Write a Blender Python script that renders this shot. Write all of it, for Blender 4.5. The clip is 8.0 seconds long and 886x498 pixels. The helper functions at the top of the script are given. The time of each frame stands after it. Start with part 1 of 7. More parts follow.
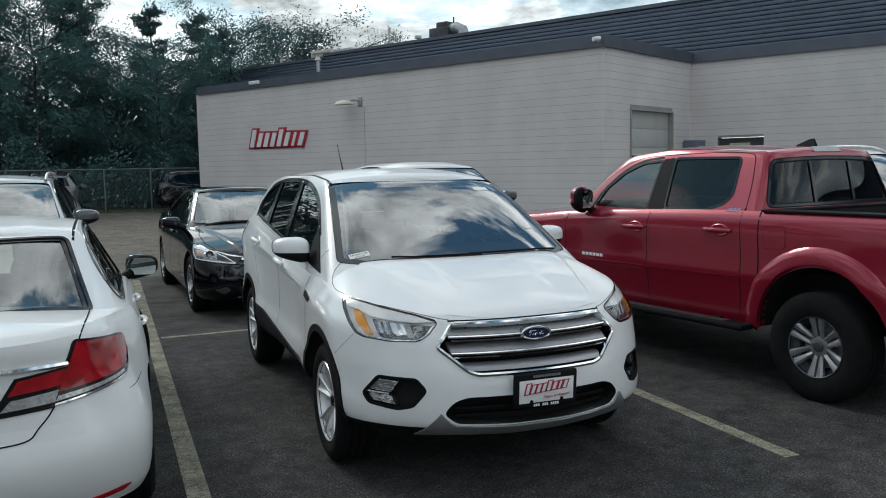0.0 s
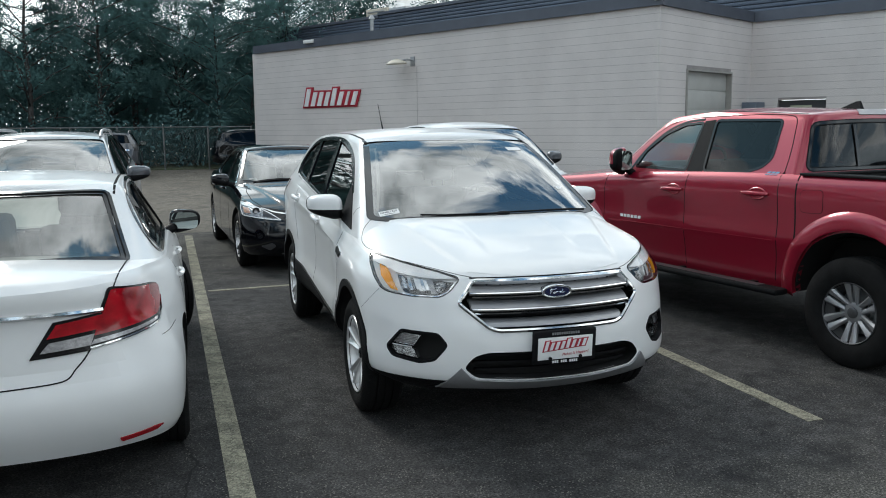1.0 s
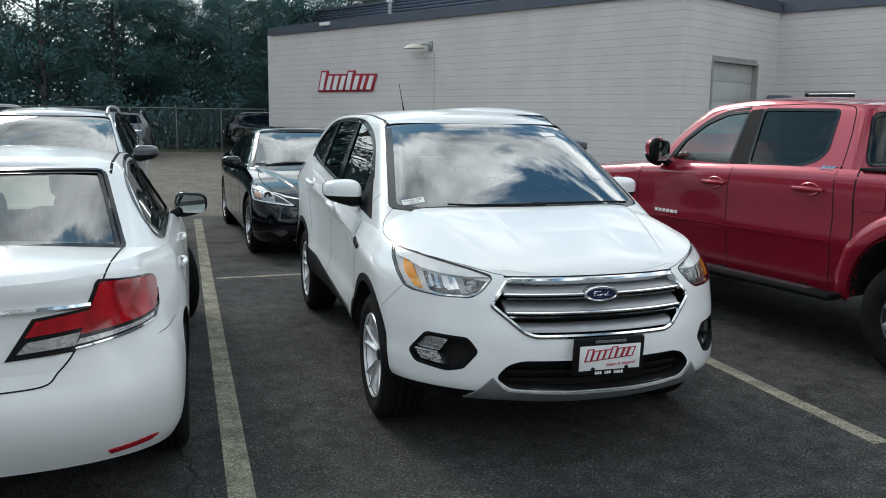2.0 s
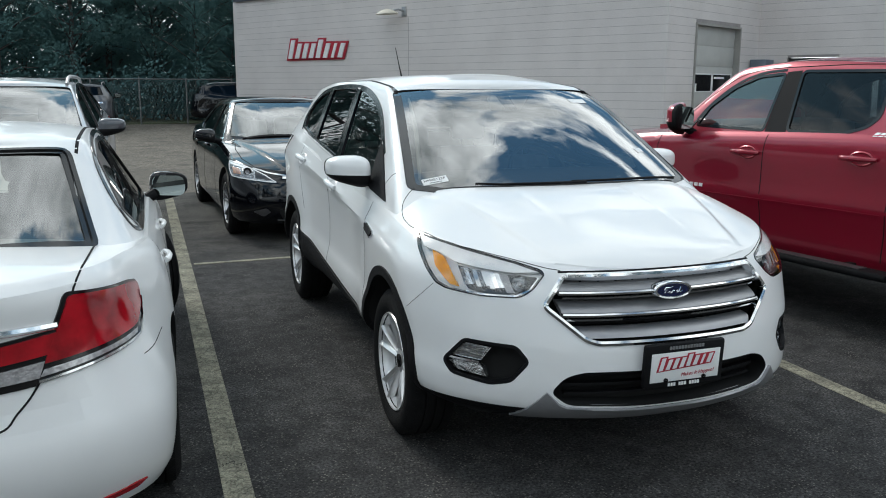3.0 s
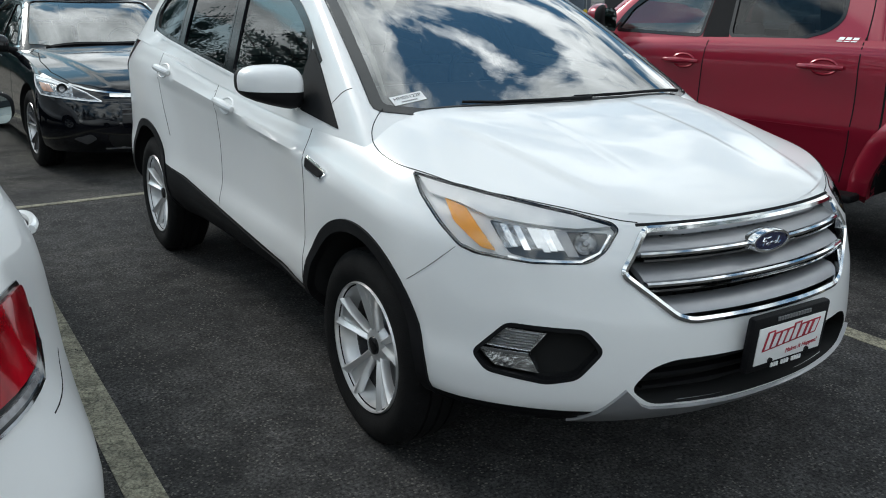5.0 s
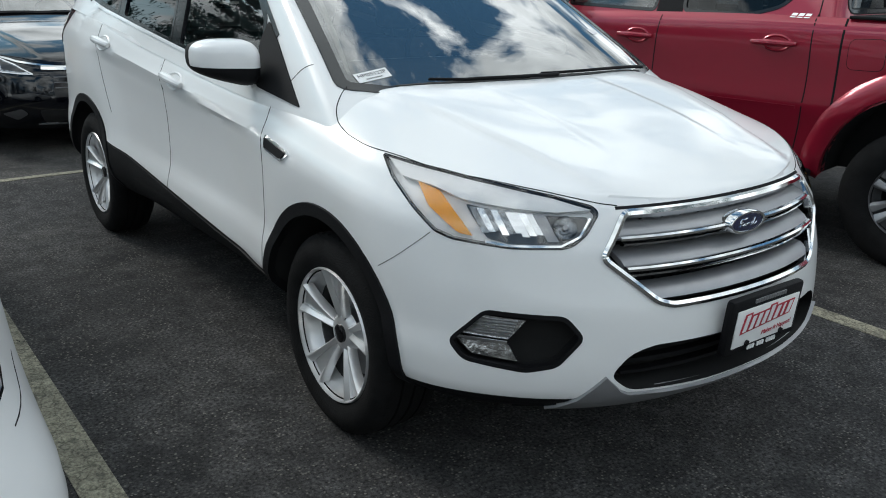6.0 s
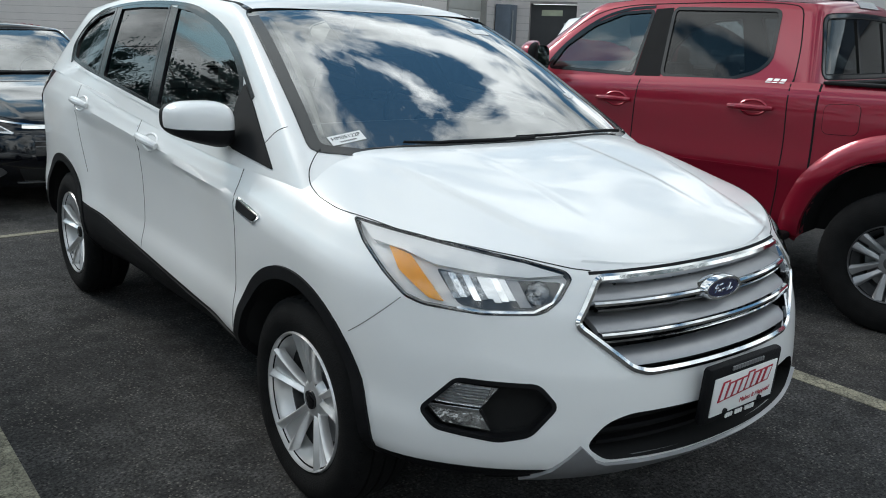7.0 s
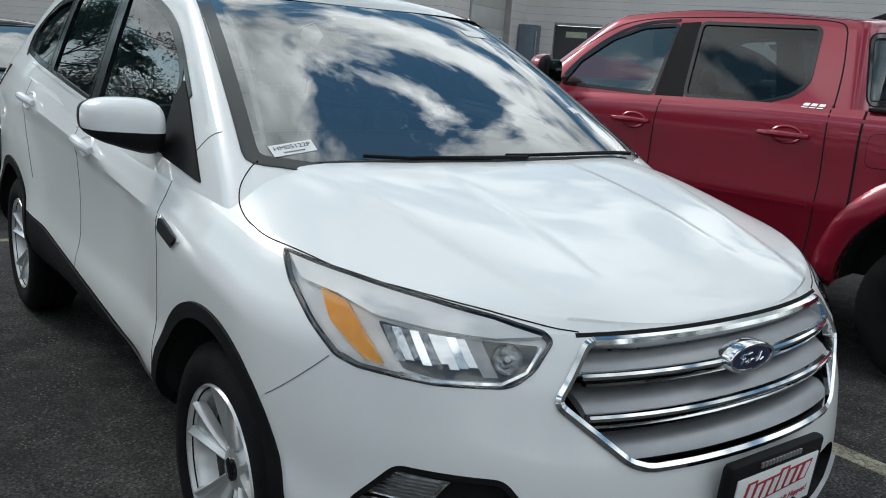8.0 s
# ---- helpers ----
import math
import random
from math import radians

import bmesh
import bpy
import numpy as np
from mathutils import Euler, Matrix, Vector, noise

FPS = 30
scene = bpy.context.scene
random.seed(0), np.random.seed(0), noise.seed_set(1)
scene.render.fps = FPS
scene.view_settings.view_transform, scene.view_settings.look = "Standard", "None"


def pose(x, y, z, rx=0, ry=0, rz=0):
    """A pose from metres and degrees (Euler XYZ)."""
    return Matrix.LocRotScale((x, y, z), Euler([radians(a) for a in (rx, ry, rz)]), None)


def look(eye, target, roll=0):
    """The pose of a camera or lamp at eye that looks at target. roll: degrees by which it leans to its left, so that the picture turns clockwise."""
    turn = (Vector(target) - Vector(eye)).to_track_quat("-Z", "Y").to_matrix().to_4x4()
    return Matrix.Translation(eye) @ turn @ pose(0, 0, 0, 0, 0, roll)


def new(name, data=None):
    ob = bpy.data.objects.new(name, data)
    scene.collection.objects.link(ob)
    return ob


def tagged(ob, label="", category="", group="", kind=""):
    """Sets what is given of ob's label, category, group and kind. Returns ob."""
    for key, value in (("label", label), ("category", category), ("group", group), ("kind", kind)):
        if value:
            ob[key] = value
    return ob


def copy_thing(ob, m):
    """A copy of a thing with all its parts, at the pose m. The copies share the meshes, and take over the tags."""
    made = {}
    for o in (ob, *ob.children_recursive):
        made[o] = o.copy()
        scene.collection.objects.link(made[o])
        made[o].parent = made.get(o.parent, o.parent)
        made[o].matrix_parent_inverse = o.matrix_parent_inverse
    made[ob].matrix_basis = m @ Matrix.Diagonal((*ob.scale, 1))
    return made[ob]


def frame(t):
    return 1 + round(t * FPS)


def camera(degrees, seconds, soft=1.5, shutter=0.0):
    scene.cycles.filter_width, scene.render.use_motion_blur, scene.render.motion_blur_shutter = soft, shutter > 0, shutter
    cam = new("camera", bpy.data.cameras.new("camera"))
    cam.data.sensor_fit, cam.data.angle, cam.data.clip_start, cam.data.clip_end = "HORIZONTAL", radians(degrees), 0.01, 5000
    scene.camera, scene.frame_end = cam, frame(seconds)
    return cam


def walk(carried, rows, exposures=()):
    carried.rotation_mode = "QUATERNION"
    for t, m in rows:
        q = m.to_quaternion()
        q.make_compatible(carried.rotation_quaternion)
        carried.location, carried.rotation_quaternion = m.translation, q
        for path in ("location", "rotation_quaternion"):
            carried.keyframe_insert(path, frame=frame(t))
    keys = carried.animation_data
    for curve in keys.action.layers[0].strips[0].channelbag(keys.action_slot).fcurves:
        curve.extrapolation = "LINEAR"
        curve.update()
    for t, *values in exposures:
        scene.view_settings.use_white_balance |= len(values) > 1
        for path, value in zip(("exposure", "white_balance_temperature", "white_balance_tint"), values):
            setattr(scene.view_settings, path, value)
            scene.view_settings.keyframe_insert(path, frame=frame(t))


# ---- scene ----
cam = camera(55.6, 8.0, 1.0)
PATH = [
    (0, (-1.981, -4.673, 1.677), (-1.257, -2.819, 1.483), -1.0),
    (0.5, (-1.963, -4.824, 1.68), (-1.33, -2.943, 1.426), -0.7),
    (1, (-1.857, -4.812, 1.668), (-1.261, -2.924, 1.384), -0.5),
    (1.5, (-1.757, -4.656, 1.65), (-1.209, -2.758, 1.337), 0.1),
    (1.7, (-1.777, -4.54, 1.643), (-1.229, -2.642, 1.331), 0.6),
    (2.8, (-1.872, -3.762, 1.601), (-1.243, -1.896, 1.25), -0.0),
    (3, (-1.889, -3.621, 1.606), (-1.251, -1.764, 1.224), 0.2),
    (3.5, (-1.974, -3.26, 1.574), (-1.184, -1.479, 1.125), 1.1),
    (4, (-2.024, -2.918, 1.546), (-1.146, -1.201, 1.015), 0.7),
    (4.2, (-1.999, -2.773, 1.524), (-1.122, -1.059, 0.981), 0.4),
    (5.3, (-2.155, -2.306, 1.498), (-1.051, -0.752, 0.895), 1.3),
    (5.5, (-2.158, -2.27, 1.498), (-1.031, -0.743, 0.869), 1.4),
    (6, (-2.145, -2.246, 1.504), (-0.998, -0.734, 0.872), 1.7),
    (6.5, (-2.145, -2.246, 1.503), (-1.013, -0.719, 0.88), 1.5),
    (7, (-2.085, -2.236, 1.511), (-0.893, -0.71, 1.013), 2.1),
    (7.5, (-1.93, -2.143, 1.479), (-0.739, -0.603, 1.022), 2.7),
    (8, (-1.647, -1.913, 1.445), (-0.484, -0.351, 0.989), 4.2),
]
walk(cam, [(t, look(eye, target, roll)) for t, eye, target, roll in PATH], ((0.0, -0.08), (0.5, 0.04), (1.0, 0.27), (1.7, 0.30), (2.8, 0.30), (4.2, 0.25), (5.3, 0.22), (6.6, 0.25), (7.0, 0.22), (7.5, 0.16), (8.0, 0.07)))

# ---- daylight: bright broken cloud, the sun veiled, over the wood ----
SUN_AZ, SUN_EL = -22.0, 38.0
world = bpy.data.worlds.new("sky")
scene.world = world
world.use_nodes = True
wt = world.node_tree
wt.nodes.clear()


def wnode(kind, **values):
    n = wt.nodes.new(kind)
    for key, value in values.items():
        n.inputs[key].default_value = value
    return n


w_out = wnode("ShaderNodeOutputWorld")
w_bg = wnode("ShaderNodeBackground", Strength=0.183)
w_sky = wt.nodes.new("ShaderNodeTexSky")
w_sky.sky_type, w_sky.sun_disc = "NISHITA", False
w_sky.sun_elevation, w_sky.sun_rotation = radians(SUN_EL), radians(SUN_AZ)
w_sky.air_density, w_sky.dust_density, w_sky.ozone_density = 1.0, 1.0, 1.5
w_tc = wt.nodes.new("ShaderNodeTexCoord")
w_sep = wt.nodes.new("ShaderNodeSeparateXYZ")
w_add = wt.nodes.new("ShaderNodeMath")
w_add.operation, w_add.inputs[1].default_value = "ADD", 0.22
w_max = wt.nodes.new("ShaderNodeMath")
w_max.operation, w_max.inputs[1].default_value = "MAXIMUM", 0.05
w_div = wt.nodes.new("ShaderNodeVectorMath")
w_div.operation = "DIVIDE"
w_comb = wt.nodes.new("ShaderNodeCombineXYZ")
w_map = wt.nodes.new("ShaderNodeMapping")
w_map.inputs["Location"].default_value = (11.566, 11.70, 1.839)
w_map.inputs["Rotation"].default_value = (0.0, 0.0, 2.055)
w_noise = wnode("ShaderNodeTexNoise", Scale=3.108, Detail=10.0, Roughness=0.58, Distortion=0.35)
w_ramp = wt.nodes.new("ShaderNodeValToRGB")
w_ramp.color_ramp.elements[0].position, w_ramp.color_ramp.elements[1].position = 0.437, 0.517
w_noise2 = wnode("ShaderNodeTexNoise", Scale=2.6, Detail=9.0, Roughness=0.6)
w_ramp2 = wt.nodes.new("ShaderNodeValToRGB")
w_ramp2.color_ramp.elements[0].position, w_ramp2.color_ramp.elements[1].position = 0.36, 0.64
w_ramp2.color_ramp.elements[0].color = (2.2, 2.5, 2.58, 1)
w_ramp2.color_ramp.elements[1].color = (10.3, 11.05, 11.3, 1)
w_mix = wt.nodes.new("ShaderNodeMix")
w_mix.data_type = "RGBA"
link = wt.links.new
link(w_tc.outputs["Generated"], w_sep.inputs[0])
link(w_sep.outputs["Z"], w_max.inputs[0])
link(w_max.outputs[0], w_add.inputs[0])
for axis in "XYZ":
    link(w_add.outputs[0], w_comb.inputs[axis])
link(w_tc.outputs["Generated"], w_div.inputs[0])
link(w_comb.outputs[0], w_div.inputs[1])
link(w_div.outputs[0], w_map.inputs["Vector"])
link(w_map.outputs[0], w_noise.inputs["Vector"])
link(w_map.outputs[0], w_noise2.inputs["Vector"])
link(w_noise.outputs[0], w_ramp.inputs[0])
link(w_noise2.outputs[0], w_ramp2.inputs[0])
w_low = wt.nodes.new("ShaderNodeMapRange")
w_low.inputs["From Min"].default_value, w_low.inputs["From Max"].default_value = 0.10, 0.36
w_low.inputs["To Min"].default_value, w_low.inputs["To Max"].default_value = 0.85, 0.0
w_most = wt.nodes.new("ShaderNodeMath")
w_most.operation = "MAXIMUM"
link(w_sep.outputs["Z"], w_low.inputs["Value"])
link(w_ramp.outputs[0], w_most.inputs[0])
link(w_low.outputs[0], w_most.inputs[1])
link(w_most.outputs[0], w_mix.inputs["Factor"])
w_deep = wt.nodes.new("ShaderNodeVectorMath")
w_deep.operation = "MULTIPLY"
w_deep.inputs[1].default_value = (0.35, 0.585, 0.61)
link(w_sky.outputs[0], w_deep.inputs[0])
link(w_deep.outputs[0], w_mix.inputs["A"])
link(w_ramp2.outputs[0], w_mix.inputs["B"])
link(w_mix.outputs["Result"], w_bg.inputs["Color"])
link(w_bg.outputs[0], w_out.inputs[0])

sun = new("sun", bpy.data.lights.new("sun", "SUN"))
sun.data.energy, sun.data.angle, sun.data.color = 1.05, radians(16), (1.0, 0.975, 0.93)
sun_dir = Vector((math.sin(radians(SUN_AZ)) * math.cos(radians(SUN_EL)), math.cos(radians(SUN_AZ)) * math.cos(radians(SUN_EL)), math.sin(radians(SUN_EL))))
sun.matrix_world = look(sun_dir * 60, (0, 0, 0))

# ---- materials ----
def material(name, color, rough=0.5, metal=0.0, coat=0.0, var=0.0, scale=5.0, bump=0.0, bump_scale=60.0, spec=0.5, color2=None, fine=0.0, coat_rough=0.03, rough_var=0.0, transmit=0.0):
    """A Principled surface with a coarse and a fine variation of colour and a fine relief."""
    m = bpy.data.materials.new(name)
    m.use_nodes = True
    t = m.node_tree
    p = t.nodes["Principled BSDF"]
    p.inputs["Base Color"].default_value = (*color, 1)
    p.inputs["Roughness"].default_value = rough
    p.inputs["Metallic"].default_value = metal
    p.inputs["Coat Weight"].default_value = coat
    p.inputs["Coat Roughness"].default_value = coat_rough
    p.inputs["Specular IOR Level"].default_value = spec
    p.inputs["Transmission Weight"].default_value = transmit
    tc = t.nodes.new("ShaderNodeTexCoord")
    if var or fine or color2:
        n1 = t.nodes.new("ShaderNodeTexNoise")
        n1.inputs["Scale"].default_value, n1.inputs["Detail"].default_value, n1.inputs["Roughness"].default_value = scale, 5, 0.6
        t.links.new(tc.outputs["Object"], n1.inputs["Vector"])
        r1 = t.nodes.new("ShaderNodeValToRGB")
        r1.color_ramp.elements[0].position, r1.color_ramp.elements[1].position = 0.35, 0.65
        other = color2 or tuple(c * (1 + var) for c in color)
        base = color if color2 else tuple(c * (1 - var) for c in color)
        r1.color_ramp.elements[0].color, r1.color_ramp.elements[1].color = (*base, 1), (*other, 1)
        t.links.new(n1.outputs[0], r1.inputs[0])
        out = r1.outputs[0]
        if fine:
            n2 = t.nodes.new("ShaderNodeTexNoise")
            n2.inputs["Scale"].default_value, n2.inputs["Detail"].default_value = bump_scale, 3
            t.links.new(tc.outputs["Object"], n2.inputs["Vector"])
            mr = t.nodes.new("ShaderNodeMapRange")
            mr.inputs["From Min"].default_value, mr.inputs["From Max"].default_value = 0.3, 0.7
            mr.inputs["To Min"].default_value, mr.inputs["To Max"].default_value = 1 - fine, 1 + fine
            t.links.new(n2.outputs[0], mr.inputs["Value"])
            mul = t.nodes.new("ShaderNodeVectorMath")
            mul.operation = "SCALE"
            t.links.new(out, mul.inputs[0])
            t.links.new(mr.outputs[0], mul.inputs["Scale"])
            out = mul.outputs[0]
        t.links.new(out, p.inputs["Base Color"])
        if rough_var:
            mr2 = t.nodes.new("ShaderNodeMapRange")
            mr2.inputs["To Min"].default_value, mr2.inputs["To Max"].default_value = max(0.0, rough - rough_var), rough + rough_var
            t.links.new(n1.outputs[0], mr2.inputs["Value"])
            t.links.new(mr2.outputs[0], p.inputs["Roughness"])
    if bump:
        n3 = t.nodes.new("ShaderNodeTexNoise")
        n3.inputs["Scale"].default_value, n3.inputs["Detail"].default_value = bump_scale, 4
        t.links.new(tc.outputs["Object"], n3.inputs["Vector"])
        b = t.nodes.new("ShaderNodeBump")
        b.inputs["Strength"].default_value, b.inputs["Distance"].default_value = bump, 0.01
        t.links.new(n3.outputs[0], b.inputs["Height"])
        t.links.new(b.outputs[0], p.inputs["Normal"])
    return m


def glass(name, tint, gloss=0.0, ior=1.5):
    """A thin pane: tinted see-through with a mirror sheen that grows at grazing angles."""
    m = bpy.data.materials.new(name)
    m.use_nodes = True
    t = m.node_tree
    t.nodes.clear()
    out = t.nodes.new("ShaderNodeOutputMaterial")
    mix = t.nodes.new("ShaderNodeMixShader")
    see = t.nodes.new("ShaderNodeBsdfTransparent")
    see.inputs[0].default_value = (*tint, 1)
    shine = t.nodes.new("ShaderNodeBsdfGlossy")
    shine.inputs["Roughness"].default_value = 0.0
    f = t.nodes.new("ShaderNodeFresnel")
    f.inputs[0].default_value = ior
    add = t.nodes.new("ShaderNodeMath")
    add.operation, add.inputs[1].default_value, add.use_clamp = "ADD", gloss, True
    t.links.new(f.outputs[0], add.inputs[0])
    t.links.new(add.outputs[0], mix.inputs[0])
    t.links.new(see.outputs[0], mix.inputs[1])
    t.links.new(shine.outputs[0], mix.inputs[2])
    t.links.new(mix.outputs[0], out.inputs[0])
    return m


M_WHITE = material("white_paint", (0.785, 0.785, 0.780), 0.35, coat=0.65, var=0.01, scale=2.0)
M_RED = material("red_paint", (0.30, 0.0070, 0.028), 0.30, metal=0.3, coat=0.75, var=0.06, scale=900.0)
M_BLACKP = material("black_paint", (0.0025, 0.003, 0.005), 0.08, coat=0.7, var=0.1, scale=700.0, spec=0.2)
M_SILVER = material("silver_paint", (0.55, 0.56, 0.57), 0.32, metal=0.6, coat=1.0, var=0.04, scale=900.0)
M_GREYP = material("grey_paint", (0.05, 0.055, 0.065), 0.32, metal=0.4, coat=1.0, var=0.04, scale=900.0)
M_PLASTIC = material("black_plastic", (0.006, 0.006, 0.007), 0.62, spec=0.16, var=0.15, scale=8.0, bump=0.15, bump_scale=900.0)
M_GLOSSB = material("gloss_black", (0.006, 0.006, 0.007), 0.12, spec=0.5)
M_VOID = material("dark_liner", (0.006, 0.006, 0.006), 0.9, var=0.2, scale=12.0)
M_SEAM = material("panel_gap", (0.016, 0.016, 0.017), 0.9, spec=0.1)
M_RUBBER = material("tyre_rubber", (0.0085, 0.0085, 0.0088), 0.85, spec=0.14, var=0.25, scale=14.0, bump=0.3, bump_scale=160.0)
M_ALLOY = material("alloy", (0.68, 0.68, 0.68), 0.28, metal=0.6, var=0.05, scale=10.0)
# barrel grey is darkened so the gaps between the spokes look shaded
M_BARREL = material("barrel_shade_grey", (0.085, 0.085, 0.088), 0.45, metal=0.5, var=0.35, scale=16.0)
M_ALLOYD = material("dark_alloy", (0.12, 0.12, 0.125), 0.4, metal=0.7, var=0.1, scale=10.0)
M_CHROME = material("chrome", (0.72, 0.73, 0.74), 0.09, metal=1.0)
M_SATIN = material("satin_silver", (0.33, 0.33, 0.34), 0.38, metal=0.6, var=0.04, scale=20.0)
M_MIRROR = material("mirror_glass", (0.36, 0.41, 0.40), 0.0, metal=1.0)
M_GLASS = glass("window_glass", (0.5, 0.56, 0.54), 0.10)
M_CABGLASS = glass("cab_glass", (0.70, 0.80, 0.79), 0.10)
M_WSHIELD = glass("windscreen_glass", (0.60, 0.66, 0.64), 0.33)
M_PRIVACY = glass("privacy_glass", (0.04, 0.045, 0.05), 0.0)
M_LENS = glass("clear_lens", (0.985, 0.985, 0.985), 0.02)
M_SILVERBAND = material("silvered_lamp", (0.94, 0.94, 0.94), 0.16, metal=0.0, coat=1.0, var=0.02, scale=20.0)
M_REFLECTOR = material("bright_reflector", (0.93, 0.93, 0.93), 0.24, metal=0.55, coat=0.5, var=0.02, scale=20.0)
M_FACET = material("faceted_reflector", (0.70, 0.71, 0.72), 0.16, metal=0.95, var=0.35, scale=30.0, bump=0.5, bump_scale=40.0)
M_FLUTE = material("fluted_reflector", (0.30, 0.31, 0.32), 0.2, metal=0.9, var=0.7, scale=45.0, bump=0.6, bump_scale=70.0)
M_LAMPDARK = material("lamp_housing_grey", (0.035, 0.036, 0.038), 0.3, coat=0.5, var=0.25, scale=40.0)
M_REARSCREEN = glass("rear_screen_glass", (0.55, 0.62, 0.56), 0.20)
M_TINTED = glass("tinted_cab_glass", (0.14, 0.16, 0.17), 0.0)
M_CLEARSTRIP = material("clear_ribbed_lens", (0.42, 0.41, 0.42), 0.15, metal=0.5, coat=1.0, var=0.3, scale=60.0, bump=0.12, bump_scale=90.0)
M_DARKDOOR = material("dark_door_paint", (0.05, 0.052, 0.056), 0.5, var=0.1, scale=2.0)
M_PALEGLASS = material("pale_glass", (0.45, 0.48, 0.36), 0.1, var=0.1, scale=4.0)
M_CABINET = material("cabinet_paint", (0.12, 0.15, 0.19), 0.45, var=0.08, scale=3.0)
M_BLACKSHEET = material("black_sheet", (0.03, 0.03, 0.033), 0.5, var=0.2, scale=4.0)
M_AMBER = material("amber_lens", (1.0, 0.42, 0.003), 0.25, coat=0.3, var=0.08, scale=40.0)
M_AMBERDULL = material("pale_amber_lens", (0.55, 0.30, 0.20), 0.2, coat=1.0, var=0.3, scale=30.0)
M_REDLENS = material("red_lens", (0.34, 0.003, 0.010), 0.12, coat=0.6, var=0.35, scale=9.0)
M_SMOKED = material("smoked_lens", (0.05, 0.004, 0.008), 0.1, coat=0.8, var=0.3, scale=9.0)
M_FRIT = material("screen_frit", (0.018, 0.018, 0.018), 0.22, spec=0.8, var=0.1, scale=30.0)
M_CABIN = material("cabin_trim", (0.038, 0.039, 0.039), 0.8, var=0.2, scale=14.0)
M_SEAT = material("seat_cloth", (0.10, 0.10, 0.105), 0.9, var=0.2, scale=20.0, bump=0.2, bump_scale=300.0)
M_SEATL = material("light_seat_cloth", (0.42, 0.40, 0.37), 0.9, var=0.1, scale=20.0)
M_PAPER = material("paper", (0.8, 0.8, 0.79), 0.7, var=0.02)
M_INK = material("ink", (0.02, 0.02, 0.025), 0.6)
M_SIGNRED = material("sign_red", (0.42, 0.02, 0.04), 0.45, var=0.06)
M_SIGNWHITE = material("sign_white", (0.78, 0.78, 0.78), 0.5, var=0.03)
M_BLUE = material("badge_blue", (0.006, 0.012, 0.06), 0.15, coat=1.0)
M_BLOCK = material("painted_block", (0.655, 0.615, 0.60), 0.85, var=0.05, scale=0.7, bump=0.6, bump_scale=35.0, fine=0.04)
M_JOINT = material("block_joint", (0.33, 0.305, 0.30), 0.95, var=0.12, scale=3.0)
M_METALBAND = material("blue_grey_sheet", (0.095, 0.120, 0.165), 0.45, metal=0.3, var=0.08, scale=1.2, rough_var=0.1)
M_COPING = material("coping_sheet", (0.10, 0.112, 0.14), 0.5, metal=0.3, var=0.08, scale=1.5)
M_ROOF = material("roof_membrane", (0.16, 0.16, 0.16), 0.9, var=0.15, scale=1.0)
M_DOORP = material("roller_door_paint", (0.50, 0.50, 0.48), 0.5, var=0.05, scale=1.5)
M_GALV = material("galvanised", (0.38, 0.39, 0.40), 0.45, metal=0.7, var=0.12, scale=9.0)
M_HVAC = material("beige_sheet", (0.50, 0.46, 0.38), 0.55, var=0.08, scale=3.0)
M_YELLOW = material("yellow_post_paint", (0.72, 0.50, 0.03), 0.5, var=0.08, scale=6.0)
M_BARK = material("bark", (0.060, 0.056, 0.054), 0.95, var=0.4, scale=6.0, bump=0.8, bump_scale=14.0)
# foliage colours are lifted and blued: the distant haze is painted into them
M_LEAF = material("leaf", (0.062, 0.130, 0.132), 0.9, spec=0.0, color2=(0.100, 0.190, 0.178), scale=0.8, fine=0.12, bump_scale=3.0)
M_PINE = material("pine_needles", (0.049, 0.100, 0.106), 0.9, spec=0.0, color2=(0.074, 0.138, 0.134), scale=0.9, fine=0.12, bump_scale=3.0)
M_LITTER = material("forest_floor", (0.05, 0.05, 0.025), 0.95, color2=(0.035, 0.055, 0.02), scale=0.6, fine=0.4, bump_scale=6.0)
M_FENCE = material("fence_wire", (0.16, 0.17, 0.17), 0.5, metal=0.6, var=0.2, scale=3.0)
M_CONCRETE = material("concrete", (0.34, 0.33, 0.31), 0.9, var=0.1, scale=2.0, fine=0.1)


def soften(m, share):
    """Leaves shade as a soft mass: their normals lean towards the open sky in front of the wood."""
    t = m.node_tree
    geo = t.nodes.new("ShaderNodeNewGeometry")
    mix = t.nodes.new("ShaderNodeMix")
    mix.data_type = "VECTOR"
    mix.inputs["Factor"].default_value = share
    mix.inputs["B"].default_value = (0.0, -0.55, 0.83)
    unit = t.nodes.new("ShaderNodeVectorMath")
    unit.operation = "NORMALIZE"
    t.links.new(geo.outputs["Normal"], mix.inputs["A"])
    t.links.new(mix.outputs[1], unit.inputs[0])
    t.links.new(unit.outputs[0], t.nodes["Principled BSDF"].inputs["Normal"])


soften(M_LEAF, 0.88)
soften(M_PINE, 0.88)


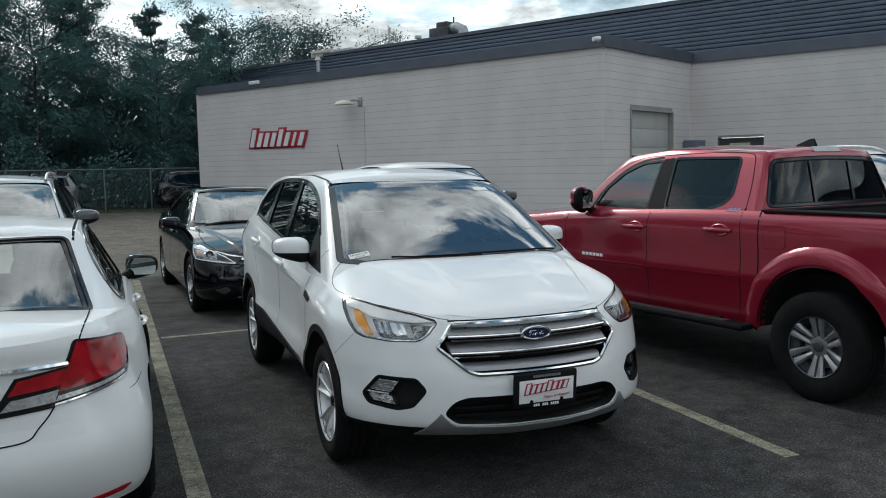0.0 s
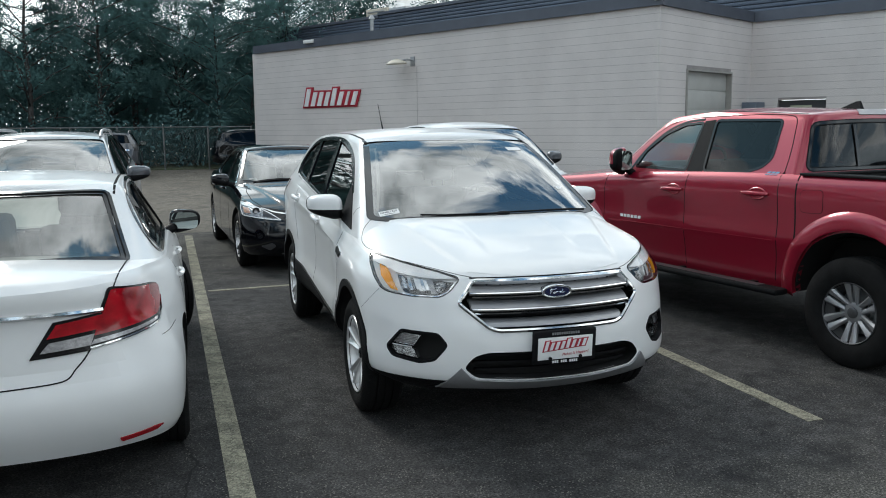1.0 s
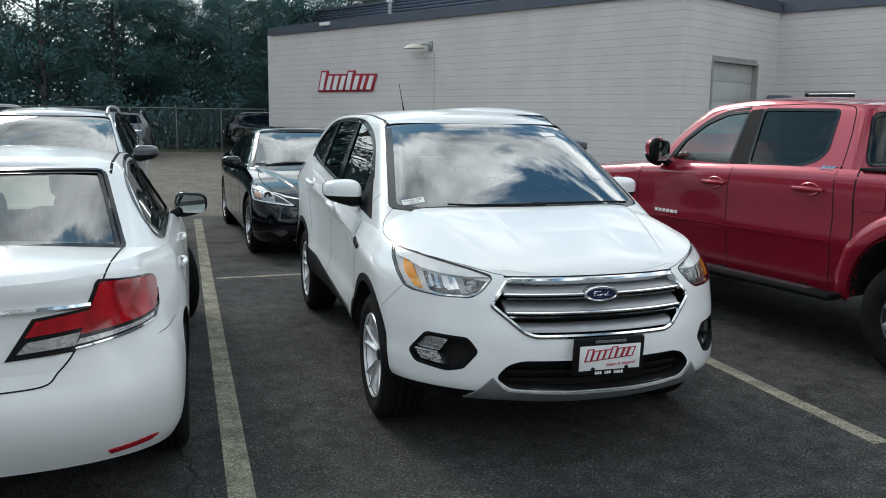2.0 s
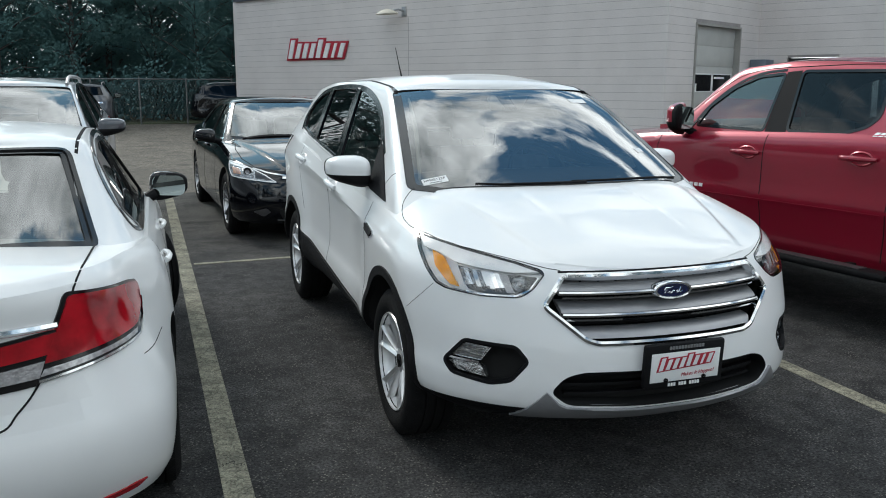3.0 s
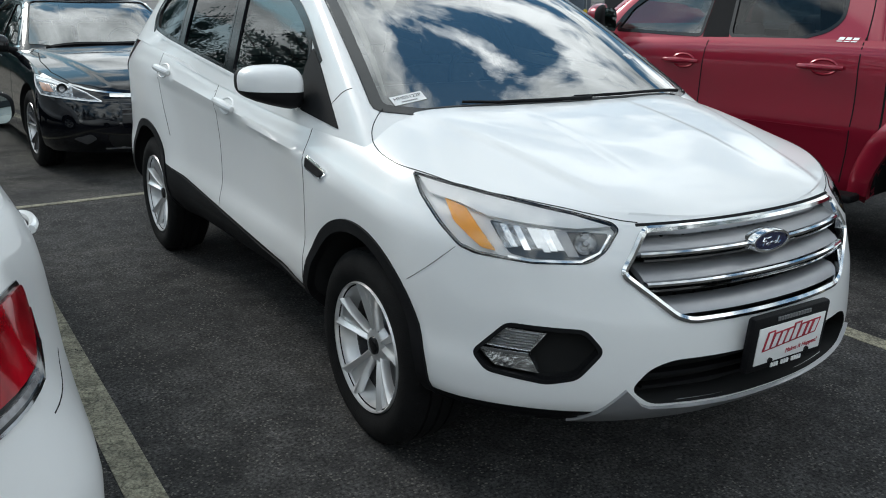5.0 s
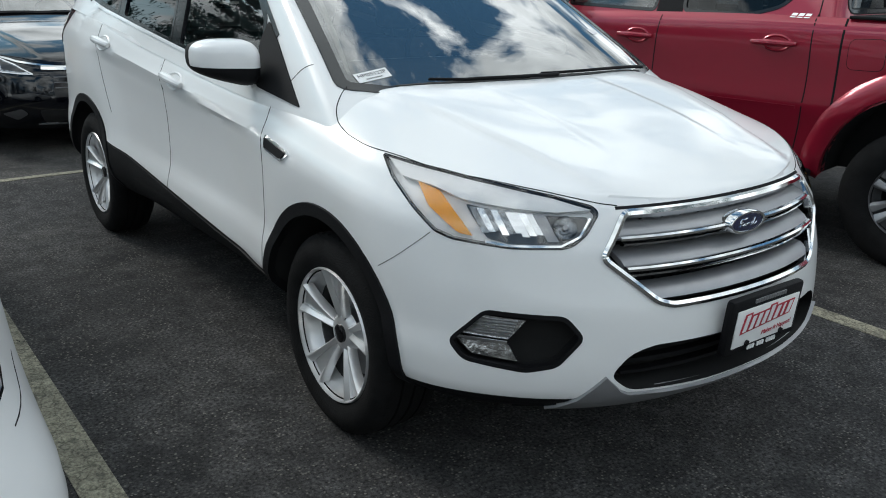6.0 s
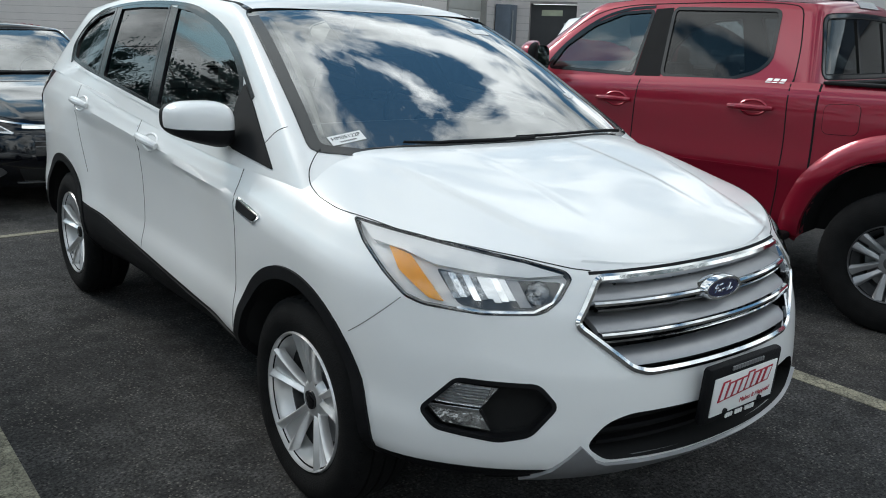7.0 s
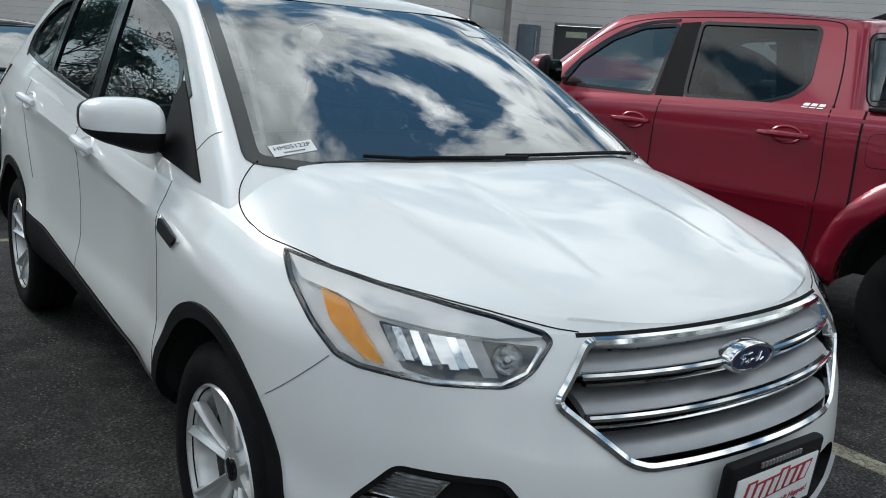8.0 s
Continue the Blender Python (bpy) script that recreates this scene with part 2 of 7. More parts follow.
def asphalt(name, dark, light, patch_scale, stone, rough=0.92, worn_at=(0.40, 0.66), lane=None):
    """Worn asphalt: broad patches, oil stains, pale stones and a pitted relief."""
    m = bpy.data.materials.new(name)
    m.use_nodes = True
    t = m.node_tree
    p = t.nodes["Principled BSDF"]
    p.inputs["Roughness"].default_value = rough
    p.inputs["Specular IOR Level"].default_value = 0.3
    tc = t.nodes.new("ShaderNodeTexCoord")

    def tex(kind, scale, detail=5.0):
        n = t.nodes.new(kind)
        n.inputs["Scale"].default_value = scale
        if kind == "ShaderNodeTexNoise":
            n.inputs["Detail"].default_value, n.inputs["Roughness"].default_value = detail, 0.62
        t.links.new(tc.outputs["Object"], n.inputs["Vector"])
        return n

    def ramp(src, a, b, ca, cb):
        r = t.nodes.new("ShaderNodeValToRGB")
        r.color_ramp.elements[0].position, r.color_ramp.elements[1].position = a, b
        r.color_ramp.elements[0].color, r.color_ramp.elements[1].color = (*ca, 1), (*cb, 1)
        t.links.new(src, r.inputs[0])
        return r.outputs[0]

    def mix(fac, a, b, how="MIX"):
        n = t.nodes.new("ShaderNodeMix")
        n.data_type, n.blend_type = "RGBA", how
        if hasattr(fac, "node"):
            t.links.new(fac, n.inputs["Factor"])
        else:
            n.inputs["Factor"].default_value = fac
        t.links.new(a, n.inputs["A"])
        if hasattr(b, "node"):
            t.links.new(b, n.inputs["B"])
        else:
            n.inputs["B"].default_value = (*b, 1)
        return n.outputs["Result"]

    broad = ramp(tex("ShaderNodeTexNoise", patch_scale, 8.0).outputs[0], 0.36, 0.66, dark, light)
    grain = ramp(tex("ShaderNodeTexNoise", 75.0, 8.0).outputs[0], 0.36, 0.68, (0.12, 0.12, 0.12), (2.3, 2.25, 2.2))
    base = mix(1.0, broad, grain, "MULTIPLY")
    # bared stones: uneven grit that shows where the seal coat has worn, with a few pale chips
    grit = tex("ShaderNodeTexNoise", 85.0, 6.0)
    grit.inputs["Roughness"].default_value = 0.8
    pick = ramp(grit.outputs[0], 0.43, 0.66, tuple(c * 0.04 for c in stone), stone)
    cell = tex("ShaderNodeTexVoronoi", 82.0)
    cell.inputs["Randomness"].default_value = 1.0
    dot = ramp(cell.outputs["Distance"], 0.22, 0.42, (1.0, 1.0, 1.0), (0.0, 0.0, 0.0))
    chip = mix(1.0, ramp(cell.outputs["Color"], 0.47, 0.72, (0.0, 0.0, 0.0), (1.0, 1.0, 1.0)), dot, "MULTIPLY")
    pick = mix(chip, pick, tuple(c * 1.3 for c in stone))
    mottle = ramp(tex("ShaderNodeTexNoise", 9.0, 6.0).outputs[0], 0.36, 0.66, (0.6, 0.6, 0.6), (1.4, 1.4, 1.4))
    base = mix(1.0, base, mottle, "MULTIPLY")
    worn = ramp(tex("ShaderNodeTexNoise", 1.3, 9.0).outputs[0], worn_at[0], worn_at[1], (0.06, 0.06, 0.06), (0.62, 0.62, 0.62))
    if lane is not None:
        sep = t.nodes.new("ShaderNodeSeparateXYZ")
        t.links.new(tc.outputs["Object"], sep.inputs[0])
        mr = t.nodes.new("ShaderNodeMapRange")
        mr.inputs["From Min"].default_value, mr.inputs["From Max"].default_value = lane
        mr.inputs["To Min"].default_value, mr.inputs["To Max"].default_value = -0.16, 0.15
        t.links.new(sep.outputs["Y"], mr.inputs["Value"])
        add = t.nodes.new("ShaderNodeMath")
        add.operation = "ADD"
        t.links.new(worn.node.inputs[0].links[0].from_socket, add.inputs[0])
        far = t.nodes.new("ShaderNodeMapRange")
        far.inputs["From Min"].default_value, far.inputs["From Max"].default_value = 3.2, 6.5
        far.inputs["To Min"].default_value, far.inputs["To Max"].default_value = 0.0, 0.26
        t.links.new(sep.outputs["Y"], far.inputs["Value"])
        both = t.nodes.new("ShaderNodeMath")
        both.operation = "ADD"
        t.links.new(mr.outputs[0], both.inputs[0])
        t.links.new(far.outputs[0], both.inputs[1])
        t.links.new(both.outputs[0], add.inputs[1])
        t.links.new(add.outputs[0], worn.node.inputs[0])
    base = mix(worn, base, pick)
    oil = ramp(tex("ShaderNodeTexNoise", 1.7, 9.0).outputs[0], 0.53, 0.66, (0.0, 0.0, 0.0), (0.75, 0.75, 0.75))
    base = mix(oil, base, tuple(c * 0.5 for c in dark))
    base = mix(mix(1.0, chip, ramp(tex("ShaderNodeTexNoise", 6.0, 5.0).outputs[0], 0.40, 0.62, (0.12, 0.12, 0.12), (0.85, 0.85, 0.85)), "MULTIPLY"), base, tuple(c * 0.75 for c in stone))
    t.links.new(base, p.inputs["Base Color"])
    b = t.nodes.new("ShaderNodeBump")
    b.inputs["Strength"].default_value, b.inputs["Distance"].default_value = 0.9, 0.008
    t.links.new(tex("ShaderNodeTexNoise", 140.0, 3.0).outputs[0], b.inputs["Height"])
    t.links.new(b.outputs[0], p.inputs["Normal"])
    return m


M_ASPHALT = asphalt("sealed_asphalt", (0.0210, 0.0212, 0.0226), (0.054, 0.0538, 0.0545), 0.9, (0.31, 0.295, 0.26), lane=(-1.0, -2.3))
M_OLDASPHALT = asphalt("faded_asphalt", (0.135, 0.122, 0.102), (0.185, 0.168, 0.14), 0.25, (0.26, 0.24, 0.21))
M_LINE = material("worn_line_paint", (0.34, 0.32, 0.235), 0.9, color2=(0.16, 0.15, 0.115), scale=5.0, fine=0.5, bump_scale=110.0, bump=0.5)


def crazed(m, scale, strength):
    """Fine cracks through a coat of paint, down to the dark below."""
    t = m.node_tree
    p = t.nodes["Principled BSDF"]
    src = p.inputs["Base Color"].links[0].from_socket
    tc = t.nodes.new("ShaderNodeTexCoord")
    warp = t.nodes.new("ShaderNodeTexNoise")
    warp.inputs["Scale"].default_value = scale * 1.7
    v = t.nodes.new("ShaderNodeTexVoronoi")
    v.feature = "DISTANCE_TO_EDGE"
    v.inputs["Scale"].default_value = scale
    add = t.nodes.new("ShaderNodeVectorMath")
    add.operation = "MULTIPLY_ADD"
    add.inputs[1].default_value = (0.08, 0.08, 0.0)
    t.links.new(tc.outputs["Object"], warp.inputs["Vector"])
    t.links.new(warp.outputs["Color"], add.inputs[0])
    t.links.new(tc.outputs["Object"], add.inputs[2])
    t.links.new(add.outputs[0], v.inputs["Vector"])
    r = t.nodes.new("ShaderNodeValToRGB")
    r.color_ramp.elements[0].position, r.color_ramp.elements[1].position = 0.012, 0.06
    r.color_ramp.elements[0].color, r.color_ramp.elements[1].color = (strength, strength, strength, 1), (1, 1, 1, 1)
    t.links.new(v.outputs["Distance"], r.inputs[0])
    mul = t.nodes.new("ShaderNodeMix")
    mul.data_type, mul.blend_type = "RGBA", "MULTIPLY"
    mul.inputs["Factor"].default_value = 1.0
    t.links.new(src, mul.inputs["A"])
    t.links.new(r.outputs[0], mul.inputs["B"])
    t.links.new(mul.outputs["Result"], p.inputs["Base Color"])


crazed(M_LINE, 15.0, 0.55)

# ---- mesh tools ----
from mathutils.bvhtree import BVHTree


def finish(me, sharp=32.0):
    for poly in me.polygons:
        poly.use_smooth = True
    me.set_sharp_from_angle(angle=radians(sharp))
    return me


def part(name, bm, mat, parent, label="", sharp=32.0, m=None):
    """Links a bmesh, or a mesh, as one mesh object under a thing or a part."""
    if isinstance(bm, bmesh.types.BMesh):
        me = bpy.data.meshes.new(name)
        bm.to_mesh(me)
        bm.free()
    else:
        me = bm
    finish(me, sharp)
    if mat and not me.materials:
        me.materials.append(mat)
    ob = new(name, me)
    if parent:
        ob.parent = parent
    if m is not None:
        ob.matrix_basis = m
    if label:
        tagged(ob, label)
    return ob


def thing(name, label, category, m, group="", kind=""):
    ob = new(name)
    ob.empty_display_size = 0.2
    ob.matrix_basis = m
    return tagged(ob, label, category, group, kind)


def curve(points):
    """A smooth, never overshooting curve through (t, value) points."""
    xs, ys = np.array([p[0] for p in points], float), np.array([p[1] for p in points], float)
    if len(xs) == 2:
        return lambda t: np.interp(t, xs, ys)
    h, d = np.diff(xs), np.diff(ys) / np.diff(xs)
    s = np.zeros(len(xs))
    for i in range(1, len(xs) - 1):
        if d[i - 1] * d[i] > 0:
            w1, w2 = 2 * h[i] + h[i - 1], h[i] + 2 * h[i - 1]
            s[i] = (w1 + w2) / (w1 / d[i - 1] + w2 / d[i])
    s[0], s[-1] = d[0], d[-1]

    def f(t):
        t = np.clip(t, xs[0], xs[-1])
        i = np.clip(np.searchsorted(xs, t, side="right") - 1, 0, len(h) - 1)
        u = (t - xs[i]) / h[i]
        return (ys[i] * (1 + 2 * u) * (1 - u) ** 2 + s[i] * h[i] * u * (1 - u) ** 2 + ys[i + 1] * u * u * (3 - 2 * u) + s[i + 1] * h[i] * u * u * (u - 1))
    return f


def spline2(points, closed=True, n=6):
    """A rounded line through a few 2D or 3D points (Catmull-Rom)."""
    p = [Vector(q) for q in points]
    out, k = [], len(p)
    for i in range(k if closed else k - 1):
        a, b = (p[(i - 1) % k], p[(i + 2) % k]) if closed else (p[max(i - 1, 0)], p[min(i + 2, k - 1)])
        c, d = p[i], p[(i + 1) % k]
        for j in range(n):
            u = j / n
            out.append(0.5 * ((2 * c) + (d - a) * u + (2 * a - 5 * c + 4 * d - b) * u * u + (3 * c - a - 3 * d + b) * u ** 3))
    if not closed:
        out.append(p[-1])
    return out


def rounded(points, r=0.03, n=4):
    """A closed polygon with its corners rounded."""
    p, out = [Vector(q) for q in points], []
    for i, c in enumerate(p):
        a, b = p[i - 1] - c, p[(i + 1) % len(p)] - c
        rr = r[i] if isinstance(r, (list, tuple)) else r
        ra, rb = min(rr, a.length * 0.45), min(rr, b.length * 0.45)
        s, e = c + a.normalized() * ra, c + b.normalized() * rb
        for j in range(n + 1):
            u = j / n
            out.append(s * (1 - u) ** 2 + c * 2 * u * (1 - u) + e * u * u)
    return out


def box(bm, cx, cy, cz, sx, sy, sz, m=None, bevel=0.0):
    r = bmesh.ops.create_cube(bm, size=1.0)
    vs = r["verts"]
    for v in vs:
        v.co = Vector((cx + v.co.x * sx, cy + v.co.y * sy, cz + v.co.z * sz))
    if bevel:
        es = list({e for v in vs for e in v.link_edges})
        vs = list({v for f in bmesh.ops.bevel(bm, geom=es, offset=bevel, segments=2, affect="EDGES", profile=0.5)["faces"] for v in f.verts} | {v for v in vs if v.is_valid})
    if m is not None:
        bmesh.ops.transform(bm, matrix=m, verts=vs)
    return vs


def boxes(*specs, bevel=0.0):
    bm = bmesh.new()
    for s in specs:
        box(bm, *s, bevel=bevel)
    return bm


def lathe(bm, profile, seg=48, m=None, closed=False):
    """Turns (radius, height) points about the x axis: height runs along x."""
    rings = []
    for r, h in profile:
        rings.append([bm.verts.new((h, r * math.cos(2 * math.pi * i / seg), r * math.sin(2 * math.pi * i / seg))) for i in range(seg)])
    pairs = list(zip(rings, rings[1:])) + ([(rings[-1], rings[0])] if closed else [])
    for a, b in pairs:
        for i in range(seg):
            bm.faces.new((a[i], a[(i + 1) % seg], b[(i + 1) % seg], b[i]))
    vs = [v for ring in rings for v in ring]
    if m is not None:
        bmesh.ops.transform(bm, matrix=m, verts=vs)
    return vs


def tube(bm, points, r, seg=8, cap=True):
    """A round bar along points; r is one radius or one for each point."""
    pts = [Vector(p) for p in points]
    rings, up = [], Vector((0.13, 0.21, 1)).normalized()
    for i, p in enumerate(pts):
        d = (pts[min(i + 1, len(pts) - 1)] - pts[max(i - 1, 0)]).normalized()
        a = d.cross(up)
        a = a.normalized() if a.length > 1e-4 else d.orthogonal().normalized()
        b = d.cross(a)
        rr = r[i] if isinstance(r, (list, tuple)) else r
        rings.append([bm.verts.new(p + (a * math.cos(2 * math.pi * k / seg) + b * math.sin(2 * math.pi * k / seg)) * rr) for k in range(seg)])
    for s, t in zip(rings, rings[1:]):
        for k in range(seg):
            bm.faces.new((s[k], s[(k + 1) % seg], t[(k + 1) % seg], t[k]))
    if cap:
        bm.faces.new(rings[0][::-1])
        bm.faces.new(rings[-1])
    return bm


def prism(poly, axis, length):
    """A bar whose section is the 3D polygon, reaching length to both sides along axis."""
    bm = bmesh.new()
    d = Vector(axis).normalized() * length
    a = [bm.verts.new(Vector(p) - d) for p in poly]
    b = [bm.verts.new(Vector(p) + d) for p in poly]
    bm.faces.new(a)
    bm.faces.new(b[::-1])
    for i in range(len(a)):
        bm.faces.new((a[i], b[i], b[(i + 1) % len(a)], a[(i + 1) % len(a)]))
    bmesh.ops.recalc_face_normals(bm, faces=bm.faces)
    return bm


def carve(bm, cutters, how="DIFFERENCE"):
    """The solid bm with the cutter solids taken away; returns a mesh."""
    me = bpy.data.meshes.new("solid")
    bm.to_mesh(me)
    bm.free()
    ob = new("solid", me)
    tmp = []
    for c in cutters:
        cm = bpy.data.meshes.new("cut")
        c.to_mesh(cm)
        c.free()
        co = new("cut", cm)
        tmp.append(co)
        mod = ob.modifiers.new("cut", "BOOLEAN")
        mod.operation, mod.object, mod.solver = how, co, "EXACT"
    dg = bpy.context.evaluated_depsgraph_get()
    res = bpy.data.meshes.new_from_object(ob.evaluated_get(dg))
    for o in (ob, *tmp):
        data = o.data
        bpy.data.objects.remove(o)
        bpy.data.meshes.remove(data)
    return res


def bvh_of(me):
    return BVHTree.FromPolygons([v.co.copy() for v in me.vertices], [tuple(p.vertices) for p in me.polygons])


def patch(poly, way, trees, lift=0.002, thick=0.006, step=0.05, back=3.0, rim=True):
    """A plate that follows the surfaces in trees: the 3D polygon is laid on them along way, lifted off, and given a rim."""
    way = Vector(way).normalized()
    u = way.cross(Vector((0, 0, 1)) if abs(way.z) < 0.9 else Vector((0, 1, 0))).normalized()
    v = u.cross(way).normalized()
    bm = bmesh.new()
    flat = [(Vector(p).dot(u), Vector(p).dot(v)) for p in poly]
    f = bm.faces.new([bm.verts.new((a, b, 0)) for a, b in flat])
    if f.calc_area() > 0 and f.normal.z < 0:
        f.normal_flip()
    for k, axis in ((0, Vector((1, 0, 0))), (1, Vector((0, 1, 0)))):
        lo, hi = min(p[k] for p in flat), max(p[k] for p in flat)
        n = int((hi - lo) / step)
        for i in range(1, n + 1):
            bmesh.ops.bisect_plane(bm, geom=bm.verts[:] + bm.edges[:] + bm.faces[:], plane_co=axis * (lo + (hi - lo) * i / (n + 1)), plane_no=axis)
    bmesh.ops.triangulate(bm, faces=[f for f in bm.faces if len(f.verts) > 4])
    bm.normal_update()
    mid = sum((Vector(p) for p in poly), Vector()) / len(poly)
    base = mid.dot(way)
    normals, lost, last = {}, [], None
    for vert in bm.verts:
        src = u * vert.co.x + v * vert.co.y + way * (base - back)
        best = None
        for tree in trees:
            hit = tree.ray_cast(src, way)
            if hit[0] is not None and (best is None or hit[3] < best[3]):
                best = hit
        if best is None:
            lost.append((vert, src))
            continue
        n = best[1] if best[1].dot(way) < 0 else -best[1]
        normals[vert] = n
        vert.co = best[0] + n * lift
    for vert, src in lost:
        near = min((tree.find_nearest(src + way * back) for tree in trees), key=lambda h: h[3] if h[0] is not None else 9e9)
        n = near[1] if near[1].dot(way) < 0 else -near[1]
        normals[vert] = n
        vert.co = near[0] + n * lift
    bm.normal_update()
    if bm.faces and sum(f.normal.dot(way) * f.calc_area() for f in bm.faces) > 0:
        bmesh.ops.reverse_faces(bm, faces=bm.faces[:])
    if rim and thick:
        edges = [e for e in bm.edges if e.is_boundary]
        res = bmesh.ops.extrude_edge_only(bm, edges=edges)
        lookup = {}
        for e in edges:
            for w in e.verts:
                lookup[tuple(round(c, 6) for c in w.co)] = normals[w]
        for w in [g for g in res["geom"] if isinstance(g, bmesh.types.BMVert)]:
            w.co -= lookup[tuple(round(c, 6) for c in w.co)] * thick
    return bm


def lay(points, way, trees, lift=0.0, back=3.0):
    """Points laid on the surfaces along way, with the normals there."""
    way, out = Vector(way).normalized(), []
    for p in points:
        p = Vector(p)
        best = None
        for tree in trees:
            hit = tree.ray_cast(p - way * back, way)
            if hit[0] is not None and (best is None or hit[3] < best[3]):
                best = hit
        if best is None:
            best = min((tree.find_nearest(p) for tree in trees), key=lambda h: h[3] if h[0] is not None else 9e9)
        n = best[1] if best[1].dot(way) < 0 else -best[1]
        out.append((best[0] + n * lift, n))
    return out


def ribbon(points, way, trees, width, lift=0.002, depth=0.006, closed=False, crown=0.0):
    """A moulding laid along a line on the surfaces: width across, proud by lift, sides going down by depth."""
    dense, raw = [], [Vector(p) for p in points]
    for i in range(len(raw) if closed else len(raw) - 1):
        a, b = raw[i], raw[(i + 1) % len(raw)]
        n = max(1, int((b - a).length / 0.03))
        dense += [a.lerp(b, j / n) for j in range(n)]
    if not closed:
        dense.append(raw[-1])
    pts = lay(dense, way, trees)
    bm = bmesh.new()
    rows, k = [], len(pts)
    for i, (p, n) in enumerate(pts):
        a, b = (pts[(i - 1) % k][0], pts[(i + 1) % k][0]) if closed else (pts[max(i - 1, 0)][0], pts[min(i + 1, k - 1)][0])
        d = b - a
        if d.length < 1e-7:
            d = Vector((0, 1, 0))
        s = d.normalized().cross(n)
        s = s.normalized() if s.length > 1e-6 else Vector((0, 0, 1))
        w = width / 2
        rows.append([bm.verts.new(q) for q in (p - s * w + n * (lift - depth), p - s * w + n * lift, p + n * (lift + crown), p + s * w + n * lift, p + s * w + n * (lift - depth))])
    for i in range(k if closed else k - 1):
        a, b = rows[i], rows[(i + 1) % k]
        for j in range(4):
            bm.faces.new((a[j], b[j], b[j + 1], a[j + 1]))
    if not closed:
        bm.faces.new(rows[0])
        bm.faces.new(rows[-1][::-1])
    bmesh.ops.recalc_face_normals(bm, faces=bm.faces)
    return bm


def lettering(text, size, depth, mat, name="lettering", shear=0.0, align="CENTER"):
    """Text in the built-in font as a mesh in its own xy plane."""
    cu = bpy.data.curves.new(name, "FONT")
    cu.body, cu.size, cu.extrude, cu.align_x, cu.align_y, cu.shear = text, size, depth, align, "CENTER", shear
    cu.resolution_u = 3
    ob = new(name, cu)
    me = bpy.data.meshes.new_from_object(ob.evaluated_get(bpy.context.evaluated_depsgraph_get()))
    bpy.data.objects.remove(ob)
    bpy.data.curves.remove(cu)
    me.materials.clear()
    me.materials.append(mat)
    return me

# ---- cars: x across, the nose towards -y, the front axle at y = 0, the ground at z = 0 ----
def plan(front, rear, half, nose, tail, power_f, power_r, barrel, nf=30, ns=56, nr=22):
    """Half a rounded outline in plan, from the middle of the nose round to the middle of the tail."""
    out = []
    for i in range(nf):
        a = (i / nf) * math.pi / 2
        out.append((half * math.sin(a) ** (2 / power_f), front + nose * (1 - math.cos(a) ** (2 / power_f))))
    for i in range(ns + 1):
        out.append((half, front + nose + (rear - tail - front - nose) * i / ns))
    for i in range(1, nr + 1):
        a = (1 - i / nr) * math.pi / 2
        out.append((half * math.sin(a) ** (2 / power_r) if i < nr else 0.0, rear - tail * (1 - math.cos(a) ** (2 / power_r))))
    return [(x * (float(barrel(y)) if barrel else 1.0), y) for x, y in out]


def shell(levels, columns, crown):
    """A solid skin over half outlines stacked upward, mirrored, closed below and capped above with a crowned sheet."""
    bm = bmesh.new()
    n = len(levels[0])
    rings = []
    for lev in levels:
        right = [bm.verts.new(p) for p in lev]
        left = [bm.verts.new((-p[0], p[1], p[2])) for p in lev[1:-1]]
        rings.append((right, left))
    loop = lambda r: r[0] + r[1][::-1]
    for a, b in zip(rings, rings[1:]):
        la, lb = loop(a), loop(b)
        for i in range(len(la)):
            j = (i + 1) % len(la)
            bm.faces.new((la[i], la[j], lb[j], lb[i]))
    right, left = rings[-1]
    full = 0.93 * max(v.co.x for v in right)
    rows = [[right[0]]]
    for i in range(1, n - 1):
        r, l = right[i], left[i - 1]
        row = [l]
        for c in range(1, columns):
            x = l.co.x + (r.co.x - l.co.x) * c / columns
            u = x / max(r.co.x, 1e-4)
            row.append(bm.verts.new((x, r.co.y, r.co.z + crown(x, r.co.y, u) * min(1.0, (r.co.x / full) ** 1.3))))
        rows.append(row + [r])
    rows.append([right[-1]])
    for a, b in zip(rows, rows[1:]):
        if len(a) == 1:
            for c in range(columns):
                bm.faces.new((a[0], b[c], b[c + 1]))
        elif len(b) == 1:
            for c in range(columns):
                bm.faces.new((a[c + 1], a[c], b[0]))
        else:
            for c in range(columns):
                bm.faces.new((a[c], b[c], b[c + 1], a[c + 1]))
    bm.faces.new(loop(rings[0])[::-1])
    bmesh.ops.recalc_face_normals(bm, faces=bm.faces)
    return bm


def body_solid(s):
    """The lower body: outlines from the sill to the shoulder."""
    levels = []
    for v in s["steps"]:
        fi, si, ri = float(s["nose_in"](v)), float(s["side_in"](v)), float(s["tail_in"](v))
        pl = plan(s["front"] + fi, s["rear"] - ri, s["half"] - si, s["nose"], s["tail"], s["power_f"], s["power_r"], s.get("barrel"))
        lev = []
        for x, y in pl:
            zb, zs = float(s["sill"](y)), float(s["shoulder"](y))
            x *= s["pinch"](y, v) if s.get("pinch") else 1.0
            lev.append((x, y, zb + (zs - zb) * v))
        levels.append(lev)
    return shell(levels, s.get("columns", 44), s["crown"])


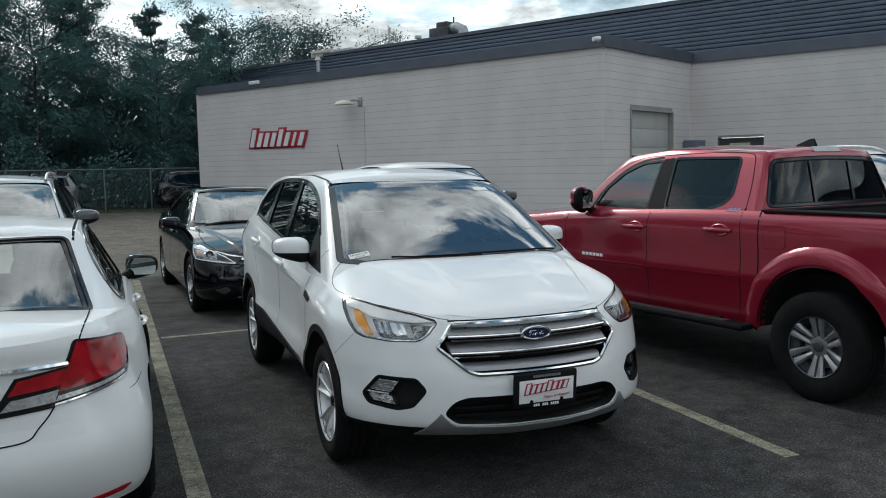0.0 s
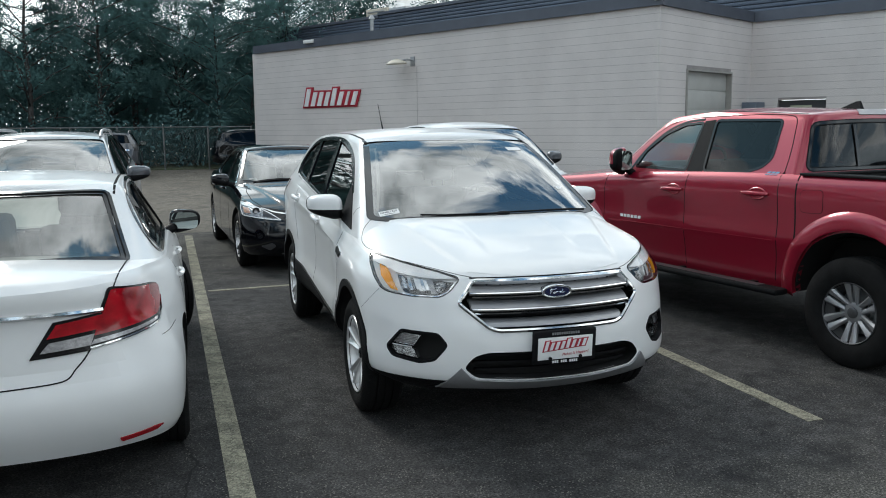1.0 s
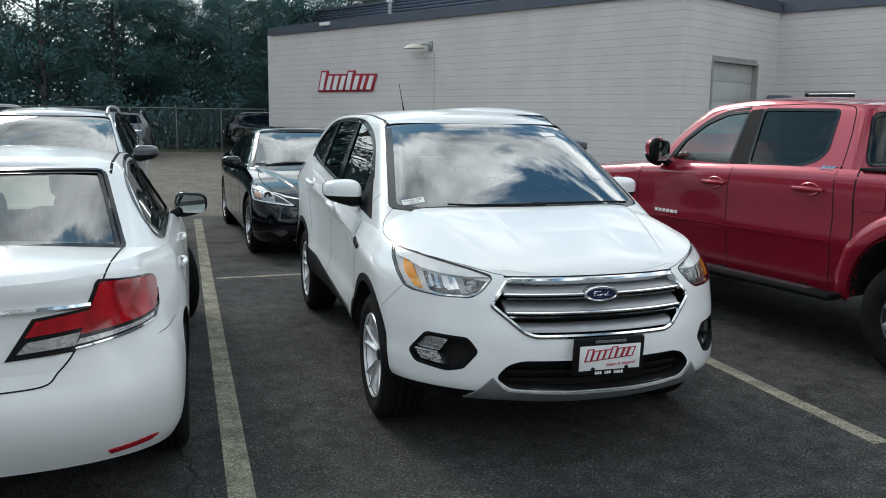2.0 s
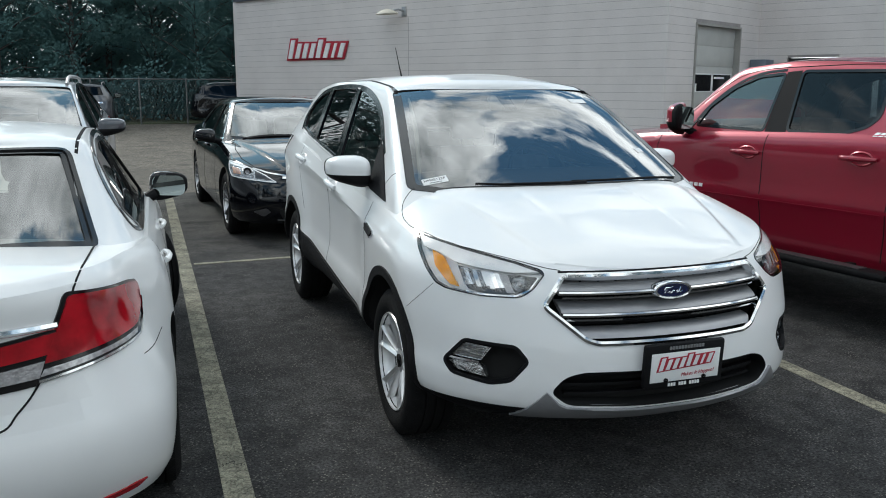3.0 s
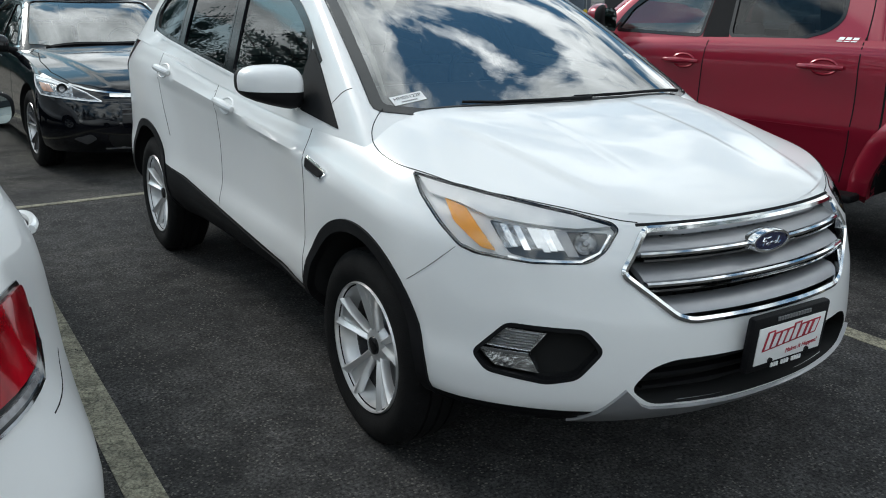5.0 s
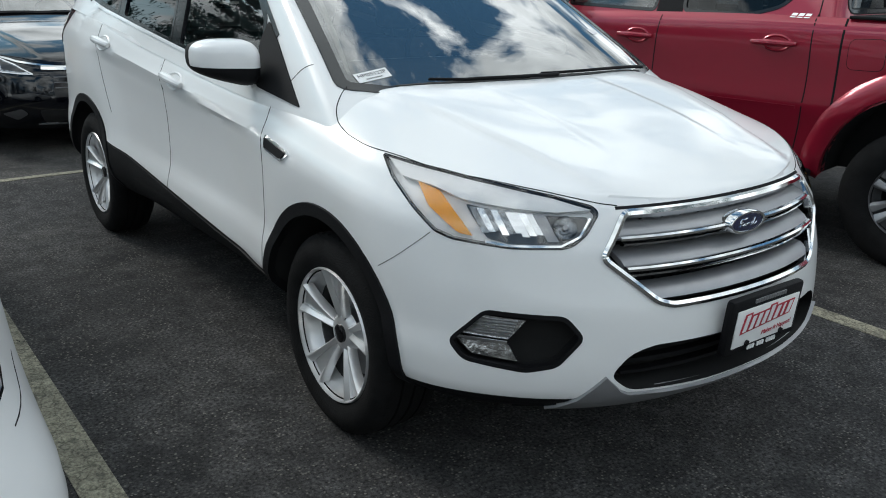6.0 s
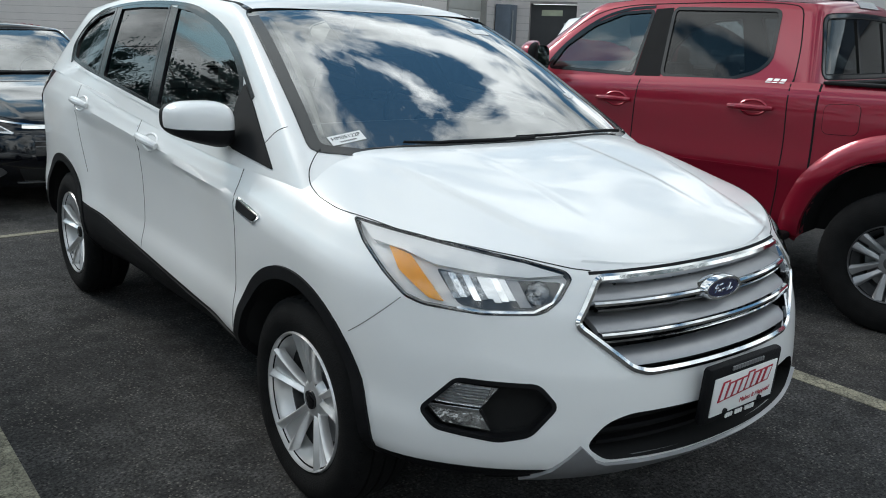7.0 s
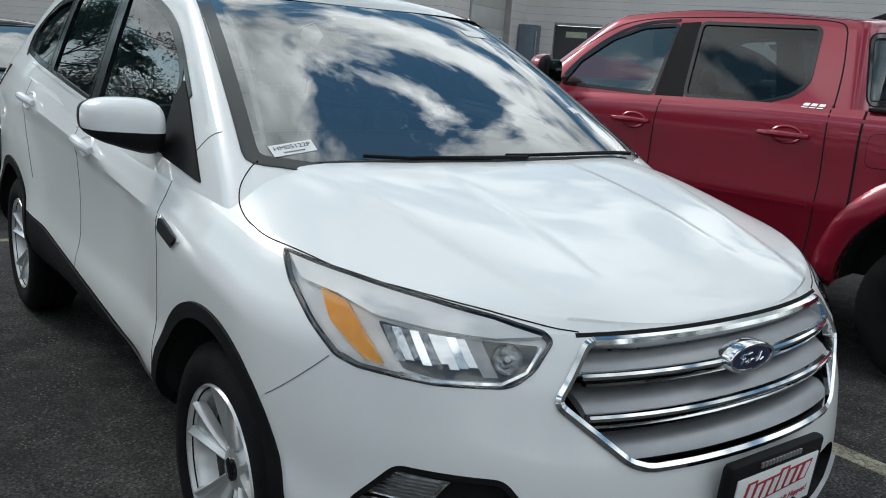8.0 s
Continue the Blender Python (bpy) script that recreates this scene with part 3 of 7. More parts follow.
def cabin_solid(s, shrink=0.0):
    """The glasshouse: from its foot on the shoulder up to the roof's rim."""
    levels, c = [], s["cabin"]
    for v in (0, 0.12, 0.25, 0.4, 0.55, 0.7, 0.82, 0.9, 0.95, 0.985, 1.0):
        w = float(c["ease"](v))
        foot, top = c["foot"], c["roof"]
        mixed = [foot[i] + (top[i] - foot[i]) * w for i in range(5)]
        pl = plan(mixed[0] + shrink, mixed[1] - shrink, mixed[2] - shrink, mixed[3], mixed[4], c["power"], c["power"], None, 22, 30, 22)
        lev = []
        for x, y in pl:
            z0 = float(s["shoulder"](y)) - 0.03
            z1 = float(c["rim"](y)) - shrink
            lev.append((x, y, z0 + (z1 - z0) * v))
        levels.append(lev)
    k = c["crown"]
    return shell(levels, 16, lambda x, y, u: k * (1 - abs(u) ** 2.4))


def cylinder_x(x0, x1, y, z, r, seg=56):
    bm = bmesh.new()
    lathe(bm, [(r, x0), (r, x1)], seg, Matrix.Translation((0, y, z)))
    a = [v for v in bm.verts if abs(v.co.x - x0) < 1e-6]
    b = [v for v in bm.verts if abs(v.co.x - x1) < 1e-6]
    bm.faces.new(a)
    bm.faces.new(b)
    bmesh.ops.recalc_face_normals(bm, faces=bm.faces)
    return bm


def side_poly(points, x):
    return [(x, p[0], p[1]) for p in points]


def make_wheel(name, r_tyre, r_rim, width, spokes, style, mats, r_hub=0.07):
    """A wheel about the x axis with its face towards -x, centred on its tyre."""
    w = width / 2
    root = new(name)
    bm = bmesh.new()
    s = r_tyre - r_rim
    lathe(bm, [(r_rim - 0.012, -w * 0.80), (r_rim + 0.012, -w * 0.92), (r_rim + s * 0.35, -w * 1.02), (r_rim + s * 0.62, -w * 1.0), (r_tyre - 0.022, -w * 0.90), (r_tyre - 0.006, -w * 0.78),
               (r_tyre, -w * 0.62), (r_tyre, -w * 0.43), (r_tyre - 0.009, -w * 0.42), (r_tyre - 0.009, -w * 0.36), (r_tyre + 0.001, -w * 0.35), (r_tyre + 0.001, -w * 0.05),
               (r_tyre - 0.009, -w * 0.04), (r_tyre - 0.009, w * 0.04), (r_tyre + 0.001, w * 0.05), (r_tyre + 0.001, w * 0.35), (r_tyre - 0.009, w * 0.36), (r_tyre - 0.009, w * 0.42), (r_tyre, w * 0.43),
               (r_tyre - 0.006, w * 0.78), (r_rim + s * 0.62, w), (r_rim, w * 0.85)], 72)
    for i in range(60):
        a = 2 * math.pi * i / 60
        box(bm, 0, 0, 0, w * 0.16, 0.004, 0.006, Matrix.Rotation(a, 4, "X") @ Matrix.Translation((-w * 0.70, 0, r_tyre - 0.0050)))
    part("tyre", bm, M_RUBBER, root, "black rubber tyre")
    bm = bmesh.new()
    lathe(bm, [(r_rim + 0.004, -w * 0.86), (r_rim - 0.001, -w * 0.94), (r_rim - 0.005, -w * 0.92), (r_rim - 0.007, -w * 0.84), (r_rim - 0.009, -w * 0.72), (r_rim - 0.016, -w * 0.52), (r_rim - 0.034, -w * 0.36), (r_rim - 0.038, -w * 0.30)], 72)
    rim = part("rim", bm, mats[0], root, "bright alloy rim")
    # inner barrel: the shade behind the spokes is put into its colour
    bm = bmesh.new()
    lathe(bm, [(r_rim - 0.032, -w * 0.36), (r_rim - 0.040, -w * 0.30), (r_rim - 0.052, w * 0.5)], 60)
    part("rim_barrel", bm, M_BARREL, rim, "rim barrel with shade painted into its dark grey")
    bm = bmesh.new()
    lathe(bm, [(r_rim - 0.04, w * 0.25), (0.05, w * 0.25)], 40)
    part("wheel_back", bm, M_VOID, rim)
    bm = bmesh.new()
    lathe(bm, [(0.155, w * 0.02), (0.155, -w * 0.06), (0.06, -w * 0.06)], 48)
    lathe(bm, [(0.085, -w * 0.02), (0.085, -w * 0.2), (0.03, -w * 0.2)], 32)
    part("brake_disc", bm, M_GALV, rim, "grey brake disc")
    ro = r_rim - 0.007
    for k in range(spokes):
        base = 2 * math.pi * k / spokes
        for side in ((-1, 1) if style != "single" else (0,)):
            bm = bmesh.new()
            n = 7
            rows = []
            for i in range(n + 1):
                u = i / n
                rr = r_hub * 0.75 + (ro - r_hub * 0.75) * u
                if style == "split":
                    off = side * (0.0105 + 0.0370 * u ** 1.25) * (r_rim / 0.22)
                    hw = 0.0105 + 0.0010 * u + 0.010 * u ** 7
                elif style == "tee":
                    off = side * (0.020 + 0.016 * u)
                    hw = 0.0155 + 0.013 * u ** 2
                else:
                    off, hw = 0.0, 0.03 + 0.012 * u ** 2
                x = -w * (0.52 + 0.36 * u ** 0.8)
                rows.append([bm.verts.new(q) for q in ((x + 0.028, off - hw, rr), (x + 0.008, off - hw, rr), (x - 0.005, off - hw * 0.16 + side * hw * 0.25, rr), (x - 0.005, off + hw * 0.16 + side * hw * 0.25, rr), (x + 0.008, off + hw, rr), (x + 0.028, off + hw, rr))])
            for a, b in zip(rows, rows[1:]):
                for j in range(5):
                    bm.faces.new((a[j], a[j + 1], b[j + 1], b[j]))
            bm.faces.new(rows[-1])
            bmesh.ops.recalc_face_normals(bm, faces=bm.faces)
            bmesh.ops.transform(bm, matrix=Matrix.Rotation(base, 4, "X"), verts=bm.verts)
            part("spoke", bm, mats[1], rim)
        if style == "split":
            bm = bmesh.new()
            rows = []
            for i in range(6):
                u = 1.0 * i / 5
                rr = r_hub * 0.75 + (ro - r_hub * 0.75) * u
                hw = (0.0105 + 0.0370 * u ** 1.25) * (r_rim / 0.22)
                x = -w * (0.52 + 0.36 * u ** 0.8) + 0.008 + 0.010 * u
                rows.append([bm.verts.new(q) for q in ((x + 0.02, -hw, rr), (x, -hw, rr), (x, hw, rr), (x + 0.02, hw, rr))])
            for a, b in zip(rows, rows[1:]):
                for j in range(3):
                    bm.faces.new((a[j], a[j + 1], b[j + 1], b[j]))
            bm.faces.new(rows[-1])
            bmesh.ops.recalc_face_normals(bm, faces=bm.faces)
            bmesh.ops.transform(bm, matrix=Matrix.Rotation(base, 4, "X"), verts=bm.verts)
            part("spoke_web", bm, mats[1], rim)
    bm = bmesh.new()
    lathe(bm, [(r_hub + 0.012, -w * 0.35), (r_hub, -w * 0.53), (r_hub * 0.86, -w * 0.57), (r_hub * 0.5, -w * 0.57)], 40)
    part("hub", bm, mats[1], rim)
    for k in range(5 if style != "tee" else 6):
        a = 2 * math.pi * (k + 0.5) / (5 if style != "tee" else 6)
        bm = bmesh.new()
        lathe(bm, [(0.009, -w * 0.40), (0.009, -w * 0.52), (0.006, -w * 0.55), (0.0015, -w * 0.55)], 6, Matrix.Translation((0, (r_hub - 0.006) * math.cos(a), (r_hub - 0.006) * math.sin(a))))
        part("wheel_nut", bm, M_ALLOYD, rim)
    bm = bmesh.new()
    lathe(bm, [(r_hub * 0.52, -w * 0.5), (r_hub * 0.5, -w * 0.64), (r_hub * 0.4, -w * 0.67), (0.001, -w * 0.67)], 32)
    part("centre_cap", bm, mats[2], rim, "dark centre cap")
    return root


def mount_wheels(car, wheel, track, base, r, steer=0.0):
    """Four wheels as parts of the car; the made one becomes the first."""
    wheel.name = "wheel"
    obs = []
    for y in (0.0, base):
        for side in (-1, 1):
            turn = (0 if side < 0 else 180) + (steer if y == 0 else 0)
            m = pose(side * track, y, r, 0, 0, turn)
            o = copy_thing(wheel, m)
            o.parent = car
            obs.append(o)
    for o in (*wheel.children_recursive, wheel):
        bpy.data.objects.remove(o)
    return obs


def wing_mirror(car, side, at, size, shell_mat, cap_mat, toe=0.05):
    """A door mirror: a rounded painted shell on a black foot, its glass towards the tail (+y)."""
    x, y, z = at
    L, H, D = size
    bm = bmesh.new()
    nu, nv = 28, 14
    grid = []
    for i in range(nv + 1):
        v = i / nv
        a = v * math.pi
        ring = []
        for j in range(nu):
            b = 2 * math.pi * j / nu
            sgn = lambda c, p: math.copysign(abs(c) ** p, c)
            px = sgn(math.cos(b), 0.62) * math.sin(a) ** 0.55
            pz = sgn(math.sin(b), 0.62) * math.sin(a) ** 0.55
            py = math.cos(a)
            yy = y - D * 0.62 * max(py, 0) ** 0.8 + D * 0.38 * max(-py, 0) ** 0.35
            taper = 1.0 - 0.24 * px
            ring.append(bm.verts.new((x + side * px * L / 2, yy + side * 0 + 0.05 * px, z + pz * H / 2 * taper + 0.012 * px)))
        grid.append(ring)
    for a, b in zip(grid, grid[1:]):
        for j in range(nu):
            q = [a[j], a[(j + 1) % nu], b[(j + 1) % nu], b[j]]
            if len({tuple(round(c, 6) for c in w.co) for w in q}) >= 3:
                bm.faces.new(q)
    bmesh.ops.remove_doubles(bm, verts=bm.verts, dist=1e-5)
    for co, no in (((0, 0, z - H * 0.13), (0.0, 0.0, 1.0)), ((0, y + D * 0.30, 0), (0, 1, 0))):
        bmesh.ops.bisect_plane(bm, geom=bm.verts[:] + bm.edges[:] + bm.faces[:], plane_co=co, plane_no=Vector(no).normalized())
    bmesh.ops.recalc_face_normals(bm, faces=bm.faces)
    me = bpy.data.meshes.new("door_mirror")
    bm.to_mesh(me)
    bm.free()
    me.materials.append(shell_mat)
    me.materials.append(cap_mat)
    for p in me.polygons:
        if p.center.z < z - H * 0.13 or p.center.y > y + D * 0.30:
            p.material_index = 1
    mirror = part("door_mirror", me, None, car, "rounded door mirror in body colour with a black underside", 50)
    bm = bmesh.new()
    gl = rounded([(x - L * 0.42, z - H * 0.36), (x + L * 0.42, z - H * 0.36), (x + L * 0.42, z + H * 0.38), (x - L * 0.42, z + H * 0.38)], 0.05)
    f = [bm.verts.new((p[0], y + D * 0.385 + toe * (p[0] - x) / (L / 2) * side, p[1])) for p in gl]
    bm.faces.new(f)
    bmesh.ops.recalc_face_normals(bm, faces=bm.faces)
    r = bmesh.ops.extrude_face_region(bm, geom=bm.faces[:])
    bmesh.ops.translate(bm, vec=(0, 0.004, 0), verts=[g for g in r["geom"] if isinstance(g, bmesh.types.BMVert)])
    bmesh.ops.recalc_face_normals(bm, faces=bm.faces)
    part("mirror_glass", bm, M_MIRROR, mirror, "silvered mirror glass")
    bm = tube(bmesh.new(), [(x - side * L * 0.35, y + D * 0.1, z - H * 0.3), (x - side * (L * 0.62), y + D * 0.25, z - H * 0.48), (x - side * (L * 0.95), y + D * 0.35, z - H * 0.62)], [0.035, 0.032, 0.04], 10)
    part("mirror_foot", bm, M_PLASTIC, mirror, "black mirror foot")
    return mirror


def seats(car, rows, mat, half=0.37, z=0.55):
    """Front seats and rear bench with head rests, inside the cabin."""
    for y, kind in rows:
        for x in (-half, half):
            bm = bmesh.new()
            box(bm, x, y, z, 0.5, 0.5, 0.16, bevel=0.05)
            box(bm, x, y + 0.30, z + 0.32, 0.48, 0.15, 0.62, Matrix.Translation((x, y + 0.3, z)) @ Matrix.Rotation(radians(-16), 4, "X") @ Matrix.Translation((-x, -y - 0.3, -z)), bevel=0.05)
            seat = part("seat", bm, mat, car, "cloth seat")
            bm = bmesh.new()
            box(bm, x, y + 0.45, z + 0.74, 0.27, 0.10, 0.17, bevel=0.04)
            tube(bm, [(x - 0.05, y + 0.43, z + 0.55), (x - 0.05, y + 0.45, z + 0.7)], 0.007, 6)
            tube(bm, [(x + 0.05, y + 0.43, z + 0.55), (x + 0.05, y + 0.45, z + 0.7)], 0.007, 6)
            part("head_rest", bm, mat, seat)


def dashboard(car, y, z, width, wheel_x):
    bm = boxes((0, y, z - 0.12, width, 0.55, 0.26), bevel=0.07)
    dash = part("dashboard", bm, M_CABIN, car, "dark dashboard")
    bm = bmesh.new()
    ring = [Vector((wheel_x + 0.185 * math.cos(a), 0.09 * math.sin(a) + y + 0.42, z - 0.02 + 0.165 * math.sin(a))) for a in [2 * math.pi * i / 28 for i in range(29)]]
    tube(bm, ring, 0.014, 8, False)
    tube(bm, [ring[0], ring[14]], 0.012, 6)
    tube(bm, [Vector((wheel_x, y + 0.42, z - 0.02)), ring[21]], 0.012, 6)
    tube(bm, [Vector((wheel_x, y + 0.42, z - 0.02)), Vector((wheel_x, y + 0.2, z - 0.08))], 0.04, 10)
    part("steering_wheel", bm, M_CABIN, dash, "dark steering wheel")


def mesh_of(bm, name="mesh"):
    me = bpy.data.meshes.new(name)
    bm.to_mesh(me)
    bm.free()
    return me


def split_mesh(me, pick):
    """Takes the faces that pick(centre, normal, slot) names out of me; returns them as a mesh of their own."""
    out = []
    for keep in (True, False):
        bm = bmesh.new()
        bm.from_mesh(me)
        gone = [f for f in bm.faces if bool(pick(f.calc_center_median(), f.normal, f.material_index)) == keep]
        bmesh.ops.delete(bm, geom=gone, context="FACES")
        m2 = mesh_of(bm, me.name)
        for mt in me.materials:
            m2.materials.append(mt)
        out.append(m2)
    return out


def car_shell(car, s):
    """Body and glasshouse with wheel wells and window openings cut; returns their surfaces for laying details on."""
    solid = body_solid(s)
    for co, no in s.get("planes", ()):
        bmesh.ops.bisect_plane(solid, geom=solid.verts[:] + solid.edges[:] + solid.faces[:], plane_co=co, plane_no=no)
    whole = bpy.data.meshes.new("whole")
    solid.to_mesh(whole)
    smooth_tree = bvh_of(whole)
    bpy.data.meshes.remove(whole)
    cuts = []
    zc = s["wheel_r"] + s.get("arch_up", 0.01)
    for y in (0.0, s["base"]):
        for side in (-1, 1):
            cuts.append(cylinder_x(side * s["well_x"], side * 1.4, y, zc, s["arch_r"]))
    for poly, way, depth in s.get("pockets", ()):
        laid = [q for q, n in lay(poly, way, [smooth_tree])]
        cuts.append(prism([q - Vector(way).normalized() * 0.10 for q in laid], way, 0.10 + depth))
    me = carve(solid, cuts)
    bm = bmesh.new()
    bm.from_mesh(me)
    ty, tl, tw = s["tub"][0], s["tub"][1] / 2, s["tub"][3] / 2
    gone = [f for f in bm.faces if f.normal.z > 0.6 and abs(f.calc_center_median().x) < tw and abs(f.calc_center_median().y - ty) < tl and f.calc_center_median().z > 0.8]
    bmesh.ops.delete(bm, geom=gone, context="FACES")
    bm.to_mesh(me)
    bm.free()
    me.materials.clear()
    for mt in (s["paint"], M_VOID, M_PLASTIC):
        me.materials.append(mt)
    black = s.get("black")
    for p in me.polygons:
        c = p.center
        d = smooth_tree.find_nearest(c)
        if d[3] > 0.006 or p.normal.z < -0.85:
            p.material_index = 1
        elif black and black(c):
            p.material_index = 2
    body = None
    pieces = []
    for name, label, pick in s.get("panels", ()):
        piece, me = split_mesh(me, lambda c, n, k: k == 0 and pick(c, n))
        if len(piece.polygons):
            pieces.append((name, label, piece))
    body = part("body", me, None, car, s["body_label"], 28)
    for name, label, piece in pieces:
        part(name, piece, None, car, label, 28)
    zf = s["tub"][2] - 0.75
    zt = float(s["shoulder"](ty)) - 0.03
    bm = bmesh.new()
    box(bm, 0, ty, (zf + zt) / 2, 2 * tw + 0.06, 2 * tl + 0.1, zt - zf)
    bmesh.ops.delete(bm, geom=[f for f in bm.faces if f.normal.z > 0.5], context="FACES")
    part("cabin_lining", bm, M_CABIN, car, "dark cabin lining")
    cab = cabin_solid(s)
    full = bpy.data.meshes.new("whole")
    cab.to_mesh(full)
    cab_tree = bvh_of(full)
    bpy.data.meshes.remove(full)
    cuts = [cabin_solid(s, 0.03)]
    for poly in s["side_windows"]:
        cuts.append(prism(side_poly(poly, 0), (1, 0, 0), 1.5))
    for key in ("windscreen", "rear_window"):
        if s.get(key):
            cuts.append(prism(s[key][0], s[key][1], 0.35))
    for v in cuts[0].verts:
        if v.co.z < float(s["shoulder"](v.co.y)) - 0.028:
            v.co.z -= 0.06
    me = carve(cab, cuts)
    me.materials.clear()
    me.materials.append(s.get("roof_paint", s["paint"]))
    me.materials.append(M_CABIN)
    for p in me.polygons:
        if cab_tree.find_nearest(p.center)[3] > 0.012:
            p.material_index = 1
    roof = part("roof", me, None, car, s["roof_label"], 28)
    return body, roof, smooth_tree, cab_tree


def pane(car, roof, poly, way, tree, mat, name, label, trim=0.0, trim_mat=None, sink=0.006):
    """A window pane: laid on the body, then eased to one smooth curved sheet."""
    bm = patch(poly, way, [tree], -sink, 0.0, 0.06, rim=False)
    axis = max(range(3), key=lambda k: abs(Vector(way)[k]))
    flat = np.array([v.co for v in bm.verts])
    p, q = [flat[:, k] - flat[:, k].mean() for k in range(3) if k != axis]
    top = 2 if axis == 0 else 4
    base = np.stack([p ** i * q ** j for i in range(top + 1) for j in range(top + 1 - i)], 1)
    for v, value in zip(list(bm.verts), base @ np.linalg.lstsq(base, flat[:, axis], rcond=None)[0]):
        v.co[axis] = value
    g = part(name, bm, mat, car, label, 60)
    g.visible_shadow = False
    if trim:
        part("window_trim", ribbon(poly, way, [tree], trim, 0.003, 0.02, True), trim_mat or M_GLOSSB, g)
    return g

STEPS = (0, 0.03, 0.07, 0.13, 0.2, 0.28, 0.36, 0.44, 0.52, 0.6, 0.68, 0.75, 0.81, 0.86, 0.9, 0.935, 0.965, 0.985, 1.0)
SIDE_IN = curve([(0, 0.05), (0.08, 0.02), (0.25, 0.004), (0.45, 0.0), (0.7, 0.012), (0.85, 0.03), (0.95, 0.06), (1, 0.09)])
EASE = curve([(0, 0), (0.5, 0.46), (0.85, 0.80), (0.95, 0.91), (1, 1)])


def screen(half_low, half_high, low_mid, low_side, high_mid, high_side, way):
    """A windscreen's outline from (y, z) of its lower and upper edge, in the middle and at the side."""
    pts = []
    for i in range(13):
        x = -1 + i / 6
        pts.append((x * half_low, low_mid[0] + (low_side[0] - low_mid[0]) * x * x, low_mid[1] + (low_side[1] - low_mid[1]) * x * x))
    for i in range(13):
        x = 1 - i / 6
        pts.append((x * half_high, high_mid[0] + (high_side[0] - high_mid[0]) * x * x, high_mid[1] + (high_side[1] - high_mid[1]) * x * x))
    return rounded(pts, [0.05 if i in (0, 12, 13, 25) else 0.01 for i in range(26)], 3), Vector(way)


def smoothstep(a, b, x):
    t = min(1.0, max(0.0, (x - a) / (b - a)))
    return t * t * (3 - 2 * t)


def escape_crown(x, y, u):
    """A domed bonnet with a raised middle between two creases, and two short inner creases."""
    if y > 0.62:
        return 0.0
    a = abs(x)
    near = smoothstep(-0.98, -0.70, y)
    rear = smoothstep(-0.6, 0.1, y)
    dome = (0.050 + 0.050 * rear) * (1 - abs(u) ** (2.4 + 4.8 * rear))
    edge = 0.42 + 0.26 * (y + 0.8)
    ridge = 0.014 * smoothstep(edge + 0.014, edge - 0.012, a) * near * (1 - 0.6 * rear)
    inner = 0.007 * smoothstep(0.29, 0.25, a) * smoothstep(-0.75, -0.35, y) * smoothstep(0.1, -0.2, y)
    return dome + ridge + inner


def escape_side(y, v):
    """Sides drawn out over the wheels and hollowed under a crease that climbs from the vent past the handles."""
    zb, zs = float(ESCAPE_SILL(y)), float(ESCAPE_SHOULDER(y))
    z = zb + (zs - zb) * v
    arch = max(smoothstep(0.70, 0.46, math.hypot(y - yc, (z - 0.36) * 0.92)) for yc in (0.0, 2.69))
    line = 0.905 + 0.068 * (y - 0.2)
    doors = smoothstep(0.36, 0.95, y) * smoothstep(2.75, 2.15, y)
    hollow = smoothstep(line + 0.012, line - 0.022, z) * smoothstep(line - 0.50, line - 0.10, z)
    foot = smoothstep(0.62, 0.50, z) * smoothstep(0.34, 0.44, z)
    return 1.0 + 0.020 * arch - doors * (0.030 * hollow - 0.007 * foot)


ESCAPE_SILL = curve([(-0.97, 0.290), (-0.6, 0.275), (-0.3, 0.30), (0.5, 0.355), (1.2, 0.348), (2.2, 0.328), (2.6, 0.32), (3.1, 0.32), (3.56, 0.36)])
ESCAPE_SHOULDER = curve([(-0.9, 0.885), (-0.75, 0.922), (-0.5, 0.965), (-0.2, 1.0), (0.3, 1.045), (0.8, 1.068), (1.43, 1.112), (2.16, 1.175), (2.7, 1.235), (3.2, 1.262), (3.56, 1.24)])
HEADLAMP = rounded([(-0.829, -0.212, 0.991), (-0.765, -0.420, 0.974), (-0.674, -0.567, 0.952), (-0.579, -0.667, 0.930), (-0.496, -0.735, 0.906), (-0.486, -0.750, 0.890), (-0.537, -0.760, 0.838), (-0.573, -0.752, 0.813),
            (-0.600, -0.742, 0.805), (-0.709, -0.654, 0.803), (-0.754, -0.601, 0.808), (-0.808, -0.524, 0.814), (-0.830, -0.476, 0.828), (-0.847, -0.398, 0.877), (-0.849, -0.294, 0.940)], 0.012, 3)
HEAD_WAY = Vector((0.66, 0.75, 0.0))
FOG = rounded([(-0.835, -0.56, 0.528), (-0.778, -0.64, 0.626), (-0.618, -0.787, 0.622), (-0.578, -0.82, 0.565), (-0.64, -0.79, 0.485), (-0.70, -0.73, 0.466), (-0.815, -0.60, 0.484)], 0.02)
FOG_WAY = Vector((0.62, 0.78, 0.0))
GRILLE = rounded([(-0.425, -0.9, 0.888), (0.425, -0.9, 0.888), (0.512, -0.9, 0.778), (0.375, -0.9, 0.656), (0.33, -0.9, 0.642), (-0.33, -0.9, 0.642), (-0.375, -0.9, 0.656), (-0.512, -0.9, 0.778)], 0.02)
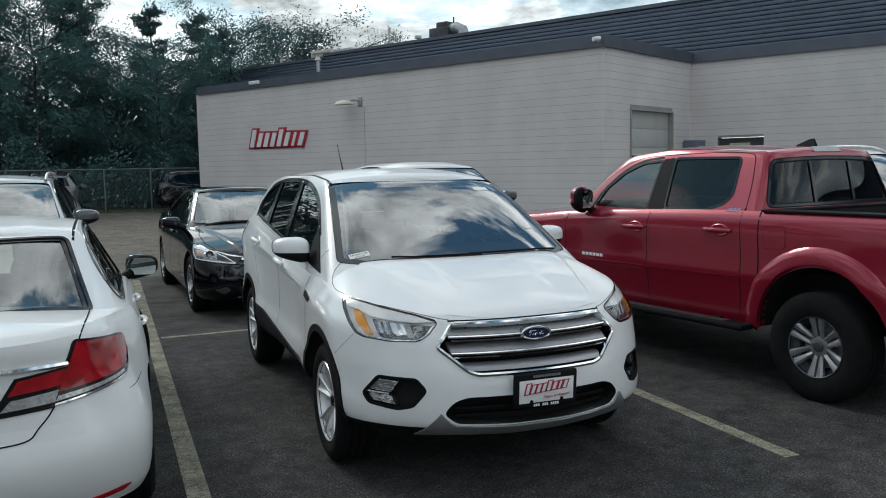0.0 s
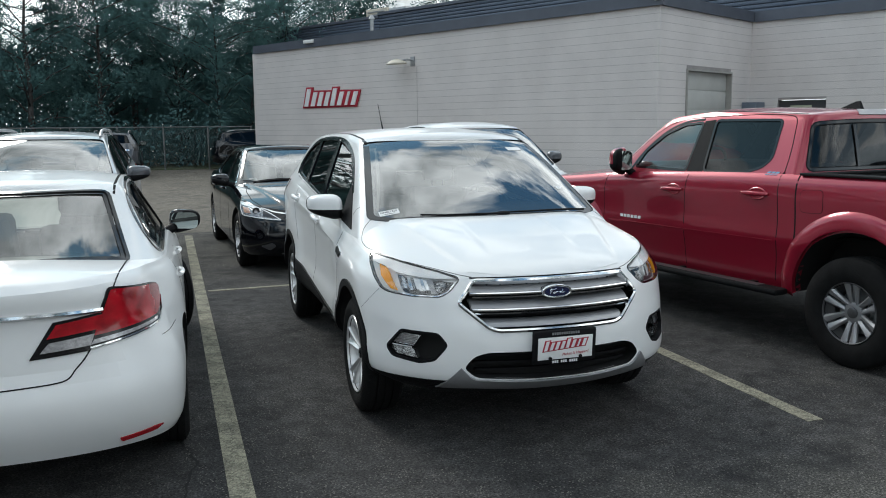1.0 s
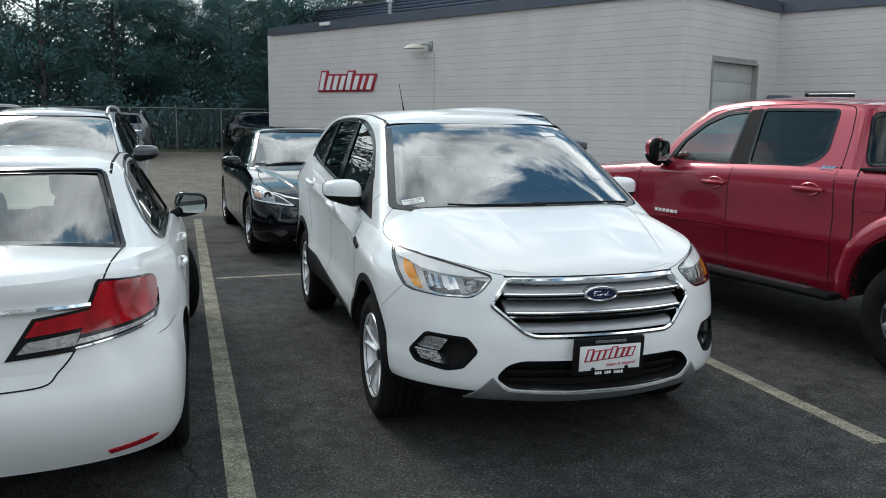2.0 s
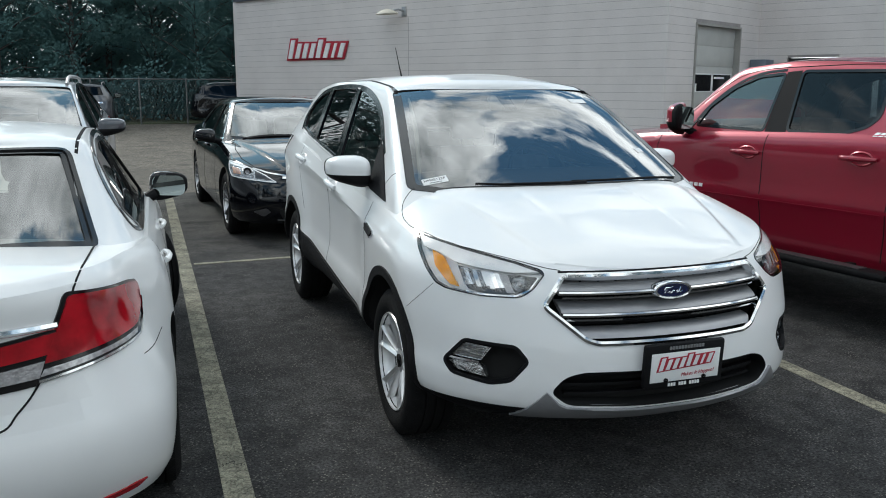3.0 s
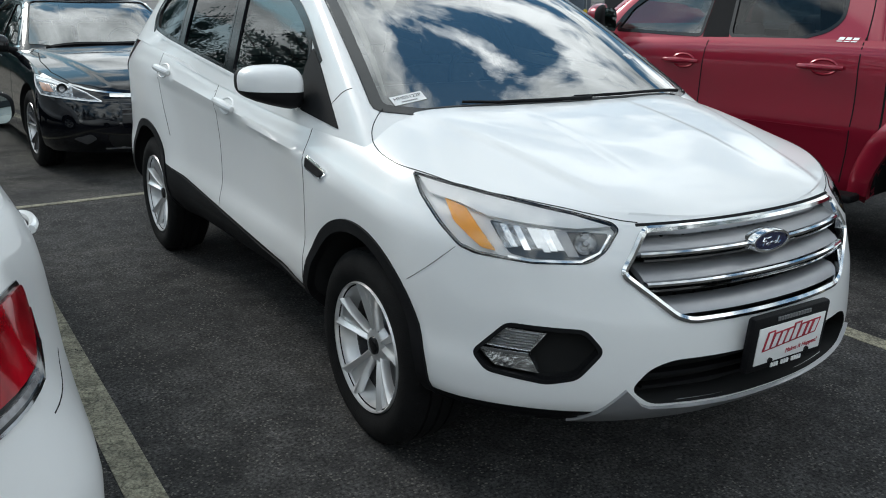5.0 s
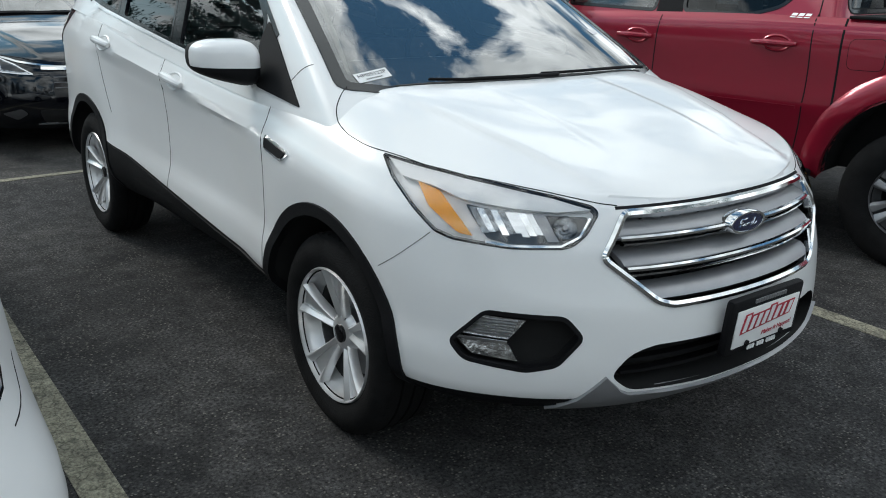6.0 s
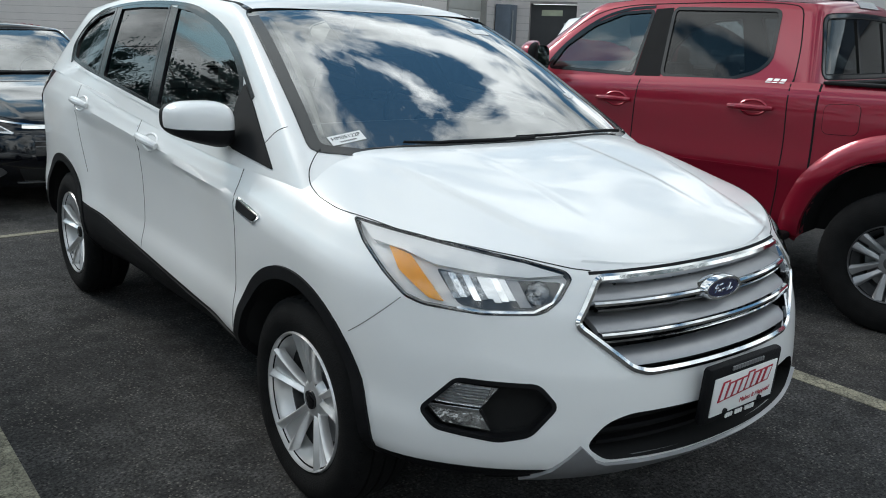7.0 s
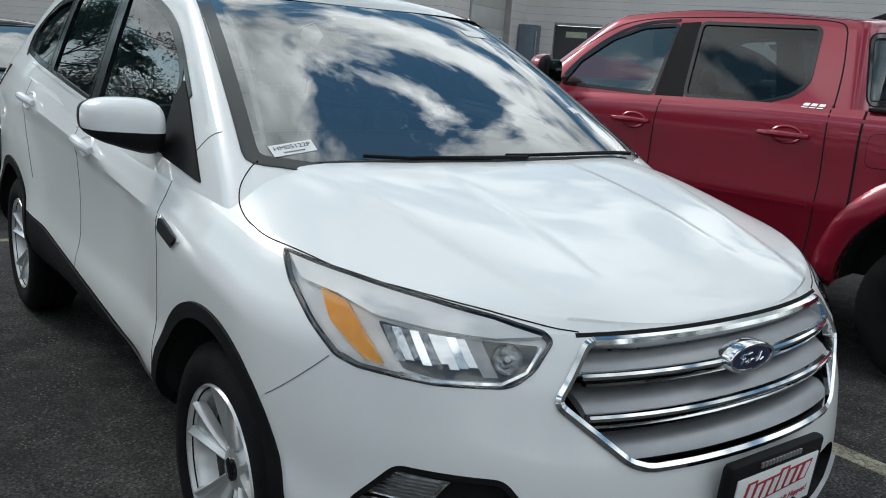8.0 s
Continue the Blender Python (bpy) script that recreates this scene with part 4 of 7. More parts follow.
INTAKE = rounded([(-0.505, -0.9, 0.450), (-0.455, -0.9, 0.512), (-0.387, -0.9, 0.534), (0.387, -0.9, 0.534), (0.455, -0.9, 0.512), (0.505, -0.9, 0.450), (0.44, -0.9, 0.398), (0.14, -0.9, 0.384), (-0.14, -0.9, 0.384), (-0.44, -0.9, 0.398)], 0.03)
flip = lambda pts: [Vector((-p[0], p[1], p[2])) for p in pts][::-1]
FRONT_LOW = curve([(-0.95, 0.375), (-0.4, 0.378), (0.0, 0.40)])


def escape_black(c):
    """Unpainted lower cladding: under the bumper's edge and under the line of the sills."""
    if c.y < -0.30:
        return c.z < 0.376
    if c.y > 3.0:
        return c.z < 0.52
    return c.z < 0.4115 + 0.0783 * c.y


SPEC_ESCAPE = dict(screen_sink=0.001, screen_trim=0.004,
    columns=120,
    front=-0.965, rear=3.56, half=0.92, nose=0.75, tail=0.40, power_f=2.2, power_r=2.6, base=2.69, wheel_r=0.343, arch_r=0.392, arch_up=0.02, well_x=0.60,
    steps=tuple(i / 30 for i in range(27)) + (0.88, 0.9, 0.92, 0.94, 0.955, 0.97, 0.985, 1.0), barrel=curve([(-0.9, 1.0), (0.2, 1.0), (0.9, 0.988), (1.8, 0.988), (2.6, 1.0), (3.5, 0.965)]),
    nose_in=curve([(0, 0.16), (0.06, 0.09), (0.13, 0.03), (0.2, 0.008), (0.36, 0.0), (0.55, 0.012), (0.72, 0.045), (0.88, 0.08), (0.96, 0.105), (1, 0.135)]),
    side_in=curve([(0, 0.095), (0.05, 0.055), (0.10, 0.022), (0.17, 0.004), (0.27, 0.004), (0.40, 0.016), (0.62, 0.010), (0.80, 0.004), (0.835, 0.010), (0.9, 0.036), (0.96, 0.062), (1, 0.088)]),
    tail_in=curve([(0, 0.12), (0.2, 0.03), (0.4, 0.0), (0.7, 0.05), (1, 0.14)]),
    sill=ESCAPE_SILL, pinch=escape_side,
    shoulder=ESCAPE_SHOULDER,
    crown=escape_crown, black=escape_black,
    planes=[(Vector((0, 0, 0.376)), Vector((0, 0, 1))), (Vector((0, 0, 0.4115)), Vector((0, -0.0783, 1)).normalized())],
    pockets=[(HEADLAMP, HEAD_WAY, 0.075), (flip(HEADLAMP), Vector((-0.66, 0.75, 0)), 0.075), (FOG, FOG_WAY, 0.06), (flip(FOG), Vector((-0.62, 0.78, 0)), 0.06), (GRILLE, Vector((0, 1, 0)), 0.09), (INTAKE, Vector((0, 1, 0)), 0.10)],
    panels=[("hood", "white bonnet with two creases", lambda c, n: n.z > 0.72 and c.y < 0.45 and c.z > 0.86),
            ("front_bumper", "white front bumper skin", lambda c, n: c.y < -0.30 and c.z < 0.80 and c.z < 0.70 - 0.7 * (c.y + 0.30)),
            ("front_door", "white front door", lambda c, n: 0.45 < c.y < 1.55 and n.z < 0.7 and c.x < 0), ("front_door", "white front door", lambda c, n: 0.45 < c.y < 1.55 and n.z < 0.7 and c.x > 0),
            ("rear_door", "white rear door", lambda c, n: 1.55 < c.y < 2.62 and n.z < 0.7 and c.x < 0), ("rear_door", "white rear door", lambda c, n: 1.55 < c.y < 2.62 and n.z < 0.7 and c.x > 0)],
    cabin=dict(foot=(-0.17, 3.40, 0.855, 0.25, 0.44), roof=(0.96, 3.22, 0.60, 0.20, 0.18), power=2.8, ease=EASE, crown=0.045,
               rim=curve([(0.1, 1.575), (0.96, 1.59), (1.6, 1.63), (2.4, 1.625), (3.22, 1.565), (3.5, 1.55)])),
    tub=(1.85, 2.3, 1.22, 1.36),
    side_windows=[rounded([(0.64, 1.092), (1.44, 1.158), (1.625, 1.586), (1.45, 1.570), (1.22, 1.527), (1.02, 1.466), (0.86, 1.393), (0.745, 1.318), (0.70, 1.25)], 0.02),
                  rounded([(1.54, 1.165), (2.22, 1.232), (2.41, 1.578), (2.1, 1.590), (1.725, 1.588)], 0.02), rounded([(2.30, 1.24), (2.76, 1.300), (2.88, 1.385), (2.86, 1.475), (2.74, 1.535), (2.485, 1.572)], 0.02)],
    windscreen=screen(0.768, 0.605, (-0.06, 1.06), (0.165, 1.115), (0.93, 1.585), (1.01, 1.55), (0, 0.5, -0.87)),
    rear_window=screen(0.62, 0.52, (3.50, 1.27), (3.42, 1.27), (3.27, 1.54), (3.22, 1.52), (0, -0.9, -0.4)),
    paint=M_WHITE, body_label="glossy white painted body with black lower cladding", roof_label="glossy white roof and pillars")

SPEC_CIVIC = dict(
    pinch=lambda y, v: 1.0 - 0.11 * smoothstep(2.5, 3.3, y) * smoothstep(0.36, 0.82, v),
    front=-0.91, rear=3.70, half=0.8775, nose=0.65, tail=0.55, power_f=2.3, power_r=2.45, base=2.67, wheel_r=0.316, arch_r=0.365, well_x=0.58,
    steps=STEPS, barrel=curve([(-0.9, 1.0), (1.3, 1.0), (2.4, 1.0), (3.5, 0.96)]),
    nose_in=curve([(0, 0.12), (0.2, 0.02), (0.4, 0.0), (0.7, 0.05), (1, 0.2)]), side_in=SIDE_IN,
    tail_in=curve([(0, 0.10), (0.1, 0.05), (0.25, 0.004), (0.35, 0.0), (0.40, 0.004), (0.46, 0.026), (0.58, 0.034), (0.75, 0.036), (0.90, 0.016), (0.955, 0.012), (1, 0.05)]),
    sill=curve([(-0.97, 0.20), (2.6, 0.21), (3.2, 0.25), (3.70, 0.30)]),
    shoulder=curve([(-0.9, 0.66), (-0.5, 0.76), (0.0, 0.87), (0.6, 0.93), (1.8, 0.96), (2.7, 1.0), (3.2, 1.04), (3.5, 1.052), (3.70, 1.045)]),
    crown=lambda x, y, u: (0.05 if y < 0.8 or y > 2.6 else 0.0) * (1 - abs(u) ** 2.2),
    cabin=dict(foot=(0.30, 3.22, 0.79, 0.55, 0.90), roof=(1.22, 2.42, 0.545, 0.18, 0.22), power=2.8, ease=EASE, crown=0.04,
               rim=curve([(0.3, 1.36), (1.22, 1.375), (1.8, 1.40), (2.42, 1.365), (3.2, 1.34)])),
    tub=(1.75, 2.0, 1.05, 1.28), panels=[("trunk_lid", "white trunk lid", lambda c, n: c.y > 3.0 and abs(c.x) < 0.60 and c.z > 0.64 and n.z > -0.5), ("rear_bumper", "white rear bumper skin", lambda c, n: c.y > 3.1 and c.z < 0.70)],
    side_windows=[rounded([(0.80, 0.99), (1.55, 0.995), (1.55, 1.34), (1.35, 1.34), (1.12, 1.24)], 0.04), rounded([(1.64, 1.0), (2.42, 1.02), (2.52, 1.10), (2.28, 1.29), (1.95, 1.35), (1.64, 1.35)], 0.04)],
    windscreen=screen(0.70, 0.52, (0.36, 0.96), (0.66, 0.975), (1.18, 1.37), (1.28, 1.35), (0, 0.55, -0.83)),
    rear_window=screen(0.62, 0.50, (3.10, 1.07), (2.95, 1.06), (2.48, 1.375), (2.40, 1.355), (0, -0.5, -0.87)),
    rear_glass=M_REARSCREEN, paint=M_WHITE, body_label="glossy white painted body", roof_label="glossy white roof and pillars")

def accord_crown(x, y, u):
    """A domed bonnet with a raised middle between two creases that close towards the nose."""
    if 0.8 <= y <= 2.6:
        return 0.0
    edge = 0.40 + 0.22 * (y + 0.8)
    ridge = 0.016 * smoothstep(edge + 0.03, edge - 0.02, abs(x)) * smoothstep(-0.95, -0.6, y) if y < 0.8 else 0.0
    return 0.05 * (1 - abs(u) ** 2.2) + ridge


SPEC_ACCORD = dict(SPEC_CIVIC, pinch=None, columns=80, crown=accord_crown, front=-0.96, rear=3.93, half=0.925, nose=0.70, base=2.776, wheel_r=0.335, arch_r=0.385,
    shoulder=curve([(-0.95, 0.70), (-0.5, 0.79), (0.0, 0.88), (0.6, 0.95), (1.8, 0.98), (2.7, 1.02), (3.3, 1.04), (3.93, 1.02)]),
    nose_in=curve([(0, 0.10), (0.2, 0.02), (0.45, 0.0), (0.7, 0.02), (0.88, 0.05), (1, 0.12)]),
    cabin=dict(foot=(0.38, 3.45, 0.84, 0.55, 0.5), roof=(1.32, 2.62, 0.575, 0.18, 0.22), power=2.8, ease=EASE, crown=0.04,
               rim=curve([(0.3, 1.39), (1.32, 1.405), (1.9, 1.43), (2.62, 1.39), (3.4, 1.37)])),
    tub=(1.85, 2.1, 1.08, 1.34), panels=[("hood", "black bonnet", lambda c, n: n.z > 0.72 and c.y < 0.55), ("front_bumper", "black front bumper skin", lambda c, n: c.y < -0.35 and c.z < 0.58)],
    side_windows=[rounded([(0.88, 1.0), (1.66, 1.01), (1.66, 1.37), (1.46, 1.37), (1.2, 1.26)], 0.04), rounded([(1.75, 1.01), (2.5, 1.03), (2.72, 1.10), (2.45, 1.31), (2.1, 1.375), (1.75, 1.375)], 0.04)],
    windscreen=screen(0.73, 0.55, (0.44, 0.985), (0.75, 0.995), (1.28, 1.40), (1.38, 1.38), (0, 0.55, -0.83)),
    rear_window=screen(0.64, 0.52, (3.32, 1.09), (3.15, 1.08), (2.68, 1.40), (2.60, 1.38), (0, -0.5, -0.87)),
    paint=M_BLACKP, body_label="glossy black painted body", roof_label="glossy black roof and pillars")

SPEC_SUV = dict(SPEC_ESCAPE, screen_sink=0.006, screen_trim=0.007, columns=44, front=-0.93, rear=3.65, half=0.925, base=2.66, wheel_r=0.345, pockets=[], panels=[],
    tub=(1.85, 2.3, 1.22, 1.36), paint=M_SILVER, body_label="silver painted body", roof_label="silver roof and pillars")

SPEC_TRUCK = dict(
    front=-0.93, rear=4.46, half=0.93, nose=0.55, tail=0.16, power_f=2.4, power_r=3.0, base=3.30, wheel_r=0.386, arch_r=0.525, arch_up=0.03, well_x=0.58,
    steps=STEPS, barrel=None,
    nose_in=curve([(0, 0.12), (0.2, 0.02), (0.4, 0.0), (0.8, 0.02), (1, 0.10)]),
    side_in=curve([(0, 0.085), (0.1, 0.058), (0.2, 0.046), (0.34, 0.026), (0.425, 0.004), (0.46, 0.006), (0.55, 0.012), (0.7, 0.006), (0.82, 0.0), (0.93, 0.012), (1, 0.045)]),
    tail_in=curve([(0, 0.06), (0.3, 0.0), (1, 0.02)]),
    sill=curve([(-0.97, 0.40), (0.5, 0.44), (2.6, 0.44), (4.46, 0.50)]),
    shoulder=curve([(-0.93, 1.06), (-0.5, 1.14), (0.1, 1.19), (0.6, 1.235), (1.2, 1.27), (2.5, 1.31), (4.46, 1.32)]),
    crown=lambda x, y, u: (0.06 if y < 0.8 else 0.0) * (1 - abs(u) ** 2.2),
    cabin=dict(foot=(0.36, 2.80, 0.875, 0.40, 0.10), roof=(1.08, 2.70, 0.63, 0.16, 0.12), power=3.2, ease=EASE, crown=0.04,
               rim=curve([(0.3, 1.73), (1.05, 1.74), (1.7, 1.785), (2.7, 1.745)])),
    tub=(1.65, 1.9, 1.45, 1.66), pockets=[([(-0.74, 2.90, 1.3), (0.74, 2.90, 1.3), (0.74, 4.36, 1.3), (-0.74, 4.36, 1.3)], Vector((0, 0, -1)), 0.46)],
    panels=[("front_door", "dark red front door", lambda c, n: 0.55 < c.y < 1.65 and n.z < 0.7 and c.x > 0), ("rear_door", "dark red rear door", lambda c, n: 1.65 < c.y < 2.63 and n.z < 0.7 and c.x > 0), ("cargo_bed", "dark red cargo bed side", lambda c, n: c.y > 2.81), ("hood", "dark red bonnet", lambda c, n: n.z > 0.72 and c.y < 0.6)],
    side_windows=[rounded([(0.90, 1.305), (1.585, 1.295), (1.60, 1.70), (1.37, 1.68), (1.167, 1.60), (0.98, 1.455)], 0.03), rounded([(1.79, 1.30), (2.24, 1.302), (2.40, 1.352), (2.465, 1.42), (2.43, 1.71), (1.745, 1.715)], 0.04)],
    windscreen=screen(0.76, 0.59, (0.40, 1.26), (0.64, 1.28), (1.03, 1.70), (1.13, 1.68), (0, 0.6, -0.8)),
    rear_window=screen(0.765, 0.635, (2.80, 1.345), (2.78, 1.345), (2.72, 1.70), (2.70, 1.68), (0, -1.0, -0.1)),
    rear_glass=M_TINTED, paint=M_RED, body_label="glossy dark red painted body", roof_label="glossy dark red cab roof and pillars")


def build_basic(car, s, wheel, track, seat_rows, seat_mat, side_glass, steer=0.0):
    body, roof, bt, ct = car_shell(car, s)
    for i, poly in enumerate(s["side_windows"]):
        for side in (-1, 1):
            pane(car, roof, side_poly(poly, side), (-side, 0, 0), ct, side_glass[min(i, len(side_glass) - 1)], "side_window", "", 0.022, M_GLOSSB)
    pane(car, roof, *s["windscreen"], ct, M_WSHIELD, "windscreen", "curved windscreen reflecting cloud", s.get("screen_trim", 0.007), M_GLOSSB, s.get("screen_sink", 0.006))
    pane(car, roof, *s["rear_window"], ct, s.get("rear_glass", M_PRIVACY), "rear_window", "", 0.02, M_GLOSSB)
    mount_wheels(car, wheel, track, s["base"], s["wheel_r"], steer)
    seats(car, seat_rows, seat_mat)
    return body, roof, bt, ct

# ---- ground, building, fence ----
def plate(name, x0, x1, y0, y1, z, thick, mat, label, nx=1, ny=1, m=None, category=""):
    bm = bmesh.new()
    xs = [x0 + (x1 - x0) * i / nx for i in range(nx + 1)]
    ys = [y0 + (y1 - y0) * i / ny for i in range(ny + 1)]
    top = [[bm.verts.new((x, y, z)) for x in xs] for y in ys]
    for j in range(ny):
        for i in range(nx):
            bm.faces.new((top[j][i], top[j][i + 1], top[j + 1][i + 1], top[j + 1][i]))
    if thick:
        r = bmesh.ops.extrude_edge_only(bm, edges=[e for e in bm.edges if e.is_boundary])
        bmesh.ops.translate(bm, vec=(0, 0, -thick), verts=[g for g in r["geom"] if isinstance(g, bmesh.types.BMVert)])
    return tagged(part(name, bm, mat, None, "", 30, m), label, category, kind="structure")


plate("ground", -1500, 1500, -1500, 1500, -0.008, 0, M_OLDASPHALT, "faded tan-grey asphalt of the open lot", 4, 4, category="ground")
plate("pavement", -40, 40, -30, 9.6, 0.0, 0.02, M_ASPHALT, "dark sealed asphalt of the parking stalls", 4, 4, category="pavement")
plate("forest_ground", -140, 90, 33.6, 200, 0.02, 0.05, M_LITTER, "dark leaf litter under the trees", 6, 6, category="ground")

stall_line = plate("stall_line", -0.058, 0.058, -1.12, 9.2, 0.004, 0.003, M_LINE, "worn cream parking line on asphalt", 1, 20, pose(-1.650, 0, 0, 0, 0, 0.45), "line")
plate("stall_line", -0.052, 0.052, -1.06, 4.2, 0.004, 0.003, M_LINE, "worn cream parking line on asphalt", 1, 20, pose(1.545, 0, 0), "line")
plate("cross_line", 0.0, 3.2, -0.035, 0.035, 0.004, 0.003, M_LINE, "thin worn pale cross line on asphalt", 20, 1, pose(-1.60, 4.19, 0, 0, 0, 3.2), "line")

BUILD = pose(10.124, 14.564, 0, 0, 0, 28.0)
WALL_H, COURSE = 4.75, 4.75 / 23


def block_wall(name, m, length, label, holes=()):
    """A wall along local +y, its face towards -x: a backing with bed joints and one proud course of painted block above another."""
    spans = lambda z0, z1: [h for h in holes if h[2] < z1 - 0.02 and h[3] > z0 + 0.02]
    bm = bmesh.new()
    edges = sorted({0.0, length, *[h[0] for h in holes], *[h[1] for h in holes]})
    for a, b in zip(edges, edges[1:]):
        over = [h for h in holes if h[0] <= a + 1e-4 and h[1] >= b - 1e-4]
        if over:
            h = over[0]
            if h[2] > 0.01:
                box(bm, 0.15, (a + b) / 2, h[2] / 2, 0.3, b - a, h[2])
            box(bm, 0.15, (a + b) / 2, (h[3] + WALL_H) / 2, 0.3, b - a, WALL_H - h[3])
        else:
            box(bm, 0.15, (a + b) / 2, WALL_H / 2, 0.3, b - a, WALL_H)
    wall = tagged(part(name, bm, M_JOINT, None, "", 30, m), label, "wall", kind="structure")
    for i in range(23):
        z0, z1 = i * COURSE + 0.004, (i + 1) * COURSE - 0.004
        cuts = sorted([(h[0], h[1]) for h in spans(z0, z1)])
        start, runs = -0.012, []
        for a, b in cuts:
            runs.append((start, a))
            start = b
        runs.append((start, length))
        bm = bmesh.new()
        for a, b in runs:
            if b - a > 0.05:
                box(bm, -0.003, (a + b) / 2, (z0 + z1) / 2, 0.008, b - a, z1 - z0)
        part("block_course", bm, M_BLOCK, wall)
    return wall


block_wall("wall_west", BUILD, 18.44, "grey-beige painted concrete block wall with dark bed joints")
block_wall("wall_return", BUILD @ pose(5.35, 0, 0, 0, 0, 90), 5.35, "grey-beige painted concrete block wall beside the roller door", [(1.285, 3.905, 0.0, 3.19)])
block_wall("wall_east", BUILD @ pose(5.35, -30.0, 0), 30.0, "grey-beige painted concrete block wall with service openings", [(27.72, 29.12, 0.0, 2.42)])
tagged(part("wall_rear", boxes((6.3, 22.1, 2.5, 0.3, 6.8, 5.0), (18.8, 25.6, 3.2, 25, 0.3, 6.4)), M_BLOCK, None, "", 30, BUILD), "painted block wall of the taller rear part", "wall", kind="structure")
tagged(part("wall_north", boxes((2.75, 18.6, WALL_H / 2, 5.4, 0.3, WALL_H)), M_BLOCK, None, "", 30, BUILD), "painted block end wall", "wall", kind="structure")
tagged(part("roof_deck", boxes((16, 9.4, WALL_H + 0.1, 31.4, 18.0, 0.2), (21.0, -15, WALL_H + 0.1, 31, 30.6, 0.2), (19.0, -5.6, 6.3, 25.6, 61, 0.2)), M_ROOF, None, "", 30, BUILD), "flat grey roof membrane", "roof", kind="structure")

# sheet-metal coping along the wall tops
bm = bmesh.new()
box(bm, -0.02, 9.17, WALL_H + 0.13, 0.16, 18.6, 0.30)
box(bm, 2.68, -0.02, WALL_H + 0.13, 5.2, 0.16, 0.298)
box(bm, 5.33, -15.1, WALL_H + 0.13, 0.16, 29.98, 0.30)
tagged(part("coping", bm, M_COPING, None, "", 30, BUILD), "blue-grey sheet metal coping on the wall top", "coping", kind="structure")


def ribbed_band(name, m, length, z0, z1, label):
    """Horizontal ribbed sheet cladding along local +y, facing -x."""
    bm = bmesh.new()
    box(bm, 0.12, length / 2, (z0 + z1) / 2, 0.1, length, z1 - z0)
    band = tagged(part(name, bm, M_METALBAND, None, "", 30, m), label, "cladding", kind="structure")
    n = 13
    p = (z1 - z0 - 0.1) / n
    for i in range(n):
        part("cladding_rib", boxes((0.045, length / 2, z0 + p * (i + 0.5), 0.06, length, p * 0.80), bevel=0.012), M_METALBAND, band)
    part("top_trim", boxes((0.05, length / 2, z1 - 0.02, 0.2, length + 0.04, 0.12)), M_COPING, band)
    return band


ribbed_band("parapet_cladding", BUILD @ pose(6.05, -36, 0), 53.7, WALL_H + 0.2, 6.80, "dark blue ribbed sheet metal band above the walls")
ribbed_band("parapet_cladding", BUILD @ pose(6.07, 17.72, 0), 7.9, WALL_H + 0.2, 6.68, "dark blue ribbed sheet metal band above the walls")


def crack(points, width, seed, label):
    """A ragged crack: a thin dark sunken-looking strip that wanders."""
    rr = random.Random(seed)
    pts = spline2([(x, y, 0.0) for x, y in points], False, 10)
    bm = bmesh.new()
    prev = None
    for i, p in enumerate(pts):
        w = width * rr.uniform(0.3, 1.0)
        d = (pts[min(i + 1, len(pts) - 1)] - pts[max(i - 1, 0)]).normalized()
        s = Vector((-d.y, d.x, 0))
        q = p + s * rr.uniform(-0.012, 0.012)
        row = [bm.verts.new((q + s * w).to_tuple()[:2] + (0.0045,)), bm.verts.new((q - s * w).to_tuple()[:2] + (0.0045,))]
        if prev:
            bm.faces.new((prev[0], prev[1], row[1], row[0]))
        prev = row
    return tagged(part("crack", bm, M_VOID, None), label, "crack", kind="structure")


crack([(-1.90, 1.4), (-1.93, 0.7), (-1.88, 0.2), (-1.90, -0.25), (-1.84, -0.55), (-1.93, -1.1)], 0.010, 3, "ragged dark crack in the asphalt")
crack([(-1.6, 5.2), (-0.9, 5.35), (-0.2, 5.3), (0.6, 5.4)], 0.010, 4, "ragged dark crack in the asphalt")
crack([(-4.0, 9.0), (-2.4, 9.2), (-1.2, 9.15), (0.4, 9.25)], 0.016, 5, "ragged dark crack in the asphalt")
for k, (xa, xb) in enumerate(((-1.705, -1.60), (-1.71, -1.61), (-1.72, -1.61), (-1.73, -1.62), (1.50, 1.59))):
    yy = (-0.15, 1.3, 2.4, 3.2, 0.2)[k]
    crack([(xa, yy), ((xa + xb) / 2, yy + 0.03), (xb, yy - 0.02)], 0.004, 10 + k, "fine crack across a painted line")

# ---- the cars ----
escape = thing("suv", "white compact suv with chrome-barred grille, parked nose out in a stall", "suv", pose(0, 0, 0))
w = make_wheel("wheel", 0.343, 0.228, 0.235, 5, "split", (M_ALLOY, M_ALLOY, M_GLOSSB), 0.062)
E_BODY, E_ROOF, EB, EC = build_basic(escape, SPEC_ESCAPE, w, 0.79, [(1.05, 0), (1.95, 0)], M_SEAT, [M_GLASS, M_PRIVACY])
dashboard(escape, 0.72, 1.10, 1.36, 0.37)
civic = thing("sedan", "white sedan seen from its tail, parked beside the line", "sedan", pose(-2.72, 2.53, 0, 0, 0, 180))
w = make_wheel("wheel", 0.316, 0.2, 0.205, 5, "split", (M_ALLOY, M_ALLOYD, M_GLOSSB), 0.06)
C_BODY, C_ROOF, CB, CC = build_basic(civic, SPEC_CIVIC, w, 0.76, [(1.0, 0), (1.85, 0)], M_SEAT, [M_GLASS, M_PRIVACY], 20)
accord = thing("sedan", "glossy black sedan with chrome-edged headlights, parked nose out", "sedan", pose(-0.27, 5.85, 0, 0, 0, 3.4))
